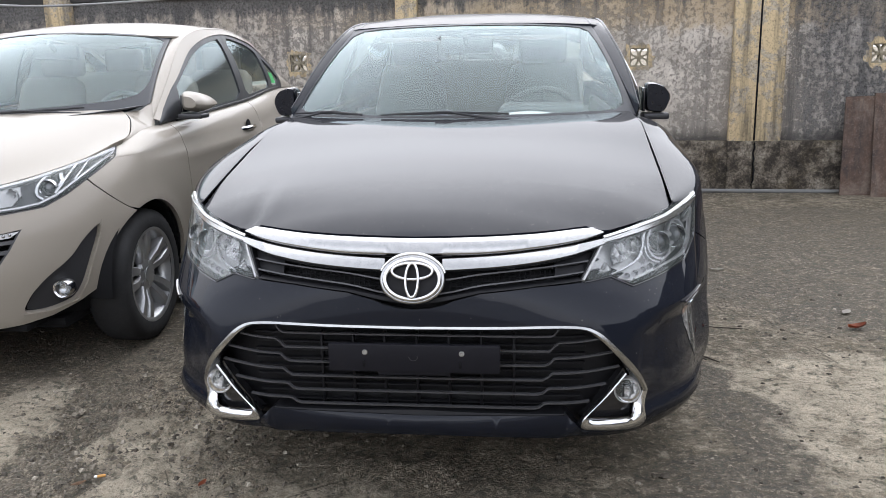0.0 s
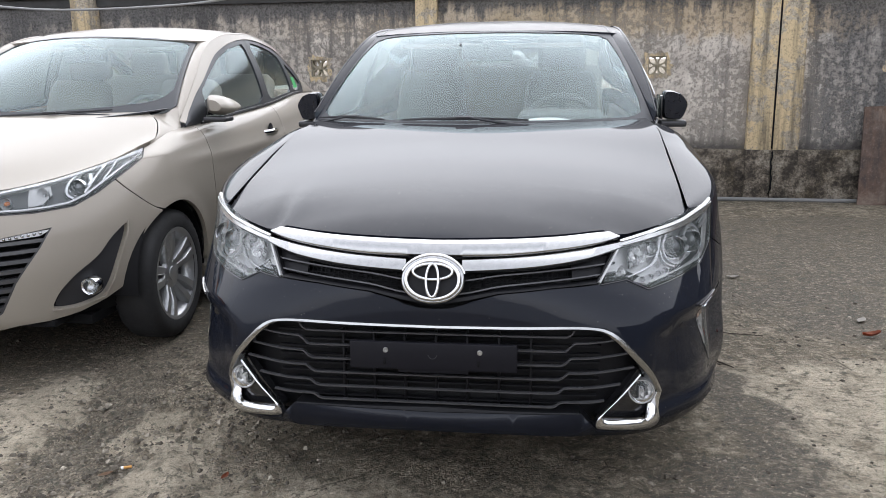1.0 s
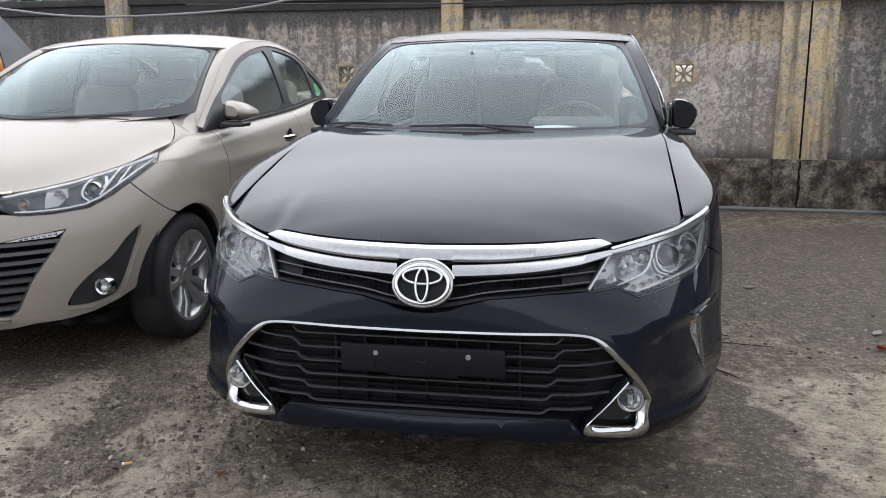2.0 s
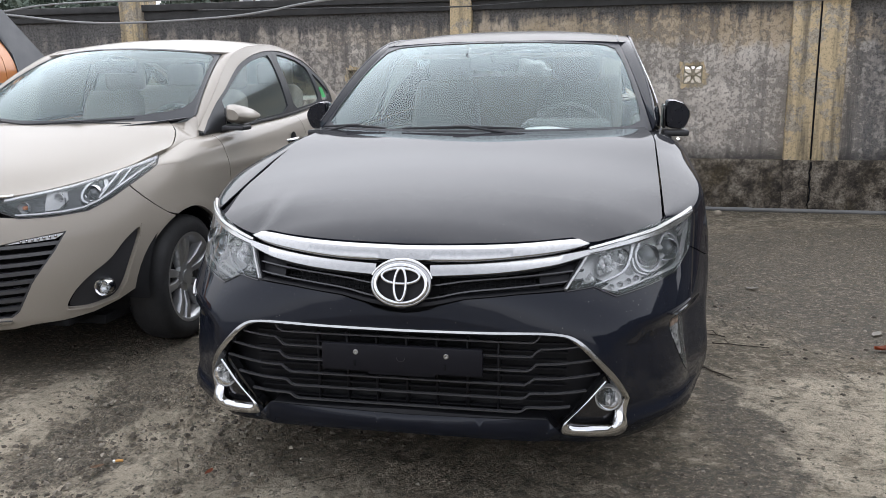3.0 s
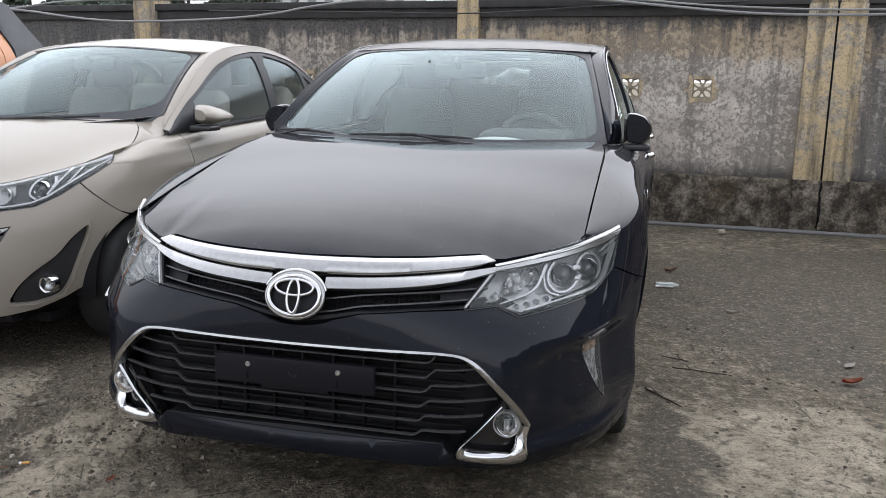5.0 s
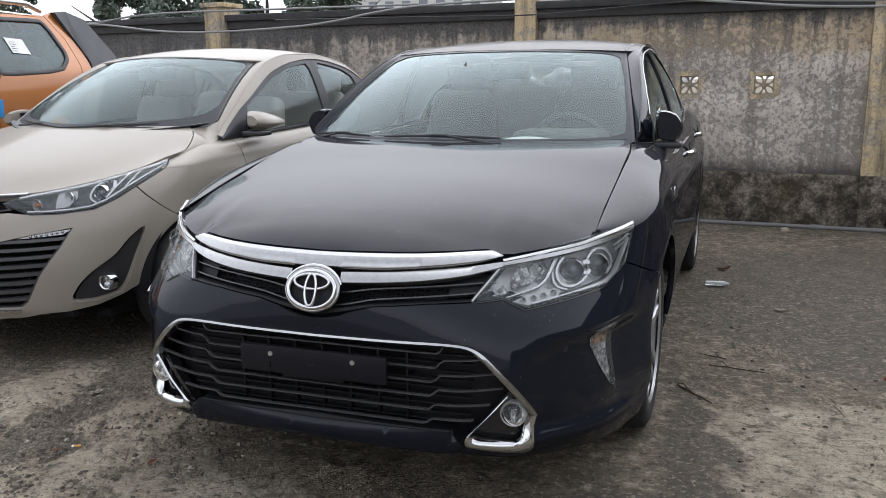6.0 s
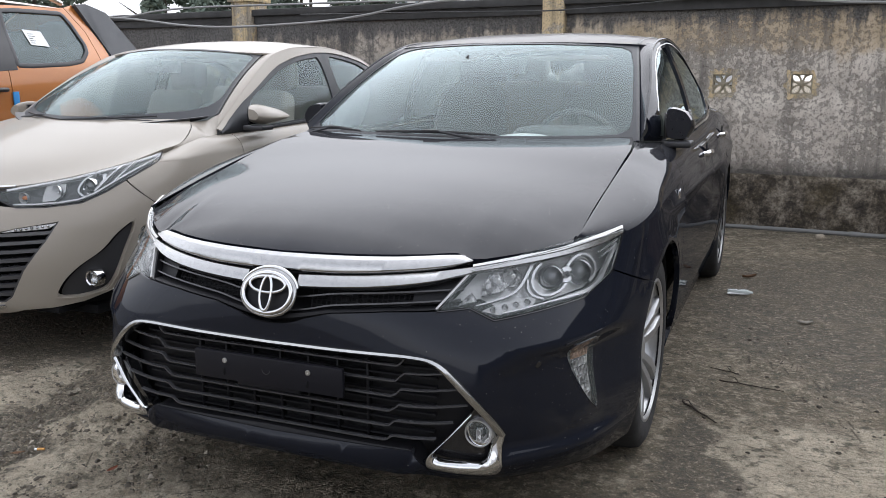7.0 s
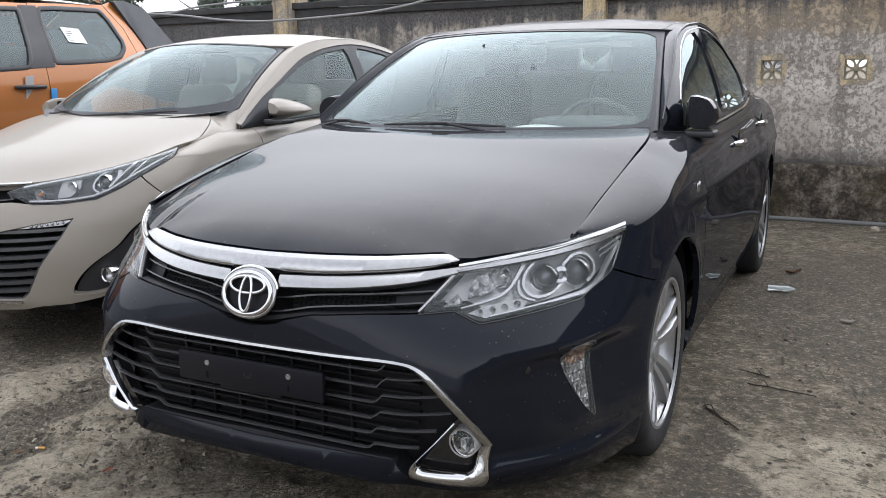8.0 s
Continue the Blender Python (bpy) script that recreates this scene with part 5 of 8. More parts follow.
    # pale sill along the lower edge, turning up to the tip, and three stacked lines there
    bm = bmesh.new()
    line = rounded([(0.60, 0.634), (0.643, 0.639), (0.707, 0.648), (0.783, 0.655), (0.846, 0.662), (0.882, 0.681), (0.896, 0.712), (0.93, 0.768)], 0.25, 1, False)
    ribbon(bm, S2, dense(line, 0.012, False), lambda t: 0.005 + 0.008 * step01(0.25, 0.6, t), 0.006, mirror=mir)
    part("lamp_sill", bm, PALE_TRIM, lens)
    for (a0, z0), (a1, z1) in (((0.831, 0.766), (0.942, 0.795)), ((0.861, 0.752), (0.936, 0.779)), ((0.871, 0.739), (0.928, 0.766))):
        bm = bmesh.new()
        ribbon(bm, S2, dense([(a0, z0), (a1, z1)], 0.012, False), 0.0055, 0.005, mirror=mir)
        part("lamp_line", bm, PALE_TRIM, lens)
    bm = bmesh.new()
    ribbon(bm, W, dense([(0.44, 0.649), (0.52, 0.655), (0.592, 0.626), (0.69, 0.636), (0.845, 0.652), (0.933, 0.70), (0.97, 0.80)], 0.02, False), 0.004, 0.003, mirror=mir)
    part("lamp_seal", bm, GLOSS_BLACK, lens)
    bm = bmesh.new()
    path = dense([(0.497, 0.741), (0.56, 0.752), (0.63, 0.765), (0.71, 0.779), (0.803, 0.79), (0.885, 0.799), (0.962, 0.806)], 0.02, False)
    brow_hi = curve([(0.5, 0.753), (0.611, 0.768), (0.733, 0.781), (0.803, 0.794), (0.871, 0.805), (0.954, 0.817)])
    brow_lo = curve([(0.505, 0.734), (0.609, 0.744), (0.73, 0.757), (0.82, 0.768), (0.9, 0.781), (0.962, 0.795)])
    aa = [mix(0.5, 0.96, i / 34) for i in range(35)]
    band(bm, W, [(a + 0.004, brow_lo(a)) for a in aa], [(a, brow_hi(a)) for a in aa], ((0.0, -0.008), (0.0, 0.004), (0.1, 0.008), (0.52, 0.0085), (0.58, 0.006), (0.64, 0.0095), (0.95, 0.007), (1.0, -0.01)), mirror=mir)
    part("chrome_brow", bm, CHROME_BAR, lens, "chrome strip over the headlight")
    bm = bmesh.new()
    ribbon(bm, lambda a, z: W(a, z - 0.0035), path, 0.0018, 0.0105, mirror=mir, sink=0.0)
    part("brow_line", bm, SATIN, lens)


def mirrored(p, s):
    return Vector((s * p.x, p.y, p.z))


def sedan_fog(car, W, s):
    # dark triangular pocket
    tri = [(0.57, 0.408), (0.605, 0.408), (0.678, 0.33), (0.68, 0.256), (0.652, 0.23), (0.472, 0.243), (0.46, 0.265)]
    low, W = W, lambda a, z: low(a, z + 0.008 * min(1.0, abs(a) / 0.69) ** 6)
    S2 = lambda a, z: W(a, z) + Vector((0, 0.035, 0))
    pocket = Skin().add(S2, tri, step=0.03, depth=0.03, mirror=s < 0).part("fog_pocket", GLOSS_BLACK, car)
    bm = bmesh.new()
    p = mirrored(W(0.594, 0.345), s) + Vector((0, 0.02, 0))
    lathe(bm, [(0.037, 0.05), (0.0375, 0.0), (0.036, -0.006), (0.0335, -0.006), (0.032, 0.0)], 32, "y", p)
    fog = part("fog_lamp", bm, PALE_TRIM, car, "round fog lamp in a chrome triangle")
    bm = bmesh.new()
    lathe(bm, [(0.032, 0.0), (0.028, 0.014), (0.018, 0.024), (0.0005, 0.028)], 28, "y", p)
    block(bm, (0.014, 0.02, 0.03), (p.x, p.y + 0.008, p.z - 0.006), 0.003)
    part("bulb_bowl", bm, CRYSTAL, fog)
    bm = bmesh.new()
    lathe(bm, [(0.034, -0.004), (0.025, -0.012), (0.012, -0.016), (0.0005, -0.017)], 28, "y", p)
    part("lens", bm, LENS, fog)
    edge_o = [(0.570, 0.410), (0.510, 0.342), (0.462, 0.290), (0.452, 0.268), (0.457, 0.250), (0.475, 0.245), (0.56, 0.234), (0.64, 0.222), (0.668, 0.222), (0.684, 0.238), (0.692, 0.282), (0.696, 0.336)]
    edge_i = [(0.576, 0.402), (0.520, 0.341), (0.478, 0.298), (0.474, 0.285), (0.480, 0.274), (0.500, 0.269), (0.56, 0.263), (0.622, 0.258), (0.645, 0.268), (0.658, 0.285), (0.667, 0.312), (0.674, 0.338)]
    bm = bmesh.new()
    band(bm, W, rounded(edge_o, 0.2, 1, False), rounded(edge_i, 0.2, 1, False), ((0.0, -0.012), (0.0, 0.001), (0.14, 0.007), (0.42, 0.0095), (0.75, 0.007), (1.0, -0.002), (1.04, -0.014)), mirror=s < 0)
    part("fog_surround", bm, CHROME, car, "thick chrome fog lamp bezel")


MIRROR_CAP = plain("dark_mirror_cap", (0.007, 0.008, 0.013), 0.16, 0.0, 0.2, 60.0, Specular_IOR_Level=0.3)
CHROME_BAR = plain("water_marked_chrome", (0.47, 0.47, 0.465), 0.24, 1.0, 0.22, 60.0, 0.06)
SLAT = plain("satin_black_slat", (0.06, 0.06, 0.064), 0.24, 0.0, 0.2, 100.0)
PLATE_BLACK = plain("moulded_black_plate", (0.011, 0.011, 0.015), 0.45, 0.0, 0.2, 140.0, 0.08, Specular_IOR_Level=0.2)


def rail(B, y):
    return Vector((B.rail_x(y), y, B.rail_z(y)))


def car_greenhouse(B, car, mat, frame_mat, windows, y_side, side_glass, y_roof_end, rail_y, roof_label, foot=0.075, roof_mat=None, frame_top=None, sill=-0.02, clear=(0.955, 0.976, 0.95)):
    """Roof, screens, pillars and side windows."""
    # windscreen with its black border
    skin = Skin().add(B.shield, [(-0.955, 0.03), (0.955, 0.03), (0.985, 0.3), (0.975, 0.97), (-0.975, 0.97), (-0.985, 0.3)], step=0.07, depth=0.004, lift=0.002)
    screen = skin.part("windscreen", GLASS, car, "windscreen with sky reflected in it")
    screen.visible_shadow = False
    ring_o = [(-1.01, 0.0), (-0.9, sill), (0.9, sill), (1.01, 0.0), (1.01, 1.0), (-1.01, 1.0)]
    c0, c1, c2 = clear
    ring_i = rounded([(-c0, foot), (c0, foot), (c1, 0.2), (c1, 0.7), (c2, 0.975), (-c2, 0.975), (-c1, 0.7), (-c1, 0.2)], 0.12, 2)
    Skin().add(B.shield, ring_o, holes=[ring_i], step=0.05, depth=0.0, lift=0.0045).part("screen_border", FRIT, screen)
    bm = bmesh.new()
    ribbon(bm, B.shield, [(-1.0, v / 20) for v in range(21)], 0.012, 0.005)
    ribbon(bm, B.shield, [(1.0, v / 20) for v in range(21)], 0.012, 0.005)
    ribbon(bm, B.shield, [(mix(-1, 1, v / 20), 1.0) for v in range(21)], 0.004, 0.002)
    part("screen_seal", bm, TRIM, screen)
    # roof
    y_front = lambda u: B.head_y[0] + B.head_y[1] * u * u + 0.012
    us = [mix(-1, 1, i / 24) for i in range(25)]
    Skin().add(lambda u, t: B.roof(u, mix(y_front(u), y_roof_end, t)), [(u, 0) for u in us] + [(u, 1) for u in reversed(us)], step=0.06, depth=0.01).part("roof", roof_mat or mat, car, roof_label)
    for s in (-1, 1):
        if roof_mat:
            bm = bmesh.new()
            ribbon(bm, B.roof, [(s * mix(0.9, 0.93, i / 20), mix(y_front(0.9) + 0.01, y_roof_end, i / 20)) for i in range(21)], 0.009, 0.002)
            part("roof_ditch", bm, TRIM, car)
        # front pillar between screen and rail
        def pillar(v, t, s=s):
            p, q = B.shield(1.012, v), rail(B, mix(rail_y[0], rail_y[1], v))
            m = mix(p, q, t)
            return m + Vector((0.3, -0.25, 0.6)) * (0.012 * 4 * t * (1 - t))
        Skin().add(pillar, [(0.0, 0.0), (1.0, 0.0), (1.0, 1.0), (0.0, 1.0)], step=0.1, depth=0.0, mirror=s < 0, flip=True).part("front_pillar", mat, car)
        # window frames
        y0, y1 = y_side
        n = 30
        line = [(y, 0.0) for y in [mix(y0, y1, i / n) for i in range(n + 1)]]
        top = [(y, frame_top(y) if frame_top else 1.0) for y in [mix(y1, y0, i / n) for i in range(n + 1)]]
        if frame_top:
            Skin().add(B.side, [(y, v + 0.004) for y, v in reversed(top)] + [(y, 1.0) for y, v in top], step=0.05, depth=0.004, lift=0.006, mirror=s < 0).part("roof_side", mat, car)
        holes = [rounded(w, 0.1, 1) for w in windows]
        Skin().add(B.side, line + top, holes=holes, step=0.06, depth=0.012, mirror=s < 0).part("window_frame", frame_mat, car)
        for w in windows:
            pane = Skin().add(B.side, w, step=0.08, depth=0.0, lift=-0.008, mirror=s < 0).part("side_window", side_glass, car)
            pane.visible_shadow = False
        # bright belt line and rail line
        bm = bmesh.new()
        ribbon(bm, B.side, [(mix(y0 + 0.2, y1 - 0.4, i / 30), 0.02) for i in range(31)], 0.014, 0.007, mirror=s < 0)
        part("belt_moulding", bm, CHROME if frame_mat is BLACK_PAINT else TRIM, car)
        if frame_mat is BLACK_PAINT:
            bm = bmesh.new()
            ribbon(bm, B.side, dense([(1.65, 0.62), (1.68, 0.7), (1.76, 0.82), (1.95, 0.9), (2.2, 0.945), (2.6, 0.955), (3.1, 0.95), (3.4, 0.88), (3.6, 0.6)], 0.05, False), 0.006, 0.002, mirror=s < 0)
            part("window_moulding", bm, SATIN, car, "thin chrome line round the side windows")
        bm = bmesh.new()
        tube(bm, [mirrored(rail(B, mix(rail_y[0], y_side[1] - 0.02, i / 40)), s) for i in range(41)], [0.003 + 0.005 * min(1.0, i / 18) for i in range(41)], 8)
        part("roof_rail", bm, mat, car)
    # rear deck and rear screen
    bm = bmesh.new()
    ye = y_roof_end
    a = [B.roof(mix(-0.97, 0.97, i / 12), ye) for i in range(13)]
    b = [Vector((mix(-1, 1, i / 12) * B.edge_x(B.length - 0.75) * 0.92, B.length - 0.72, B.edge_z(B.length - 0.75) + 0.02)) for i in range(13)]
    r0, r1 = [bm.verts.new(p) for p in a], [bm.verts.new(p) for p in b]
    for i in range(12):
        bm.faces.new((r0[i], r0[i + 1], r1[i + 1], r1[i]))
    rear = part("rear_screen", bm, GLASS, car)
    rear.visible_shadow = False
    bm = bmesh.new()
    rows = []
    for j in range(13):
        y = mix(B.length - 0.74, B.length - 0.01, j / 12)
        rows.append([bm.verts.new(Vector((mix(-1, 1, i / 12) * B.edge_x(y) * B.plan(min(y, B.length - 0.1)), y, B.edge_z(y) + 0.02 * (1 - mix(-1, 1, i / 12) ** 2)))) for i in range(13)])
    for p, q in zip(rows, rows[1:]):
        for i in range(12):
            bm.faces.new((p[i], p[i + 1], q[i + 1], q[i]))
    part("boot_lid", bm, mat, car)


def seat_unit(parent, x, y, z, s=1.0, mat=None, rest=True):
    """A car seat: cushion, back and head rest."""
    mat = mat or SEAT
    bm = bmesh.new()
    block(bm, (0.5 * s, 0.5, 0.16), (x, y - 0.1, z), 0.05, segments=3)
    seat = part("seat", bm, mat, parent, "pale leather seat")
    bm = bmesh.new()
    block(bm, (0.49 * s, 0.15, 0.62), (0, 0, 0.33), 0.06, turn=Matrix.Rotation(radians(-17), 4, "X"), segments=3)
    for v in bm.verts:
        k = max(0.0, min(1.0, v.co.z / 0.62))
        v.co.x *= 1.0 - 0.3 * k * k
        v.co.y -= 0.05 * (1.0 - (v.co.x / 0.25) ** 2) * math.sin(math.pi * k)
    bmesh.ops.translate(bm, vec=(x, y + 0.16, z), verts=bm.verts)
    part("backrest", bm, mat, seat)
    if rest:
        bm = bmesh.new()
        block(bm, (0.26, 0.11, 0.19), (x, y + 0.37, z + 0.73), 0.045, segments=3)
        part("head_rest", bm, mat, seat)
    return seat


def car_cabin(B, car, drive, seat_y, seat_z, rear_y, mat=None, wheel_r=0.185, dash_y=None, front_mat=None):
    """Dashboard, steering wheel, seats and mirror. drive: the wheel's side."""
    dy = dash_y if dash_y else B.cowl_y[0] + 0.42
    dz = B.cowl_z[0]
    bm = bmesh.new()
    block(bm, (1.36, 0.6, 0.3), (0, dy, dz - 0.18), 0.09, segments=4)
    block(bm, (0.4, 0.3, 0.1), (drive, dy + 0.12, dz - 0.02), 0.045, segments=3)
    part("dashboard", bm, SEAT_DARK, car)
    bm = bmesh.new()
    block(bm, (1.5, 2.4, 0.06), (0, dy + 1.1, 0.32), 0.02)
    block(bm, (0.24, 1.2, 0.3), (0, dy + 0.7, 0.46), 0.05)
    for s in (-1, 1):
        block(bm, (0.06, 2.6, 0.55), (s * 0.74, dy + 1.2, 0.66), 0.025)
    part("cabin_tub", bm, SEAT_DARK, car)
    bm = bmesh.new()
    m = Matrix.Translation((drive, dy + 0.34, dz - 0.08)) @ Matrix.Rotation(radians(-65), 4, "X")
    tube(bm, [m @ Vector((wheel_r * math.cos(t), wheel_r * math.sin(t), 0)) for t in (2 * math.pi * i / 32 for i in range(32))], 0.015, 8, True)
    for t in (0.15, math.pi - 0.15, -math.pi / 2):
        tube(bm, [m @ Vector((0.05 * math.cos(t), 0.05 * math.sin(t), -0.02)), m @ Vector((wheel_r * math.cos(t), wheel_r * math.sin(t), 0))], 0.014, 6)
    lathe(bm, [(0.07, -0.05), (0.07, 0.0), (0.05, 0.015), (0.0005, 0.02)], 20, "z", m.translation)
    part("steering_wheel", bm, SEAT_DARK, car)
    for x in (-0.36, 0.36):
        seat_unit(car, x, seat_y, seat_z, mat=front_mat or mat)
    bm = bmesh.new()
    block(bm, (1.26, 0.5, 0.18), (0, rear_y - 0.1, seat_z - 0.02), 0.06, segments=3)
    bench = part("rear_bench", bm, mat or SEAT, car)
    bm = bmesh.new()
    block(bm, (1.24, 0.16, 0.66), (0, 0, 0.33), 0.06, turn=Matrix.Rotation(radians(-20), 4, "X"), segments=3)
    bmesh.ops.translate(bm, vec=(0, rear_y + 0.12, seat_z), verts=bm.verts)
    part("backrest", bm, mat or SEAT, bench)
    for x in (-0.36, 0.36):
        bm = bmesh.new()
        block(bm, (0.26, 0.1, 0.17), (x, rear_y + 0.38, seat_z + 0.72), 0.04, segments=3)
        part("head_rest", bm, mat or SEAT, bench)
    # inner mirror on the screen
    p = B.shield(0.0, 0.86)
    bm = bmesh.new()
    block(bm, (0.25, 0.035, 0.075), (p.x, p.y + 0.07, p.z - 0.06), 0.015)
    tube(bm, [p + Vector((0, 0.0, -0.01)), p + Vector((0, 0.06, -0.05))], 0.012, 8)
    part("inner_mirror", bm, SEAT_DARK, car)
    for s in (-1, 1):
        bm = bmesh.new()
        q = B.shield(0.45 * s, 0.965)
        block(bm, (0.4, 0.15, 0.02), (q.x, q.y + 0.16, q.z - 0.05), 0.008)
        part("sun_visor", bm, SEAT, car)
    # roof lining
    bm = bmesh.new()
    rows = []
    for j in range(8):
        y = mix(B.head_y[0] + 0.2, B.head_y[0] + 1.35, j / 7)
        rows.append([bm.verts.new(B.roof(mix(-0.95, 0.95, i / 8), y) - Vector((0, 0, 0.03))) for i in range(9)])
    for r0, r1 in zip(rows, rows[1:]):
        for i in range(8):
            bm.faces.new((r0[i], r0[i + 1], r1[i + 1], r1[i]))
    part("roof_lining", bm, SEAT, car)


def folded_mirror(car, s, xs, ys, zs, shell_m, foot_m, face=None, grows=(0.86, 0.96, 1.0, 1.0, 0.98, 0.94, 0.88, 0.8, 0.68, 0.5, 0.25)):
    """A door mirror folded back along the window: shell, glass and foot."""
    bm = bmesh.new()
    cx, cz = (xs[0] + xs[1]) / 2, (zs[0] + zs[1]) / 2
    # flat on the window's side, drawn in towards the foot on the outer one
    face = face or rounded([(-1, -0.92), (0.45, -1), (0.74, -0.66), (1.0, -0.08), (0.96, 0.26), (0.5, 0.78), (-0.3, 1), (-1, 1)], 0.16, 2)
    rows = []
    for j in range(11):
        t = j / 10
        grow = grows[j]
        ring = []
        for x, z in face:
            z *= 1.0 - 0.5 * t if z < 0 else 1.0
            ring.append(bm.verts.new((s * (cx + x * (xs[1] - xs[0]) / 2 * grow), mix(ys[0], ys[1], t), cz - 0.02 * t + z * (zs[1] - zs[0]) / 2 * grow)))
        rows.append(ring)
    for r0, r1 in zip(rows, rows[1:]):
        for k in range(len(face)):
            j = (k + 1) % len(face)
            bm.faces.new((r0[k], r0[j], r1[j], r1[k]))
    bm.faces.new(rows[0])
    bm.faces.new(rows[-1])
    bmesh.ops.recalc_face_normals(bm, faces=bm.faces)
    root = part("door_mirror", bm, shell_m, car, "door mirror folded against the window")
    bm = bmesh.new()
    block(bm, (0.012, (ys[1] - ys[0]) * 0.75, (zs[1] - zs[0]) * 0.75), (s * xs[0], (ys[0] + ys[1]) / 2, cz - 0.01), 0.005)
    part("mirror_glass", bm, GLOSS_BLACK, root)
    bm = bmesh.new()
    block(bm, (xs[1] - xs[0], 0.11, 0.026), (s * (cx - 0.006), ys[0] + 0.05, zs[0] - 0.012), 0.01, segments=3)
    part("mirror_foot", bm, foot_m, root)
    return root


def door_handle(car, B, y, z, s, mat):
    p = B.wrap(B.a_of(y, z), z)
    bm = bmesh.new()
    pts = [Vector((s * (p.x + o), y + dy, z + 0.004 * dy)) for dy, o in ((-0.11, -0.006), (-0.085, 0.01), (-0.04, 0.017), (0.04, 0.017), (0.085, 0.01), (0.11, -0.006))]
    tube(bm, pts, [0.011, 0.015, 0.017, 0.017, 0.015, 0.011], 10, squash=0.9)
    h = part("door_handle", bm, mat, car, "chrome door handle" if mat is CHROME else "")
    bm = bmesh.new()
    lathe(bm, [(0.05, 0.0), (0.044, 0.002), (0.0005, 0.003)], 24, "x", (s * (p.x + 0.001) if s > 0 else s * (p.x + 0.001) - 0.003, y, z))
    part("handle_cup", bm, DARK, h)


def wiper(car, B, u0, u1, v=0.012):
    """A wiper at rest along the foot of the screen, from its pivot u0."""
    bm = bmesh.new()
    pts = [B.shield(mix(u0, u1, i / 12), v + 0.012 * math.sin(math.pi * i / 12)) + Vector((0, -0.012, 0.012)) for i in range(13)]
    tube(bm, pts, [0.003 + 0.002 * math.sin(math.pi * i / 12) for i in range(13)], 6, squash=1.3)
    w = part("wiper", bm, TRIM, car)
    bm = bmesh.new()
    q = B.shield(mix(u0, u1, 0.5), v + 0.012) + Vector((0, -0.02, 0.018))
    tube(bm, [B.shield(u0, -0.02) + Vector((0, -0.02, 0.01)), mix(B.shield(u0, -0.02), q, 0.4) + Vector((0, -0.01, 0.005)), q], [0.007, 0.006, 0.004], 6)
    part("wiper_arm", bm, TRIM, w)
    bm = bmesh.new()
    block(bm, (0.07, 0.014, 0.01), (q.x, q.y, q.z - 0.002), 0.004)
    part("wiper_clip", bm, TRIM, w)


def cowl(car, B, mat):
    bm = bmesh.new()
    ribbon(bm, lambda u, t: B.shield(u, 0.0) + Vector((0, -0.03 + t, -0.004)), [(mix(-0.97, 0.97, i / 30), 0.0) for i in range(31)], 0.07, 0.004, flip=False)
    part("cowl_grille", bm, mat, car)


def arch_liner(B, car, s, h):
    bm = bmesh.new()
    r = B.arch + 0.01
    rows = []
    for x in (0.5, B.wide(0.5) - 0.035):
        rows.append([bm.verts.new((s * x, h + r * math.cos(t), B.hub_z + r * math.sin(t))) for t in (math.pi * (-0.04 + 1.06 * i / 24) for i in range(25))])
    for i in range(24):
        bm.faces.new((rows[0][i], rows[0][i + 1], rows[1][i + 1], rows[1][i]))
    bm.faces.new(rows[0])
    part("arch_liner", bm, DARK, car)


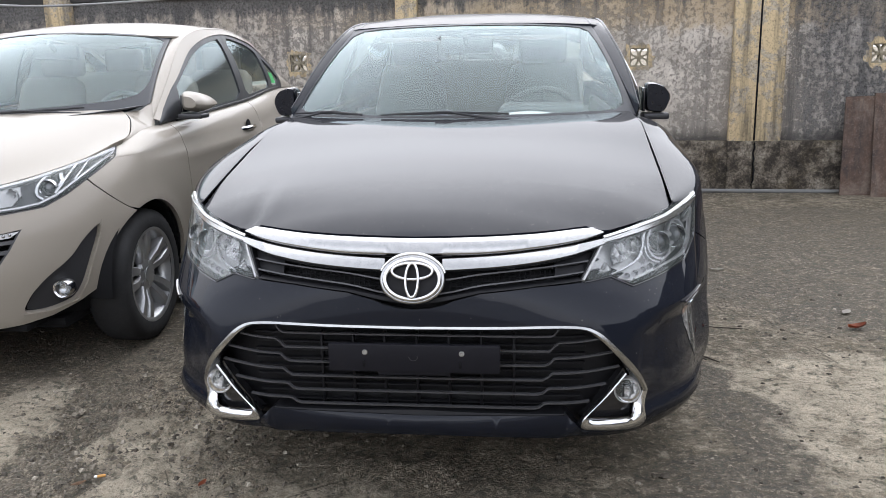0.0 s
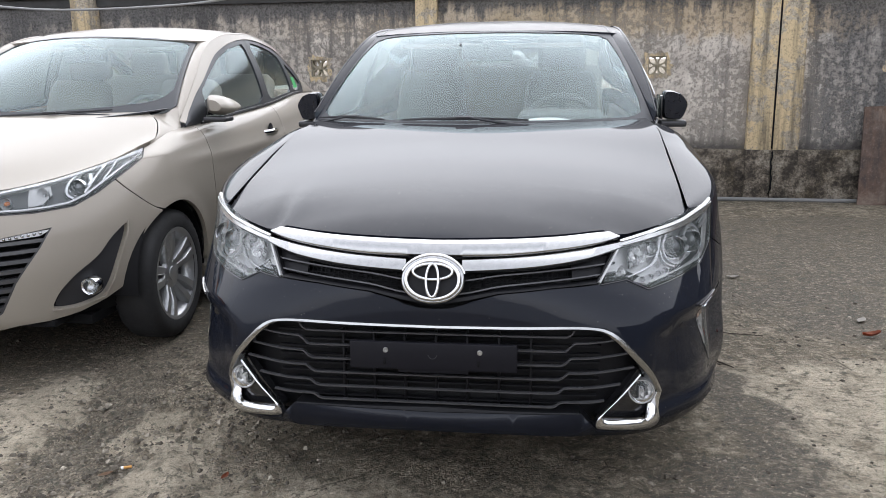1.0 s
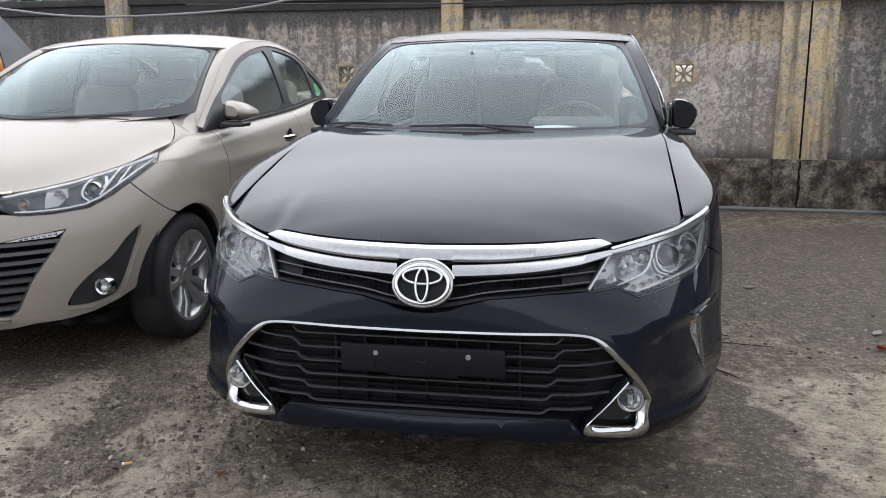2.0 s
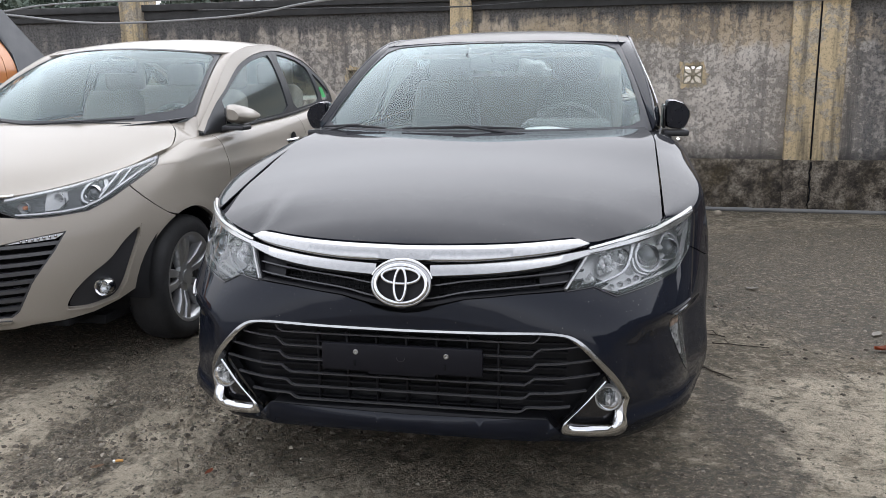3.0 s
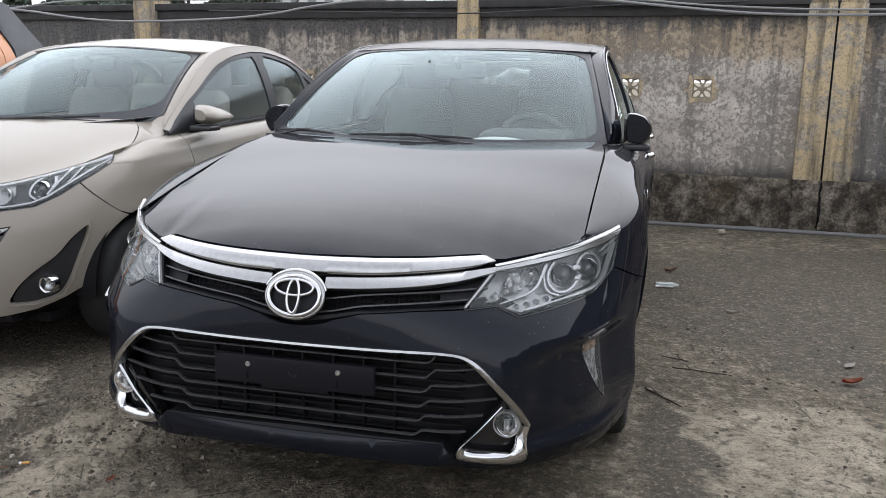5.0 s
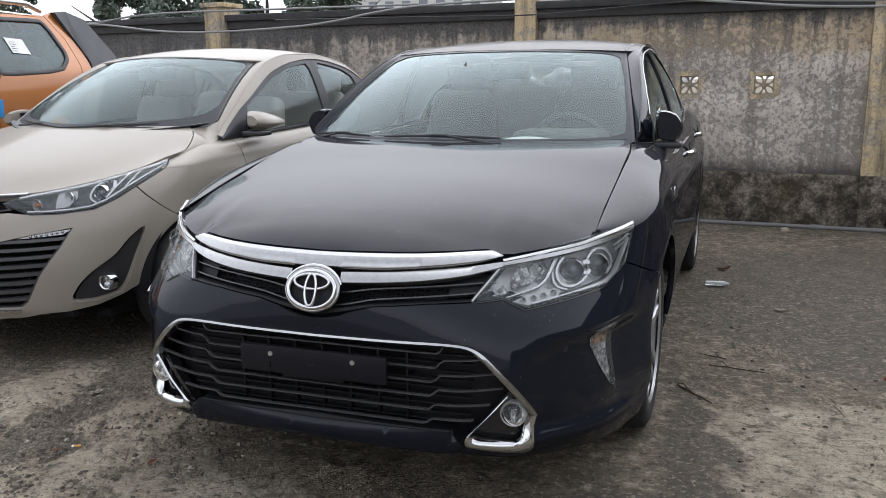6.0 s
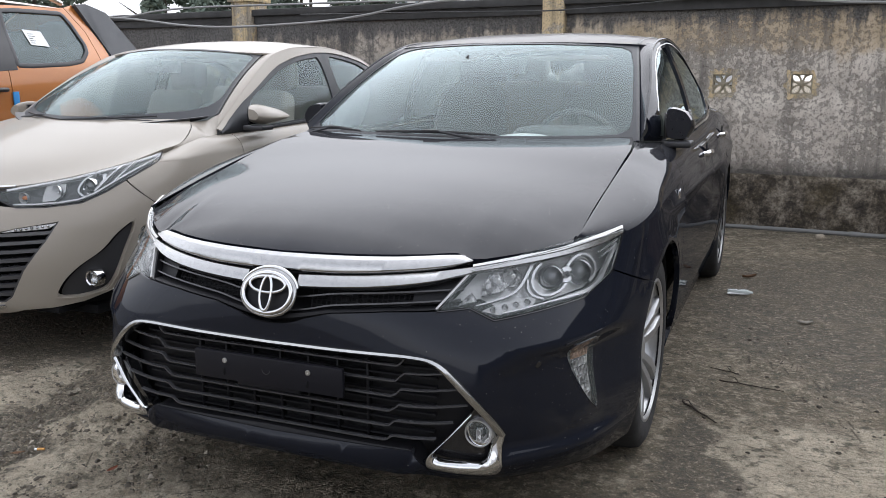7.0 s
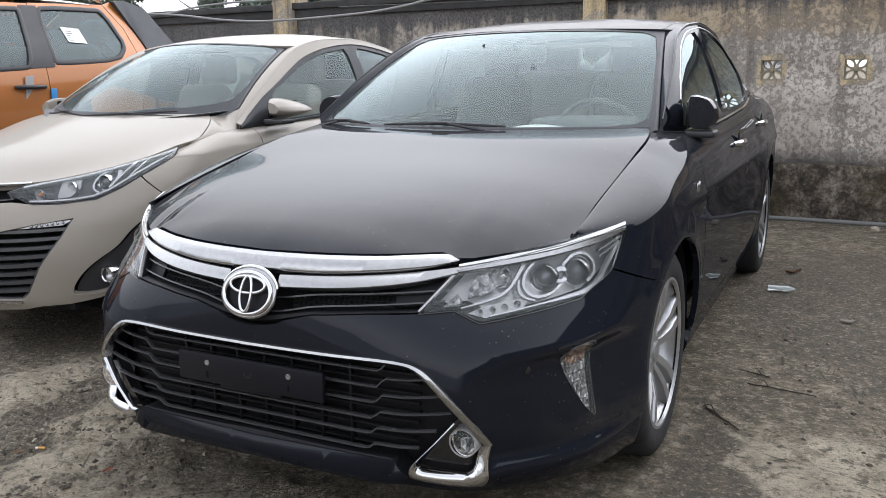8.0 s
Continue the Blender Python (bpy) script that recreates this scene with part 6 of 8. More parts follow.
def build_sedan():
    B = SEDAN
    car = thing("saloon_car", "black pearl saloon car with chrome bars, parked on stained concrete", "car")
    sedan_front(car)
    car_bonnet(B, car, BLACK_PAINT, 0.72, 0.44, "dusty black bonnet with dried water spots", 1.37, back=-0.014)
    for s in (1, -1):
        mir = s < 0
        # wing: from the lamp's tip back to the door
        sedan_wing(B, car, mir)
        car_flank(B, car, BLACK_PAINT, "front_door", 1.44, 2.56, 0.3, mirror=mir)
        car_flank(B, car, BLACK_PAINT, "rear_door", 2.56, 3.52, 0.3, mirror=mir)
        car_flank(B, car, BLACK_PAINT, "rear_wing", 3.52, 4.845, 0.26, mirror=mir)
        Skin().add(B.wrap, [(B.a_of(1.36, 0.2), 0.19), (B.a_of(3.39, 0.2), 0.19), (B.a_of(3.39, 0.2), 0.296), (B.a_of(1.36, 0.2), 0.296)], step=0.08, depth=0.03, mirror=mir).part("sill", BLACK_PAINT, car)
        for h in B.hubs:
            arch_liner(B, car, s, h)
        for h, dz in ((0.985, 0.0), (3.76, -0.018)):
            at = Matrix.Translation((s * 0.769, h, 0.334 + dz)) @ (Matrix() if s > 0 else Matrix.Rotation(math.pi, 4, "Z")) @ Matrix.Rotation(0.35 + h, 4, "X")
            wheel("wheel", car, at, 0.334, 0.215, 0.236, 5, (RUBBER, ALLOY, ALLOY_DARK), label="silver alloy wheel on a black tyre")
        folded_mirror(car, s, (0.79, 0.9), (1.6, 1.83), (0.99, 1.125), MIRROR_CAP, TRIM)
        bm = bmesh.new()
        for k in range(3):
            q = B.wrap(B.a_of(1.285 + 0.017 * k, 0.822), 0.822)
            block(bm, (0.006, 0.009, 0.036 - 0.006 * (k == 1)), (s * (q.x + 0.002), q.y, 0.824), 0.002, segments=1, turn=None)
        part("wing_badge", bm, CHROME, car, "small chrome badge of plain bars")
        bm = bmesh.new()
        q = B.wrap(0.765, 0.512)
        lathe(bm, [(0.011, 0.006), (0.011, -0.001), (0.008, -0.002), (0.0005, -0.002)], 18, "y", (s * q.x, q.y, q.z))
        part("parking_sensor", bm, GLOSS_BLACK, car)
        door_handle(car, B, 2.36, 0.89, s, CHROME)
        door_handle(car, B, 3.32, 0.92, s, CHROME)
    windows = [[(1.64, 0.06), (2.46, 0.06), (2.46, 0.92), (2.15, 0.91), (1.92, 0.86), (1.75, 0.78), (1.65, 0.6)], [(2.55, 0.06), (3.35, 0.06), (3.5, 0.55), (3.3, 0.85), (3.1, 0.92), (2.55, 0.93)]]
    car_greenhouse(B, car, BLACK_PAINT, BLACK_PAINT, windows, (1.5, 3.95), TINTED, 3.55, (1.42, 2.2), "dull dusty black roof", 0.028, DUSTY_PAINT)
    car_cabin(B, car, 0.36, 2.25, 0.56, 3.15, front_mat=SEAT_DARK)
    bm = bmesh.new()
    for i in range(14):
        a0, a1 = mix(0.35, math.pi - 0.35, i / 14), mix(0.35, math.pi - 0.35, (i + 1) / 14)
        bm.faces.new([bm.verts.new(v) for v in ((0.06 * math.cos(a0), 0, 0.014 * math.sin(a0)), (0.145 * math.cos(a0), 0.03, 0.036 * math.sin(a0)), (0.145 * math.cos(a1), 0.03, 0.036 * math.sin(a1)), (0.06 * math.cos(a1), 0, 0.014 * math.sin(a1)))])
    q = B.shield(0.5, 0.06)
    bmesh.ops.translate(bm, vec=(q.x - 0.06, q.y + 0.05, q.z - 0.045), verts=bm.verts)
    part("paper_card", bm, WHITE, car, "white card propped on the dashboard")
    for x in (-0.36, 0.0, 0.33):
        bm = bmesh.new()
        bmesh.ops.create_icosphere(bm, subdivisions=4, radius=1.0)
        for v in bm.verts:
            k = 1 + 0.16 * noise.noise(v.co * 2.2 + Vector((x * 9, 0, 0))) + 0.06 * noise.noise(v.co * 6.0)
            v.co = Vector((x + v.co.x * 0.17 * k, 3.56 + v.co.y * 0.1 * k, 1.2 + v.co.z * 0.115 * k))
        part("seat_wrapping", bm, FILM, car, "crumpled clear wrapping over a rear head rest")
    bm = bmesh.new()
    q = B.shield(-0.19, 0.77)
    bmesh.ops.create_icosphere(bm, subdivisions=2, radius=1.0)
    for v in bm.verts:
        k = 1 + 0.4 * noise.noise(v.co * 2.0)
        v.co = Vector((q.x + v.co.x * 0.007 * k, q.y + v.co.y * 0.004 - 0.003, q.z + v.co.z * 0.006 * k + 0.004 + 0.004 * v.co.x))
    part("dead_leaf_scrap", bm, TRIM, car, "dark scrap stuck to the windscreen")
    wiper(car, B, 0.31, -0.41, 0.02)
    wiper(car, B, -0.97, -0.52, 0.02)
    narrow_to_view(car)
    return car


def narrow_to_view(car):
    """Narrows the cabin's far flank behind the bonnet, shaped to fit the camera's view."""
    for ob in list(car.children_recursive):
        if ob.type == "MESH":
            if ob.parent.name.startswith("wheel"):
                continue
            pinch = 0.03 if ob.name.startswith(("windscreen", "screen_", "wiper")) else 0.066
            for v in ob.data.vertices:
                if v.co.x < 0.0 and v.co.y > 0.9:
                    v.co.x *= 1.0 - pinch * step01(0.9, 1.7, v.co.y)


def sedan_wing(B, car, mir):
    y0 = 0.43
    skin = Skin()
    tipa, tipz = 0.972, 0.806
    top_ys = [mix(0.60, 1.437, i / 14) for i in range(15)]
    arch = [(B.a_of(y, z), z) for y, z in [(0.985 - 0.372 * math.cos(t), 0.335 + 0.372 * math.sin(t)) for t in [mix(math.asin(0.293 / 0.372), math.pi - math.asin(-0.02 / 0.372), i / 22) for i in range(23)]]]
    low = [(1.05, 0.669), (B.a_of(0.745, 0.629), 0.629)] + arch + [(B.a_of(1.437, 0.3), 0.3)]
    out = [(0.94, 0.706)] + low + [(B.a_of(y, B.shoulder(y)), B.shoulder(y)) for y in reversed(top_ys)] + [(0.972, 0.79)]
    skin.add(B.wrap, out, step=0.04, depth=0.02, mirror=mir)
    ys = [mix(0.44, 1.437, i / 20) for i in range(21)]
    skin.add(lambda y, v: B.flank(y, v * 4), [(y, 0.0) for y in ys] + [(y, 0.25) for y in reversed(ys)], step=0.03, depth=0.004, mirror=mir, flip=True)
    return skin.part("front_wing", BLACK_PAINT, car)


saloon = build_sedan()


# ---- the champagne compact saloon ----
C_LAMP = [(0.965, 0.889), (0.88, 0.872), (0.79, 0.85), (0.57, 0.795), (0.38, 0.762), (0.283, 0.728), (0.425, 0.684), (0.545, 0.684), (0.69, 0.697), (0.78, 0.738), (0.848, 0.781), (0.975, 0.852)]
C_POCKET = [(0.943, 0.609), (0.865, 0.553), (0.815, 0.485), (0.715, 0.42), (0.655, 0.36), (0.622, 0.288), (0.73, 0.282), (0.84, 0.305), (0.878, 0.37), (0.94, 0.56)]
C_GRILLE = [(0.0, 0.56), (0.327, 0.572), (0.465, 0.6), (0.62, 0.621), (0.583, 0.545), (0.50, 0.415), (0.448, 0.299), (0.42, 0.277), (0.0, 0.27)]
C_SLOT = [(0.0, 0.745), (0.2, 0.748), (0.34, 0.757), (0.285, 0.728), (0.33, 0.70), (0.2, 0.688), (0.0, 0.682)]


def build_compact():
    B = COMPACT
    W = B.wrap
    car = thing("compact_car", "champagne metallic compact saloon with black grille, parked beside", "car", COMPACT_AT)
    arch = arch_line(B, 0.83, B.arch, 0.37, 0.62)
    right = [(0.0, 0.215), (0.42, 0.225), (0.5, 0.238), (0.62, 0.241), (0.74, 0.258), (0.85, 0.292), (0.93, 0.33)] + arch + [(1.1, 0.638), (0.85, 0.778)] + \
        [(0.848, 0.778), (0.78, 0.735), (0.69, 0.694), (0.545, 0.681), (0.425, 0.681), (0.33, 0.69), (0.2, 0.683), (0.0, 0.678)]
    pocket = rounded(C_POCKET, 0.2, 2)
    Skin().add(W, both(right), holes=[both(C_GRILLE), pocket, [(-a, z) for a, z in reversed(pocket)]], step=0.032, depth=0.03).part("front_bumper", GOLD_PAINT, car)
    bm = bmesh.new()
    rows = []
    for z in [0.22 + 0.045 * i for i in range(13)]:
        rows.append([bm.verts.new(Vector((W(a, z).x * 0.95, W(a, z).y + 0.09, z))) for a in [mix(-0.95, 0.95, i / 40) for i in range(41)]])
    for r0, r1 in zip(rows, rows[1:]):
        for i in range(40):
            bm.faces.new((r0[i], r0[i + 1], r1[i + 1], r1[i]))
    part("nose_backing", bm, DARK, car)
    bm = bmesh.new()
    block(bm, (1.3, 3.6, 0.05), (0, 2.2, 0.2), 0.02)
    block(bm, (1.15, 0.5, 0.03), (0, 0.5, 0.225), 0.01)
    part("underbody", bm, DARK, car)
    grille = part("grille", Skin_to_frame(W, both(C_GRILLE), 0.05), TRIM, car, "black trapezoid grille with horizontal slats")
    edge_a = curve([(0.27, 0.41), (0.299, 0.445), (0.415, 0.495), (0.545, 0.578), (0.62, 0.62)])
    for k in range(8):
        z = 0.30 + 0.037 * k
        bm = bmesh.new()
        ribbon(bm, lambda a, q: W(a, q) + Vector((0, 0.03, 0)), [(mix(-1, 1, i / 40) * edge_a(z), z + 0.014 * (abs(mix(-1, 1, i / 40)) ** 2)) for i in range(41)], 0.02, 0.014, sink=0.03)
        part("slat", bm, SLAT, grille)
    bm = bmesh.new()
    ribbon(bm, W, [(mix(-0.42, 0.42, i / 20), 0.262) for i in range(21)], 0.014, 0.012)
    part("lower_strip", bm, CHROME, grille)
    # slot between the lamps, with its bright strip
    part("upper_slot", Skin_to_frame(W, both(C_SLOT), 0.05), TRIM, car)
    bm = bmesh.new()
    ribbon(bm, W, [(mix(-0.36, 0.36, i / 24), 0.752 + 0.01 * abs(mix(-1, 1, i / 24)) ** 2) for i in range(25)], 0.014, 0.008)
    part("chrome_strip", bm, CHROME, car)
    for s in (1, -1):
        mir = s < 0
        lens = Skin().add(W, rounded(C_LAMP, 0.08, 1), step=0.024, depth=0.006, lift=0.004, mirror=mir).part("headlight", LENS, car, "swept clear headlight with chrome inner trim")
        inner = [(0.32, 0.728), (0.43, 0.695), (0.545, 0.695), (0.68, 0.708), (0.77, 0.748), (0.84, 0.79), (0.955, 0.855), (0.94, 0.88), (0.79, 0.84), (0.57, 0.786), (0.39, 0.755)]
        Skin().add(lambda a, z: W(a, z) + Vector((-0.02 * step01(0.5, 0.9, a), 0.05, 0)), inner, step=0.03, depth=0.0, mirror=mir).part("lamp_housing", LAMP_DARK, lens)
        SM = lambda a_, z_: mirrored(W(a_, z_), s)
        S2 = lambda a, z: W(a, z) + Vector((0, 0.012, 0))
        S3 = lambda a, z: W(a, z) + Vector((0, 0.03, 0))
        lamp_eye(lens, SM, 0.672, 0.757, 0.034, 0.022)
        bm = bmesh.new()
        ribbon(bm, S3, dense(rounded([(0.665, 0.715), (0.632, 0.73), (0.622, 0.765), (0.64, 0.795), (0.668, 0.803)], 0.25, 2, False), 0.008, False), 0.012, 0.01, mirror=mir)
        ribbon(bm, S3, dense([(0.70, 0.80), (0.722, 0.775), (0.712, 0.735)], 0.008, False), 0.02, 0.008, mirror=mir)
        part("projector_shroud", bm, SATIN, lens)
        Skin().add(S3, [(0.475, 0.766), (0.555, 0.766), (0.575, 0.737), (0.552, 0.702), (0.502, 0.697), (0.49, 0.72)], step=0.018, depth=0.014, lift=0.004, mirror=mir).part("reflector_panel", FACET, lens)
        lamp_cup(lens, "reflector_bowl", SM(0.548, 0.735) + Vector((0, 0.014, 0)), 0.026, 0.03, BOWL, 1.35)
        bowl = lamp_cup(lens, "reflector_bowl", SM(0.418, 0.716) + Vector((0, 0.016, 0)), 0.026, 0.026, FACET, 0.95)
        bm = bmesh.new()
        lathe(bm, [(0.009, 0.012), (0.008, -0.002), (0.0005, -0.006)], 14, "y", SM(0.418, 0.716) + Vector((0, 0.02, 0)))
        part("bulb", bm, AMBER, bowl)
        bm = bmesh.new()
        ribbon(bm, S2, dense([(0.33, 0.744), (0.57, 0.786), (0.79, 0.841), (0.95, 0.879)], 0.02, False), lambda t: 0.013 + 0.004 * t, 0.006, mirror=mir, flat=0.42)
        ribbon(bm, S2, dense([(0.40, 0.690), (0.49, 0.690), (0.585, 0.695), (0.66, 0.705), (0.72, 0.728), (0.79, 0.775), (0.86, 0.82), (0.95, 0.868)], 0.02, False), 0.009, 0.006, mirror=mir, flat=0.42)
        ribbon(bm, S2, dense([(0.715, 0.735), (0.735, 0.77), (0.752, 0.812), (0.76, 0.832)], 0.015, False), 0.011, 0.008, mirror=mir)
        ribbon(bm, S2, dense([(0.785, 0.777), (0.803, 0.81), (0.812, 0.844)], 0.015, False), 0.009, 0.008, mirror=mir)
        part("lamp_trim", bm, PALE_TRIM, lens)
        bm = bmesh.new()
        ribbon(bm, W, dense([(0.283, 0.726), (0.425, 0.681), (0.545, 0.681), (0.69, 0.694), (0.78, 0.735), (0.848, 0.778), (0.98, 0.852), (0.968, 0.892)], 0.02, False), 0.005, 0.002, mirror=mir)
        part("lamp_seal", bm, GLOSS_BLACK, lens)
        # running-light wedge in the grille's corner
        drl = Skin().add(lambda a, z: W(a, z) + Vector((0, 0.01, 0)), [(0.612, 0.614), (0.47, 0.6), (0.39, 0.58), (0.575, 0.592)], step=0.02, depth=0.02, mirror=mir).part("running_light", LAMP_GREY, car, "slim running light")
        for k in range(7):
            a = 0.45 + 0.021 * k
            z = 0.59 + 0.0022 * k
            bm = bmesh.new()
            q = SM(a, z)
            block(bm, (0.011, 0.008, 0.011), (q.x, q.y + 0.006, q.z), 0.002, segments=1)
            part("diode", bm, REFLECTOR, drl)
        # fog pocket
        pk = Skin().add(lambda a, z: W(a, z) + Vector((-0.01, 0.03, 0)), pocket, step=0.03, depth=0.0, mirror=mir).part("fog_pocket", TRIM, car, "black fog lamp pocket")
        p = SM(0.778, 0.362)
        bm = bmesh.new()
        lathe(bm, [(0.04, 0.03), (0.04, -0.005), (0.036, -0.012), (0.033, -0.006)], 28, "y", p)
        fog = part("fog_lamp", bm, CHROME, car)
        bm = bmesh.new()
        lathe(bm, [(0.034, -0.004), (0.028, 0.012), (0.014, 0.02), (0.0005, 0.022)], 24, "y", p)
        part("bulb_bowl", bm, REFLECTOR, fog)
        bm = bmesh.new()
        lathe(bm, [(0.034, -0.006), (0.024, -0.014), (0.0005, -0.018)], 24, "y", p)
        part("lens", bm, LENS, fog)
        bm = bmesh.new()
        ribbon(bm, W, dense([(0.948, 0.612), (0.945, 0.56), (0.884, 0.37), (0.846, 0.302), (0.73, 0.278), (0.63, 0.283)], 0.02, False), 0.006, 0.004, mirror=mir)
        part("pocket_edge", bm, GOLD_PAINT, pk)
        # wing
        top_ys = [mix(0.71, 1.297, i / 10) for i in range(11)]
        al = [(B.a_of(0.83 + B.arch * c, B.hub_z + B.arch * q), B.hub_z + B.arch * q) for c, q in [(-math.cos(t), math.sin(t)) for t in [mix(math.asin(0.32 / B.arch), math.pi + 0.05, i / 22) for i in range(23)]]]
        out = [(0.856, 0.781), (1.1, 0.642)] + al + [(B.a_of(1.297, 0.28), 0.28)] + [(B.a_of(y, B.shoulder(y)), B.shoulder(y)) for y in reversed(top_ys)] + [(0.985, 0.855)]
        sk = Skin().add(W, out, step=0.04, depth=0.02, mirror=mir)
        ys = [mix(0.70, 1.297, i / 12) for i in range(13)]
        sk.add(lambda y, v: B.flank(y, v * 4), [(y, 0.0) for y in ys] + [(y, 0.25) for y in reversed(ys)], step=0.03, depth=0.012, mirror=mir, flip=True)
        # shoulder corner between bonnet, screen and window
        inner = [B.top(0.7465, 0.86), B.top(0.745, 0.92), B.top(0.738, 0.955), B.top(0.718, 1.01), B.top(0.69, 1.068), B.top(0.655, 1.115), B.top(0.622, 1.148), B.shield(0.955, -0.05), B.shield(0.985, -0.02), B.shield(1.012, 0.02)]
        outer = [B.edge(y) for y in (0.86, 0.92, 0.96, 1.02, 1.075, 1.11, 1.135, 1.17, 1.195)] + [rail(B, 1.222)]
        lines = [[curve([(k / 9, q[i]) for k, q in enumerate(row)]) for i in range(3)] for row in (inner, outer)]

        def corner(t, q, lines=lines):
            p, e = (Vector([f(t) for f in line]) for line in lines)
            return mix(p, e, q) + Vector((0.3, -0.25, 0.6)) * (0.008 * 4 * q * (1 - q) * step01(0.0, 0.5, t))
        sk.add(corner, [(0, 0), (1, 0), (1, 1), (0, 1)], step=0.05, depth=0.0, mirror=mir, flip=True)
        sk.part("front_wing", GOLD_PAINT, car)
        car_flank(B, car, GOLD_PAINT, "front_door", 1.3, 2.5, 0.29, mirror=mir)
        car_flank(B, car, GOLD_PAINT, "rear_door", 2.5, 3.25, 0.29, mirror=mir)
        car_flank(B, car, GOLD_PAINT, "rear_wing", 3.25, 4.415, 0.25, mirror=mir)
        Skin().add(W, [(B.a_of(1.19, 0.2), 0.18), (B.a_of(3.03, 0.2), 0.18), (B.a_of(3.03, 0.2), 0.286), (B.a_of(1.19, 0.2), 0.286)], step=0.08, depth=0.03, mirror=mir).part("sill", GOLD_PAINT, car)
        for h in B.hubs:
            arch_liner(B, car, s, h)
            at = Matrix.Translation((s * 0.755, h, 0.302 + ground_z(h + 0.62))) @ (Matrix() if s > 0 else Matrix.Rotation(math.pi, 4, "Z")) @ Matrix.Rotation(0.2, 4, "X")
            wheel("wheel", car, at, 0.302, 0.185, 0.211, 5, (RUBBER, ALLOY, ALLOY_DARK), label="silver alloy wheel on a black tyre")
        folded_mirror(car, s, (0.80, 0.925), (1.36, 1.69), (0.985, 1.1), GOLD_PAINT, TRIM, rounded([(-1, -0.8), (0.2, -1), (0.78, -0.75), (1.0, -0.3), (0.84, 0.2), (0.2, 0.8), (-0.6, 1), (-1, 0.95)], 0.16, 2), (0.5, 0.85, 0.97, 1.0, 0.97, 0.91, 0.83, 0.73, 0.6, 0.44, 0.22))
        door_handle(car, B, 2.26, 0.84, s, CHROME)
        door_handle(car, B, 3.1, 0.87, s, CHROME)
        Skin().add(B.side, [(3.42, 0.0), (3.74, 0.0), (3.7, 1.0), (3.42, 1.0)], step=0.06, depth=0.0, lift=0.004, mirror=mir).part("rear_pillar", GOLD_PAINT, car)
    car_bonnet(B, car, GOLD_PAINT, 0.72, 0.76, "clean champagne bonnet", 0.9, [(0.742, 0.925), (0.733, 0.955), (0.713, 1.01), (0.685, 1.068), (0.65, 1.115), (0.618, 1.148)], 0.84, -0.02)
    windows = [[(1.47, 0.06), (2.43, 0.06), (2.43, 0.87), (2.2, 0.835), (1.96, 0.785), (1.73, 0.745), (1.6, 0.74), (1.53, 0.75), (1.485, 0.3)], [(2.54, 0.07), (3.1, 0.07), (3.1, 0.77), (2.95, 0.86), (2.54, 0.885)], [(3.17, 0.08), (3.3, 0.1), (3.4, 0.35), (3.3, 0.62), (3.17, 0.74)]]
    car_greenhouse(B, car, GOLD_PAINT, FRIT, windows, (1.215, 3.72), SIDE_GLASS, 3.3, (1.22, 2.05), "champagne roof", frame_top=curve([(1.2, 0.6), (1.3, 0.8), (1.46, 0.85), (1.6, 0.815), (1.88, 0.84), (2.13, 0.875), (2.44, 0.92), (2.8, 0.93), (3.3, 0.9), (3.72, 0.8)]), sill=-0.05, clear=(0.9, 0.975, 0.965))
    bm = bmesh.new()
    slab(bm, [(3.2, 0.14), (3.29, 0.16), (3.27, 0.42), (3.19, 0.4)], 0.002, lambda y, v, c: B.side(y, v) + Vector((-0.002 + c, 0, 0)))
    part("window_sticker", bm, GREEN, car, "green sticker on the quarter window")
    car_cabin(B, car, 0.36, 2.0, 0.52, 2.8, dash_y=1.42)
    wiper(car, B, 0.66, -0.1, 0.03)
    wiper(car, B, -0.75, -0.1, 0.03)
    cowl(car, B, TRIM)
    return car


GREEN = plain("green_sticker", (0.05, 0.42, 0.12), 0.5)
compact = build_compact()


# ---- the orange pickup ----
PICKUP_AT = pose(-4.98, 0.43, 0.0)
PROF = curve([(0.42, 0.86), (0.6, 0.915), (0.9, 0.93), (1.1, 0.925), (1.3, 0.90), (1.4, 0.868), (1.55, 0.79), (1.75, 0.69), (1.82, 0.655)])


def pickup_side(y, z):
    swell = 0.0
    for h in (0.92, 4.14):
        swell += 0.03 * math.exp(-((math.hypot(y - h, z - 0.4) - 0.46) / 0.12) ** 2)
    return Vector((PROF(z) + swell * step01(1.35, 1.0, z) - 0.05 * step01(0.7, 0.0, y), y, z))


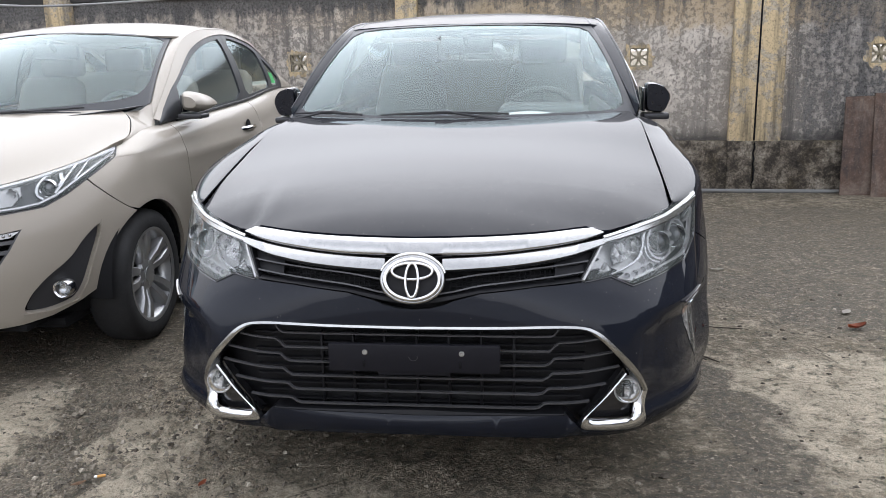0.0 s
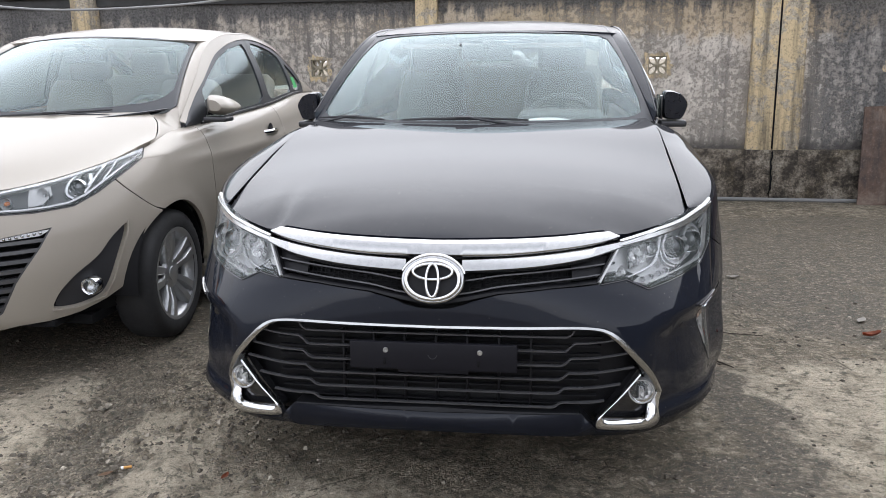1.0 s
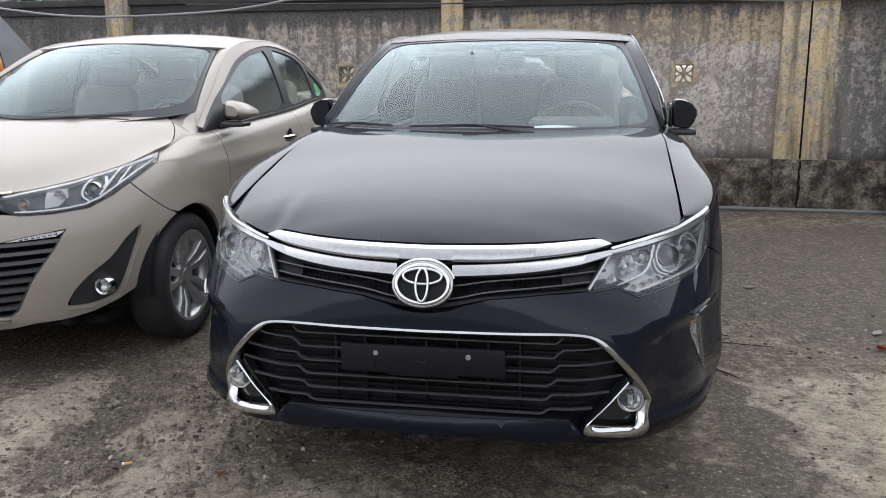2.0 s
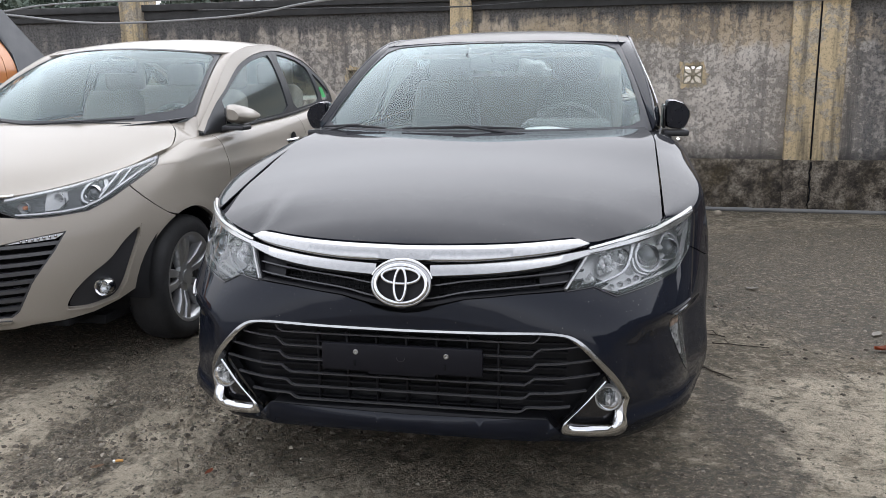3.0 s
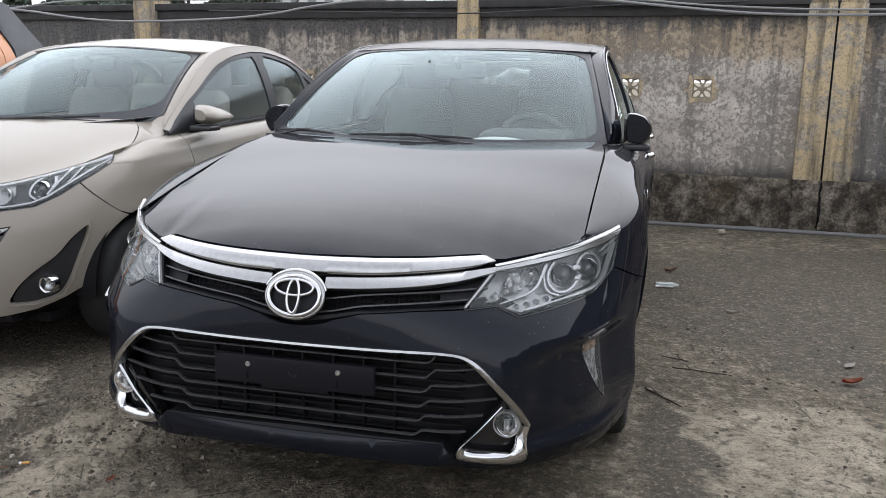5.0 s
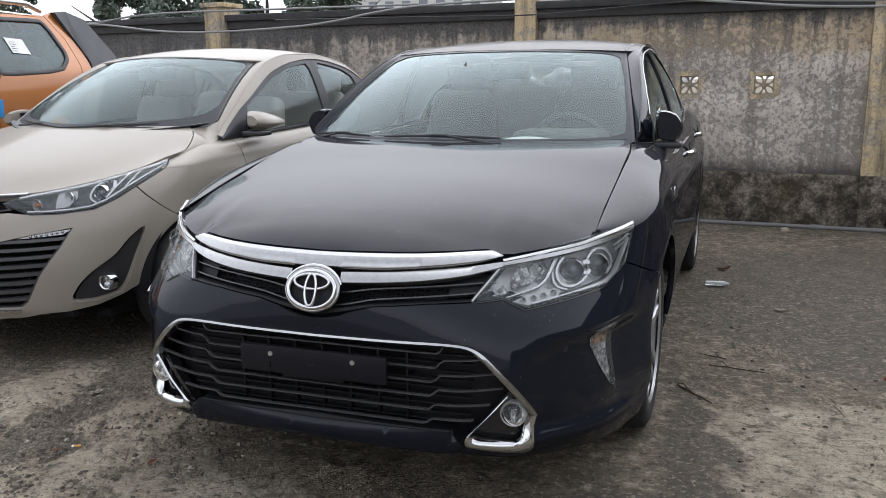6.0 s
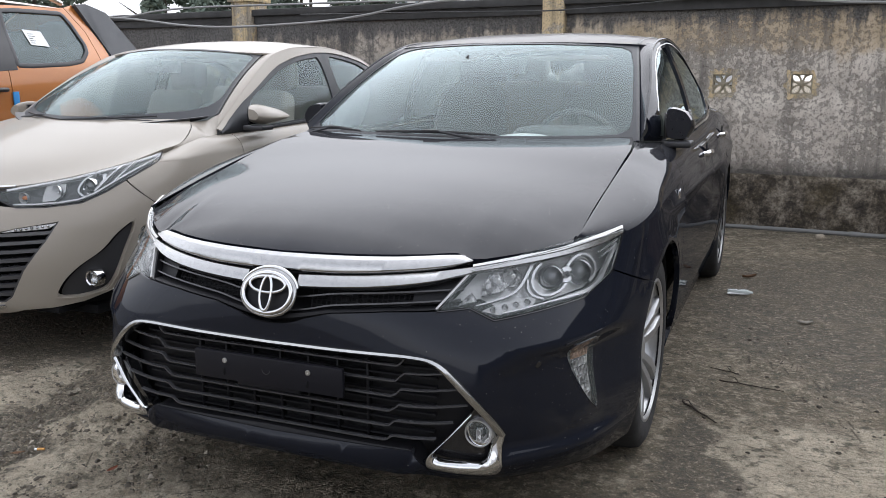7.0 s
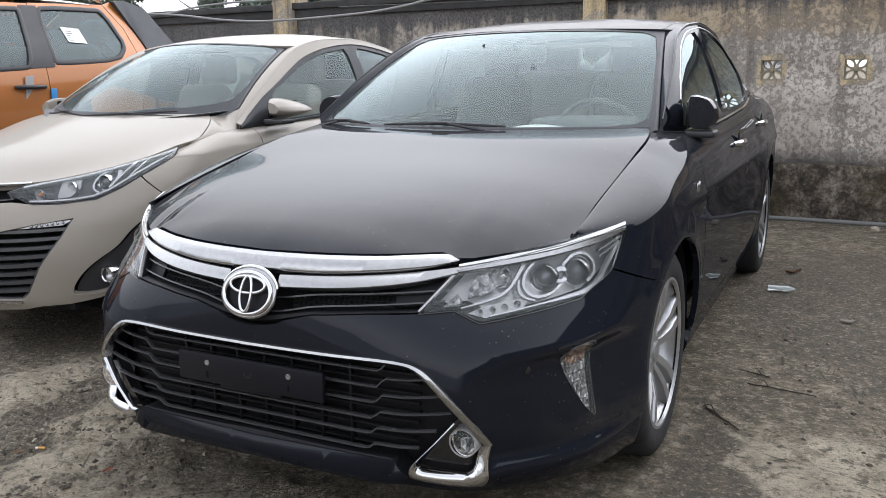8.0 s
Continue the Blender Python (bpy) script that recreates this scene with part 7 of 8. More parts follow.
def build_pickup():
    car = thing("pickup_truck", "orange double-cab pickup with dark sports bar and roof rails", "pickup", PICKUP_AT)
    arch = lambda h, r=0.44: [(h + r * math.cos(t), 0.4 + r * math.sin(t)) for t in [math.pi * (1 - i / 18) for i in range(19)]]
    for s in (1, -1):
        mir = s < 0

        def sheet(name, outline, mat, holes=(), step=0.08, lift=0.0, label="", depth=0.02, parent=car):
            return Skin().add(pickup_side, outline, holes=holes, step=step, depth=depth, lift=lift, mirror=mir).part(name, mat, parent, label)
        sheet("front_wing", [(0.15, 0.5)] + [(0.48, 0.5)] + arch(0.92) + [(1.36, 0.45), (1.4, 0.45), (1.4, 1.18), (0.15, 1.08)], ORANGE_PAINT)
        fw = [(1.46, 1.26), (2.243, 1.285), (2.3, 1.5), (2.345, 1.72), (1.95, 1.70), (1.62, 1.42)]
        fd = sheet("front_door", [(1.405, 0.45), (2.367, 0.45), (2.367, 1.3), (2.43, 1.76), (1.93, 1.75), (1.405, 1.24)], ORANGE_PAINT, [rounded(fw, 0.07, 2)])
        rw = [(2.449, 1.315), (2.95, 1.34), (3.1, 1.365), (3.185, 1.44), (3.2, 1.5), (3.15, 1.66), (3.1, 1.745), (2.5, 1.735)]
        rd = sheet("rear_door", [(2.373, 0.45), (3.0, 0.45), (3.0, 0.6), (3.24, 0.85), (3.3, 1.38), (3.27, 1.6), (3.15, 1.79), (2.436, 1.765), (2.373, 1.3)], ORANGE_PAINT, [rounded(rw, 0.07, 2)])
        for w, d in ((fw, fd), (rw, rd)):
            w = rounded(w, 0.07, 2)
            pane = sheet("side_window", w, TINTED_LIGHT, step=0.1, lift=-0.008, depth=0.0, parent=d)
            pane.visible_shadow = False
            bm = bmesh.new()
            line = dense(w + [w[0]], 0.05, False)
            ribbon(bm, pickup_side, line, 0.034, 0.005, mirror=mir)
            part("window_trim", bm, TRIM, d)
        bp = sheet("pillar_cover", [(2.243, 1.28), (2.449, 1.29), (2.5, 1.745), (2.345, 1.74)], TRIM, lift=0.004, depth=0.004)
        sheet("cab_rear_quarter", [(3.005, 0.45), (3.32, 0.5), (3.43, 1.3), (3.4, 1.5), (3.25, 1.82), (3.157, 1.792), (3.277, 1.6), (3.307, 1.38), (3.245, 0.845), (3.005, 0.595)], ORANGE_PAINT)
        sheet("bed_side", [(3.44, 0.5)] + [(3.7, 0.5)] + arch(4.14) + [(4.58, 0.5), (5.25, 0.55), (5.27, 1.24), (3.44, 1.27)], ORANGE_PAINT, label="orange cargo bed side")
        for h in (0.92, 4.14):
            bm = bmesh.new()
            lo = [(h + 0.44 * math.cos(t), 0.4 + 0.44 * math.sin(t)) for t in [math.pi * (1 - i / 20) for i in range(21)]]
            ribbon(bm, pickup_side, lo, 0.07, 0.03, mirror=mir)
            part("arch_flare", bm, TRIM, car)
        # sports bar: a thick tapering fin from the cab down to the bed
        bm = bmesh.new()
        fin = [(3.42, 1.275), (3.43, 1.42), (3.37, 1.6), (3.25, 1.82), (3.36, 1.835), (3.58, 1.78), (3.82, 1.4), (3.83, 1.275)]
        slab(bm, fin, 0.07, lambda y, z, c: Vector((s * (PROF(min(z, 1.75)) + 0.012 - c), y, z)))
        part("sports_bar", bm, SPORT_GREY, car, "dark grey sports bar fin")
        # handles
        for y, z in ((2.2, 1.15), (3.12, 1.19)):
            p = pickup_side(y, z)
            bm = bmesh.new()
            tube(bm, [Vector((s * (p.x + o), y + dy, z)) for dy, o in ((-0.12, 0.0), (-0.1, 0.03), (0.0, 0.042), (0.1, 0.03), (0.12, 0.0))], [0.016, 0.019, 0.02, 0.019, 0.016], 10, squash=0.85)
            h = part("door_handle", bm, TRIM, fd if y < 2.5 else rd, "black door handle")
            if y < 2.5 and s > 0:
                bm = bmesh.new()
                slab(bm, [(-0.045, -0.085), (0.03, -0.095), (0.035, 0.085), (-0.04, 0.075)], 0.003, lambda a, b, c: Vector((p.x + 0.046 - 0.8 * max(0, abs(b) - 0.03) + c, y + a, z + b)))
                part("tape", bm, TAPE, h, "strip of clear tape over the handle")
        if s > 0:
            bm = bmesh.new()
            q = pickup_side(2.4, 1.1)
            block(bm, (0.01, 0.05, 0.13), (q.x + 0.012, 2.385, 1.07), 0.003)
            part("door_edge_guard", bm, BLUE, rd, "blue foam door-edge guard")
            bm = bmesh.new()
            slab(bm, [(2.66, 1.48), (2.83, 1.47), (2.81, 1.585), (2.64, 1.595)], 0.0015, lambda y, z, c: pickup_side(y, z) + Vector((-0.003 + c, 0, 0.0)))
            st = part("window_sheet", bm, WHITE, rd, "white paper sheet stuck inside the window")
            for k in range(5):
                bm = bmesh.new()
                w = (0.05, 0.06, 0.035, 0.05, 0.04)[k]
                slab(bm, [(2.67, 1.565 - 0.017 * k), (2.67 + w, 1.563 - 0.017 * k), (2.67 + w, 1.560 - 0.017 * k), (2.67, 1.562 - 0.017 * k)], 0.001, lambda y, z, c: pickup_side(y, z) + Vector((0.0005 + c, 0, 0.0)))
                part("text_bar", bm, DARK, st)
        # roof rail
        bm = bmesh.new()
        tube(bm, [Vector((s * 0.6, y, z)) for y, z in ((1.95, 1.82), (2.05, 1.865), (2.6, 1.885), (3.05, 1.88), (3.2, 1.83))], [0.02, 0.022, 0.022, 0.022, 0.02], 10)
        part("roof_rail", bm, SATIN, car)
        for h in (0.92, 4.14):
            at = Matrix.Translation((s * 0.79, h, 0.385 + ground_z(h + 0.43))) @ (Matrix() if s > 0 else Matrix.Rotation(math.pi, 4, "Z"))
            wheel("wheel", car, at, 0.385, 0.265, 0.235, 6, (RUBBER, ALLOY, ALLOY_DARK), pairs=True, label="alloy wheel with a wide tyre")
    bm = bmesh.new()
    rows = []
    for j in range(9):
        y = mix(1.95, 3.22, j / 8)
        z0 = 1.77 + 0.02 * math.sin(math.pi * j / 8)
        rows.append([bm.verts.new((mix(-0.68, 0.68, i / 12), y, z0 + 0.05 * (1 - mix(-1, 1, i / 12) ** 4))) for i in range(13)])
    for a, b in zip(rows, rows[1:]):
        for i in range(12):
            bm.faces.new((a[i], a[i + 1], b[i + 1], b[i]))
    part("roof", bm, ORANGE_PAINT, car)
    bm = bmesh.new()
    block(bm, (1.5, 1.3, 0.3), (0, 0.85, 0.98), 0.1, segments=4)
    part("bonnet", bm, ORANGE_PAINT, car)
    bm = bmesh.new()
    block(bm, (1.76, 0.25, 0.55), (0, 0.15, 0.72), 0.09, segments=3)
    part("front_end", bm, TRIM, car)
    bm = bmesh.new()
    vs = [bm.verts.new(v) for v in ((-0.82, 1.4, 1.16), (0.82, 1.4, 1.16), (0.64, 1.97, 1.78), (-0.64, 1.97, 1.78))]
    bm.faces.new(vs)
    ws = part("windscreen", bm, TINTED_LIGHT, car)
    ws.visible_shadow = False
    bm = bmesh.new()
    vs = [bm.verts.new(v) for v in ((-0.84, 3.42, 1.28), (0.84, 3.42, 1.28), (0.62, 3.24, 1.79), (-0.62, 3.24, 1.79))]
    bm.faces.new(list(reversed(vs)))
    part("rear_screen", bm, TINTED_LIGHT, car)
    bm = bmesh.new()
    block(bm, (1.66, 4.6, 0.2), (0, 2.7, 0.5), 0.04)
    block(bm, (1.66, 1.9, 0.05), (0, 4.3, 0.75), 0.01)
    block(bm, (1.7, 0.06, 0.55), (0, 5.22, 0.95), 0.02)
    part("chassis", bm, DARK, car)
    for x in (-0.4, 0.4):
        for y in (2.05, 2.9):
            seat_unit(car, x, y, 0.85, mat=SEAT_DARK)
    bm = bmesh.new()
    block(bm, (1.5, 0.45, 0.3), (0, 1.6, 1.1), 0.08, segments=3)
    part("dashboard", bm, SEAT_DARK, car)
    return car


SPORT_GREY = plain("dark_grey_plastic", (0.055, 0.058, 0.065), 0.5, 0.0, 0.15, 60.0)
TINTED_LIGHT = glass("green_tinted_glass", (0.42, 0.5, 0.48), 0.05, 1.6)
TAPE = plain("clear_tape", (0.55, 0.56, 0.56), 0.3, 0.0, 0.1, 20.0, Alpha=0.7)
BLUE = plain("blue_foam", (0.03, 0.25, 0.6), 0.6)
pickup = build_pickup()


# ---- cables, pipe, litter ----
cable_run("cable", [(-7.5, 5.98, 2.0), (-5.92, 5.98, 1.9), (-5.04, 5.98, 1.8), (-4.34, 5.96, 1.77), (-3.34, 5.98, 1.8), (-2.82, 5.98, 1.85), (-2.44, 5.98, 1.91), (-1.83, 5.96, 1.965), (-0.6, 5.94, 1.985), (0.3, 5.92, 1.95),
                    (0.96, 5.9, 1.885), (1.66, 5.9, 1.825), (2.4, 5.88, 1.808), (3.4, 5.85, 1.83), (5.0, 5.8, 1.9)], 0.012, CABLE, "pale grey cable sagging along the wall top")
cable_run("cable", [(-7.2, 6.0, 1.86), (-5.98, 6.0, 1.91), (-5.42, 6.02, 1.97), (-4.89, 6.1, 2.0), (-3.9, 6.15, 2.0), (-2.0, 6.12, 1.99)], 0.011, CABLE, "pale cable lying along the coping")
cable_run("cable", [(-0.4, 5.98, 1.99), (0.62, 5.94, 1.95), (1.19, 5.92, 1.9), (1.78, 5.9, 1.868), (2.4, 5.88, 1.85), (3.6, 5.85, 1.86), (5.0, 5.8, 1.92)], 0.009, CABLE, "thin pale cable beside the sagging one")
cable_run("cable", [(-3.6, 6.04, 1.88), (-2.0, 6.04, 1.86), (-0.8, 5.98, 1.84), (0.4, 5.98, 1.9), (1.6, 5.97, 1.93)], 0.007, DARK_CABLE, "black cable along the wall top")


def build_pipe():
    bm = bmesh.new()
    pts = [wall_point(x, 0.13 + 0.012 * noise.noise((x, 0, 0)), -0.048) for x in [-6 + 0.5 * i for i in range(28)]]
    tube(bm, pts, 0.02, 10)
    pipe = part("pipe", bm, PIPE)
    for x in (-1.4, 1.75, 3.2):
        bm = bmesh.new()
        tube(bm, [wall_point(x, 0.13, -0.048), wall_point(x + 0.08, 0.13, -0.048)], 0.026, 10)
        part("pipe_joint", bm, PIPE, pipe)
    return tagged(pipe, "dusty grey plastic pipe along the wall foot", "pipe")


def pebble(name, x, y, size, mat, label, cat, flat=0.6, seed=0, lift=0.0):
    bm = bmesh.new()
    bmesh.ops.create_icosphere(bm, subdivisions=2, radius=1.0)
    for v in bm.verts:
        k = 1 + 0.35 * noise.noise(v.co * 1.3 + Vector((seed, seed * 2, 0)))
        v.co = Vector((v.co.x * size[0] * k, v.co.y * size[1] * k, v.co.z * size[2] * k * flat))
    z = ground_z(y)
    ob = part(name, bm, mat, at=Matrix.Translation((x, y, z + size[2] * flat * 0.7 + lift)) @ Matrix.Rotation(seed * 1.7, 4, "Z"), smooth=False)
    return tagged(ob, label, cat)


def leaf(x, y, length, mat, label, turn, curl=0.35):
    bm = bmesh.new()
    rows = []
    for i in range(9):
        t = i / 8
        w = length * 0.24 * math.sin(math.pi * min(0.97, max(0.04, t))) ** 0.7
        row = []
        for k in (-1, -0.5, 0, 0.5, 1):
            z = curl * length * (0.5 * (t - 0.4) ** 2 + 0.18 * k * k) + 0.003
            row.append(bm.verts.new(((t - 0.5) * length, k * w, z)))
        rows.append(row)
    for a, b in zip(rows, rows[1:]):
        for k in range(4):
            bm.faces.new((a[k], a[k + 1], b[k + 1], b[k]))
    bmesh.ops.solidify(bm, geom=bm.faces[:], thickness=0.0012)
    ob = part("leaf", bm, mat, at=Matrix.Translation((x, y, ground_z(y) + 0.003)) @ Matrix.Rotation(radians(turn), 4, "Z"))
    return tagged(ob, label, "leaf")


def twig(x0, y0, x1, y1, r, label):
    bm = bmesh.new()
    n = 10
    pts = []
    for i in range(n + 1):
        t = i / n
        y = mix(y0, y1, t)
        pts.append(Vector((mix(x0, x1, t) + 0.012 * noise.noise((t * 5, x0, 1)), y + 0.012 * noise.noise((t * 5, x0, 7)), ground_z(y) + r + 0.004)))
    tube(bm, pts, [r * (1 - 0.5 * i / n) for i in range(n + 1)], 6)
    b = pts[3]
    tube(bm, [b, b + Vector((-0.02, 0.03, 0.012)), b + Vector((-0.045, 0.04, 0.008))], [r * 0.7, r * 0.5, r * 0.3], 5)
    return tagged(part("twig", bm, TWIG), label, "twig")


TWIG = plain("dry_dark_twig", (0.05, 0.038, 0.028), 0.9)
LEAF_RED = plain("dead_orange_leaf", (0.34, 0.085, 0.03), 0.6, 0.0, 0.5, 60.0)
LEAF_PALE = plain("bleached_leaf", (0.42, 0.39, 0.34), 0.7, 0.0, 0.3, 60.0)
LEAF_BROWN = plain("dead_brown_leaf", (0.22, 0.12, 0.06), 0.7, 0.0, 0.5, 60.0)
STONE = plain("broken_concrete_lump", (0.36, 0.31, 0.24), 0.95, 0.0, 0.3, 40.0, 0.4)
BUTT = plain("cigarette_filter", (0.62, 0.32, 0.09), 0.8, 0.0, 0.2, 80.0)
build_pipe()
pebble("stone", 1.51, 5.62, (0.05, 0.035, 0.035), STONE, "lump of broken concrete beside the pipe", "stone", 0.8, 3)
leaf(1.79, 1.73, 0.085, LEAF_RED, "curled dead orange leaf on the concrete", 12, 0.9)
leaf(1.385, 2.79, 0.075, LEAF_PALE, "small bleached leaf on the concrete", -8, 0.5)
leaf(1.06, 3.79, 0.09, LEAF_BROWN, "curled brown leaf by the rear wheel", 25, 0.8)
leaf(1.83, 1.98, 0.08, LEAF_PALE, "grey flattened leaf on the concrete", 55, 0.2)
leaf(-1.05, 0.08, 0.045, LEAF_BROWN, "scrap of brown leaf among grit", 40, 0.3)
leaf(-0.67, 0.11, 0.04, LEAF_RED, "scrap of reddish dead leaf among grit", 80, 0.4)
leaf(-0.94, 0.17, 0.035, LEAF_PALE, "scrap of bleached leaf among grit", -30, 0.3)
twig(0.94, 1.41, 1.08, 1.235, 0.0045, "forked dry twig beside the front wheel")
twig(1.05, 1.72, 1.3, 1.68, 0.003, "thin bent twig on the concrete")
twig(1.12, 1.83, 1.0, 1.87, 0.003, "short thin twig on the concrete")


def build_bottle():
    """A crushed clear plastic bottle."""
    bm = bmesh.new()
    prof = [(0.0, 0.012), (0.006, 0.026), (0.05, 0.027), (0.09, 0.022), (0.13, 0.028), (0.16, 0.024), (0.185, 0.012), (0.2, 0.011), (0.205, 0.004)]
    rows = []
    for l, r in prof:
        row = []
        for k in range(16):
            t = 2 * math.pi * k / 16
            q = r * (1 + 0.3 * noise.noise((l * 30, math.cos(t) * 2, math.sin(t) * 2)))
            row.append(bm.verts.new((l * 0.72 - 0.07, q * math.cos(t), 0.02 + 0.62 * q * math.sin(t))))
        rows.append(row)
    for a, b in zip(rows, rows[1:]):
        for k in range(16):
            bm.faces.new((a[k], a[(k + 1) % 16], b[(k + 1) % 16], b[k]))
    bm.faces.new(list(reversed(rows[0])))
    bm.faces.new(rows[-1])
    ob = part("bottle", bm, BOTTLE, at=Matrix.Translation((1.03, 3.3, ground_z(3.3))) @ Matrix.Rotation(radians(8), 4, "Z"))
    return tagged(ob, "crushed clear plastic bottle lying on the concrete", "bottle")


build_bottle()


def build_butt():
    bm = bmesh.new()
    tube(bm, [(-0.016, 0, 0.006), (0.008, 0, 0.006)], 0.0045, 10)
    ob = part("cigarette_butt", bm, BUTT, at=Matrix.Translation((-1.0, 0.135, ground_z(0.1))) @ Matrix.Rotation(radians(25), 4, "Z"))
    bm = bmesh.new()
    tube(bm, [(-0.024, 0, 0.006), (-0.016, 0, 0.006)], 0.0046, 10)
    part("paper_end", bm, WHITE, ob)
    tagged(ob, "squashed cigarette end with orange filter on grit", "cigarette end")


build_butt()


def build_grit():
    """Loose grit and broken crust, thick where the concrete has crumbled."""
    bm = bmesh.new()
    rng = random.Random(5)
    made = 0
    while made < 9000:
        x, y = rng.uniform(-2.6, 2.4), rng.uniform(-0.45, 2.6)
        rough = 0.5 + 0.5 * noise.noise((x * 1.1, y * 1.1, 4))
        d = math.exp(-((x + 1.05 - 0.35 * (y - 0.3)) / 0.5) ** 2) * (1 if y < 1.2 else 0.3) + 0.06 + 0.25 * math.exp(-((y + 0.25) / 0.15) ** 2)
        if rng.random() > d * rough * 1.6:
            continue
        made += 1
        r = rng.choice((0.002, 0.002, 0.003, 0.003, 0.004, 0.004, 0.005, 0.006, 0.008, 0.011))
        t = rng.uniform(0, 6.28)
        c, s = math.cos(t), math.sin(t)
        pts = []
        for dx, dy, dz in ((-1, -0.7, 0), (0.9, -0.8, 0), (1, 0.7, 0), (-0.8, 0.9, 0), (-0.5, -0.4, 0.7), (0.6, -0.3, 0.6), (0.4, 0.5, 0.75), (-0.5, 0.4, 0.6)):
            j = rng.uniform(0.7, 1.25)
            pts.append(bm.verts.new((x + (dx * c - dy * s) * r * j, y + (dx * s + dy * c) * r * j, ground_z(y) - 0.002 + dz * r * j)))
        for f in ((4, 5, 6, 7), (0, 1, 5, 4), (1, 2, 6, 5), (2, 3, 7, 6), (3, 0, 4, 7)):
            bm.faces.new([pts[i] for i in f])
    return tagged(part("grit", bm, CHIP_VARIED, smooth=False), "loose grey grit and crumbled concrete crust", "grit", kind="stuff")


def chip_varied():
    n = Nodes("grit_of_many_greys")
    g = n.t.nodes.new("ShaderNodeNewGeometry")
    n.set(Base_Color=n.ramp(g.outputs["Random Per Island"], (0.0, (0.05, 0.042, 0.032)), (0.7, (0.14, 0.12, 0.093)), (0.95, (0.24, 0.21, 0.165)), (1.0, (0.42, 0.375, 0.3))), Roughness=0.92)
    return n.m


CHIP_VARIED = chip_varied()
build_grit()


def build_sheet(x, w, h, foot, mat, label, top_drop=0.0):
    """A board leaning on the wall."""
    bm = bmesh.new()
    slab(bm, [(0, 0), (w, 0), (w, h), (0.03, h - top_drop)], 0.018, lambda a, b, c: Vector((a, -foot + foot * 0.93 * b / h - c, b)))
    ob = part("metal_sheet", bm, mat, at=WALL_AT @ Matrix.Translation((x, -0.09, -0.065)), smooth=False)
    return tagged(ob, label, "sheet")


build_sheet(3.06, 0.31, 0.88, 0.16, RUST, "rusty brown sheet leaning on the wall", 0.01)
build_sheet(3.30, 1.2, 0.90, 0.24, RUST, "larger rusty brown sheet leaning on the wall")


# ---- beyond the wall: hazy trees and far flats ----
def foliage():
    n = Nodes("hazy_far_foliage")
    g = n.t.nodes.new("ShaderNodeNewGeometry")
    # distance haze is put into the leaf colour as a paler grey-green
    n.set(Base_Color=n.ramp(g.outputs["Random Per Island"], (0.0, (0.085, 0.115, 0.09)), (0.6, (0.115, 0.15, 0.118)), (1.0, (0.16, 0.195, 0.155))), Roughness=0.8)
    return n.m


FOLIAGE = foliage()
BARK = plain("grey_bark", (0.09, 0.075, 0.06), 0.9, 0.0, 0.4, 12.0, 0.4)


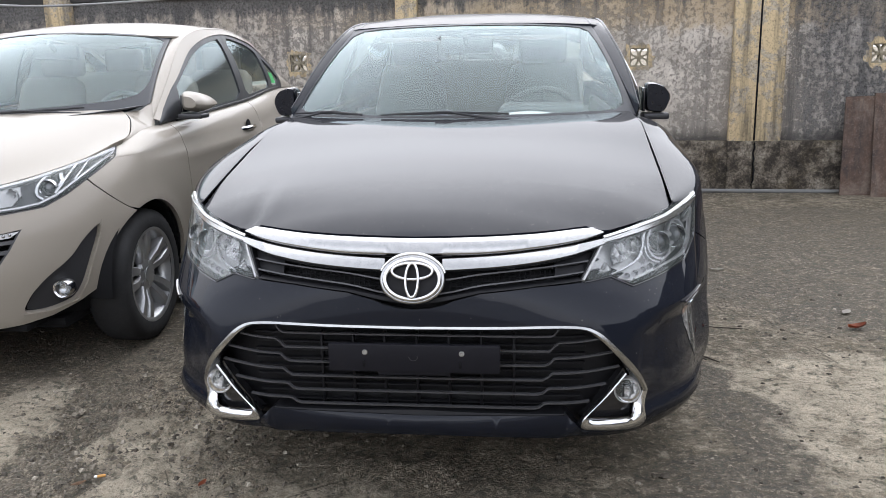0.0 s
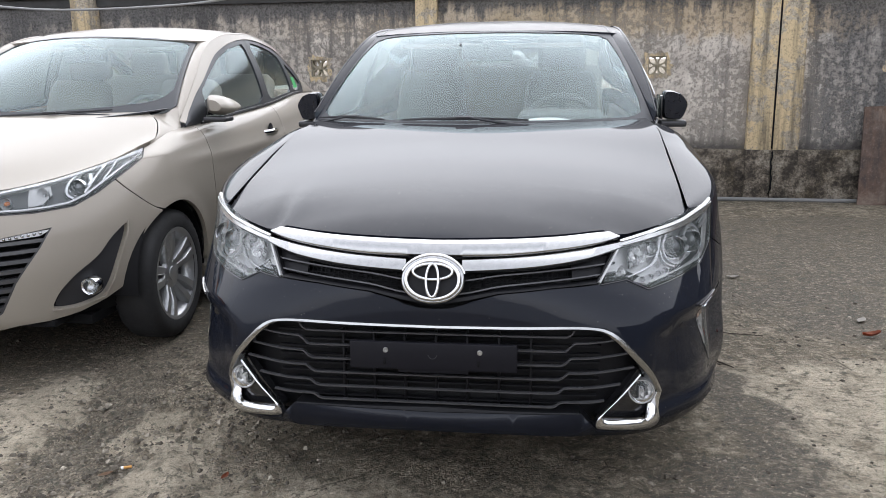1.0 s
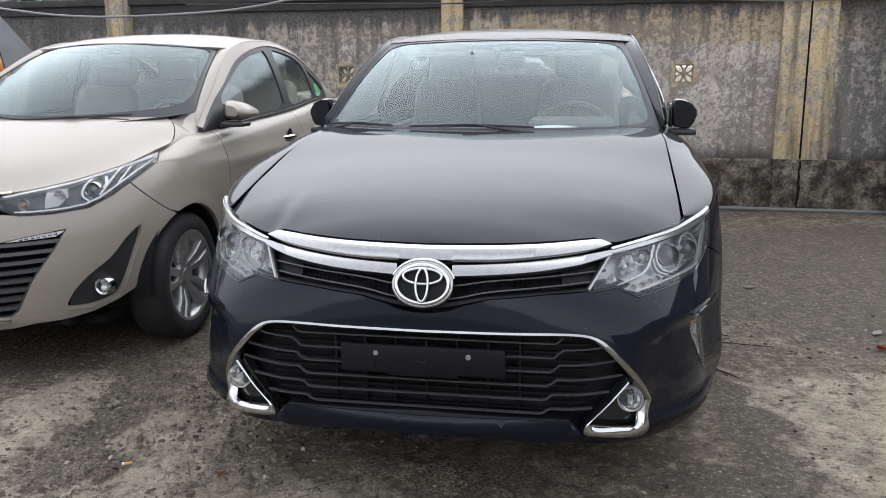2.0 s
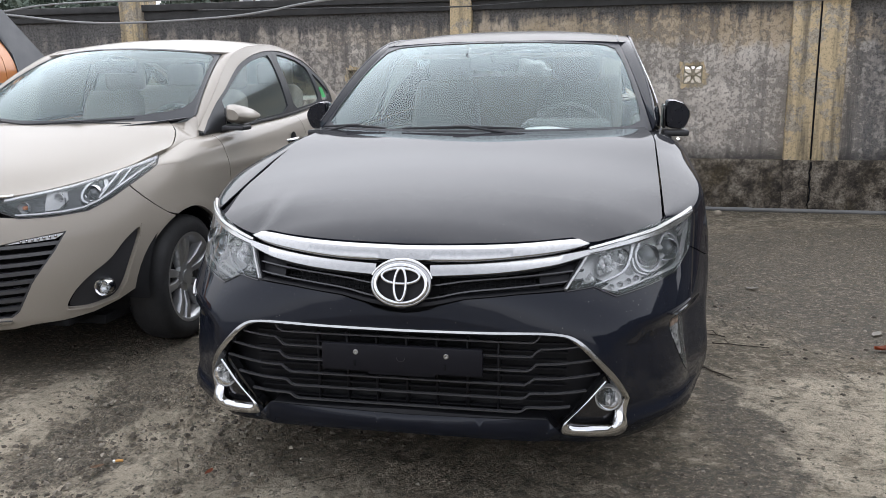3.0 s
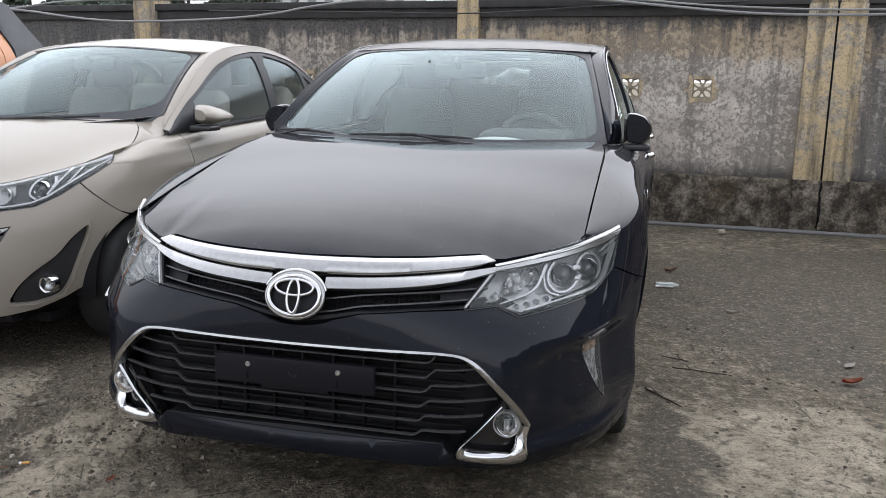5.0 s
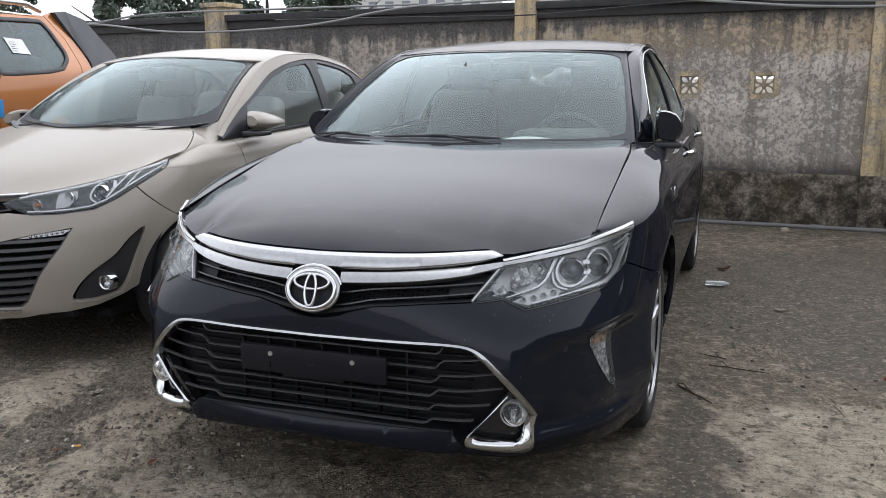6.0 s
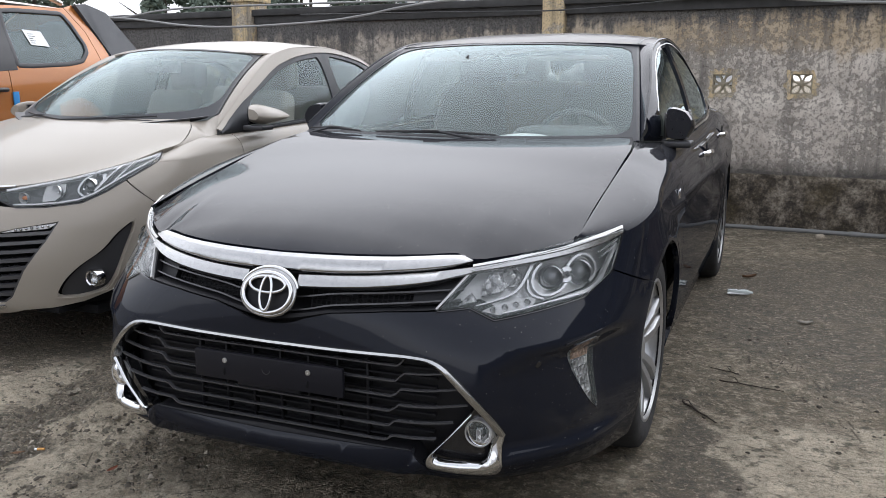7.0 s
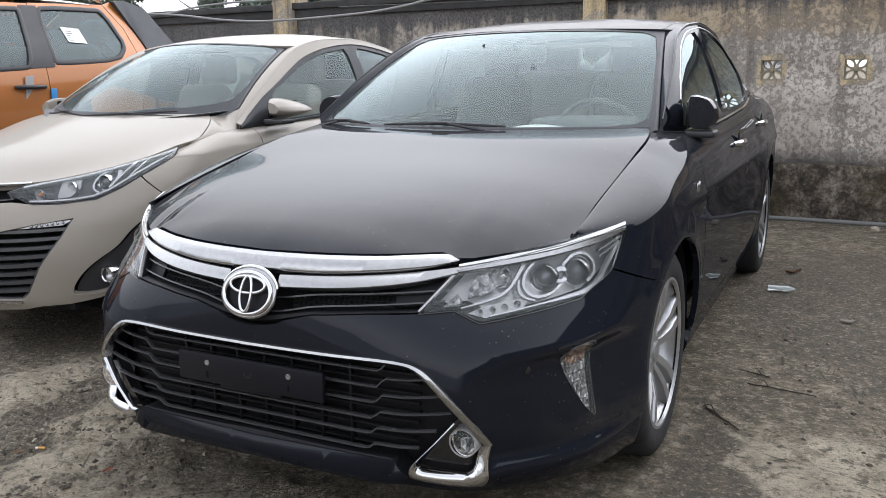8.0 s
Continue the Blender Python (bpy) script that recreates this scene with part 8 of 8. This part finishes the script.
def build_tree(x, y, height, spread, seed):
    rng = random.Random(seed)
    tree = thing("tree", "dense dark green tree standing behind the wall", "tree", pose(x, y, 0), "trees behind the wall")
    bm = bmesh.new()
    tube(bm, [(0, 0, -0.1), (0.05, 0, height * 0.25), (0.0, 0.05, height * 0.55), (0.05, 0, height * 0.8)], [0.22, 0.16, 0.11, 0.04], 10)
    for k in range(7):
        t = 2 * math.pi * k / 7 + rng.uniform(-0.3, 0.3)
        z0 = height * rng.uniform(0.28, 0.6)
        r = spread * rng.uniform(0.5, 0.85)
        tube(bm, [(0, 0, z0), (r * 0.5 * math.cos(t), r * 0.5 * math.sin(t), z0 + height * 0.1), (r * math.cos(t), r * math.sin(t), z0 + height * 0.22)], [0.07, 0.05, 0.015], 6)
    part("trunk", bm, BARK, tree)
    clumps = []
    for k in range(26):
        t = rng.uniform(0, 6.28)
        h = rng.uniform(0.38, 1.0)
        r = spread * math.sqrt(rng.random()) * (1.0 - 0.65 * max(0, (h - 0.6) / 0.4))
        clumps.append((Vector((r * math.cos(t), r * math.sin(t), h * height)), rng.uniform(0.35, 0.75) * spread * 0.4))
    bm = bmesh.new()
    for c, r in clumps:
        for k in range(420):
            d = Vector((rng.gauss(0, 1), rng.gauss(0, 1), rng.gauss(0, 0.8)))
            d = d.normalized() * r * rng.uniform(0.5, 1.1)
            p = c + d
            a = Vector((rng.gauss(0, 1), rng.gauss(0, 1), rng.gauss(0, 1))).normalized()
            b = a.cross(Vector((rng.gauss(0, 1), rng.gauss(0, 1), rng.gauss(0, 1)))).normalized()
            s = rng.uniform(0.08, 0.17)
            bm.faces.new([bm.verts.new(p + a * s), bm.verts.new(p + b * s * 0.5), bm.verts.new(p - a * s), bm.verts.new(p - b * s * 0.5)])
    part("crown", bm, FOLIAGE, tree, smooth=False)


for i, (x, y, h, w) in enumerate(((-45, 31, 8.5, 3.4), (-40, 29, 7.6, 3.2), (-36.5, 30, 7.9, 3.0), (-32.5, 29, 7.4, 2.8), (-25.6, 30, 5.9, 2.4), (-22.6, 31, 6.4, 2.6), (-19.2, 32, 6.6, 2.7), (-16.2, 33, 6.4, 2.4))):
    build_tree(x, y, h, w, 20 + i)


def build_flats(x, y, w, d, h, seed):
    """A far white block of flats with rows of windows."""
    house = thing("apartment_building", "pale far apartment block with rows of dark windows", "building", pose(x, y, 0))
    bm = bmesh.new()
    block(bm, (w, d, h), (0, d / 2, h / 2), 0.1)
    part("wall", bm, FLAT_WALL, house)
    bm = bmesh.new()
    block(bm, (w + 0.8, d + 0.8, 0.6), (0, d / 2, h + 0.3), 0.05)
    part("roof", bm, FLAT_WALL, house)
    bm = bmesh.new()
    block(bm, (1.6, 0.3, 1.5), (0, 0, 0), 0.04)
    me = bpy.data.meshes.new("window")
    bm.to_mesh(me)
    bm.free()
    me.materials.append(FLAT_GLASS)
    for fl in range(int(h / 3.2)):
        for k in range(int(w / 3.4)):
            ob = new("window", me)
            ob.parent = house
            ob.matrix_basis = Matrix.Translation((-w / 2 + 2.2 + 3.4 * k, -0.1, 2.0 + 3.2 * fl))
    for fl in range(int(h / 3.2)):
        bm = bmesh.new()
        block(bm, (w, 0.5, 0.25), (0, -0.2, 3.2 * fl + 0.4), 0.03)
        part("floor_band", bm, FLAT_WALL, house)


FLAT_WALL = plain("pale_wall_paint", (0.68, 0.68, 0.68), 0.85, 0.0, 0.1, 0.4)
FLAT_GLASS = plain("far_window", (0.25, 0.28, 0.31), 0.3, 0.0, 0.3, 0.6)
build_flats(-62, 150, 34, 14, 32, 1)
build_flats(-24, 165, 30, 14, 28, 2)
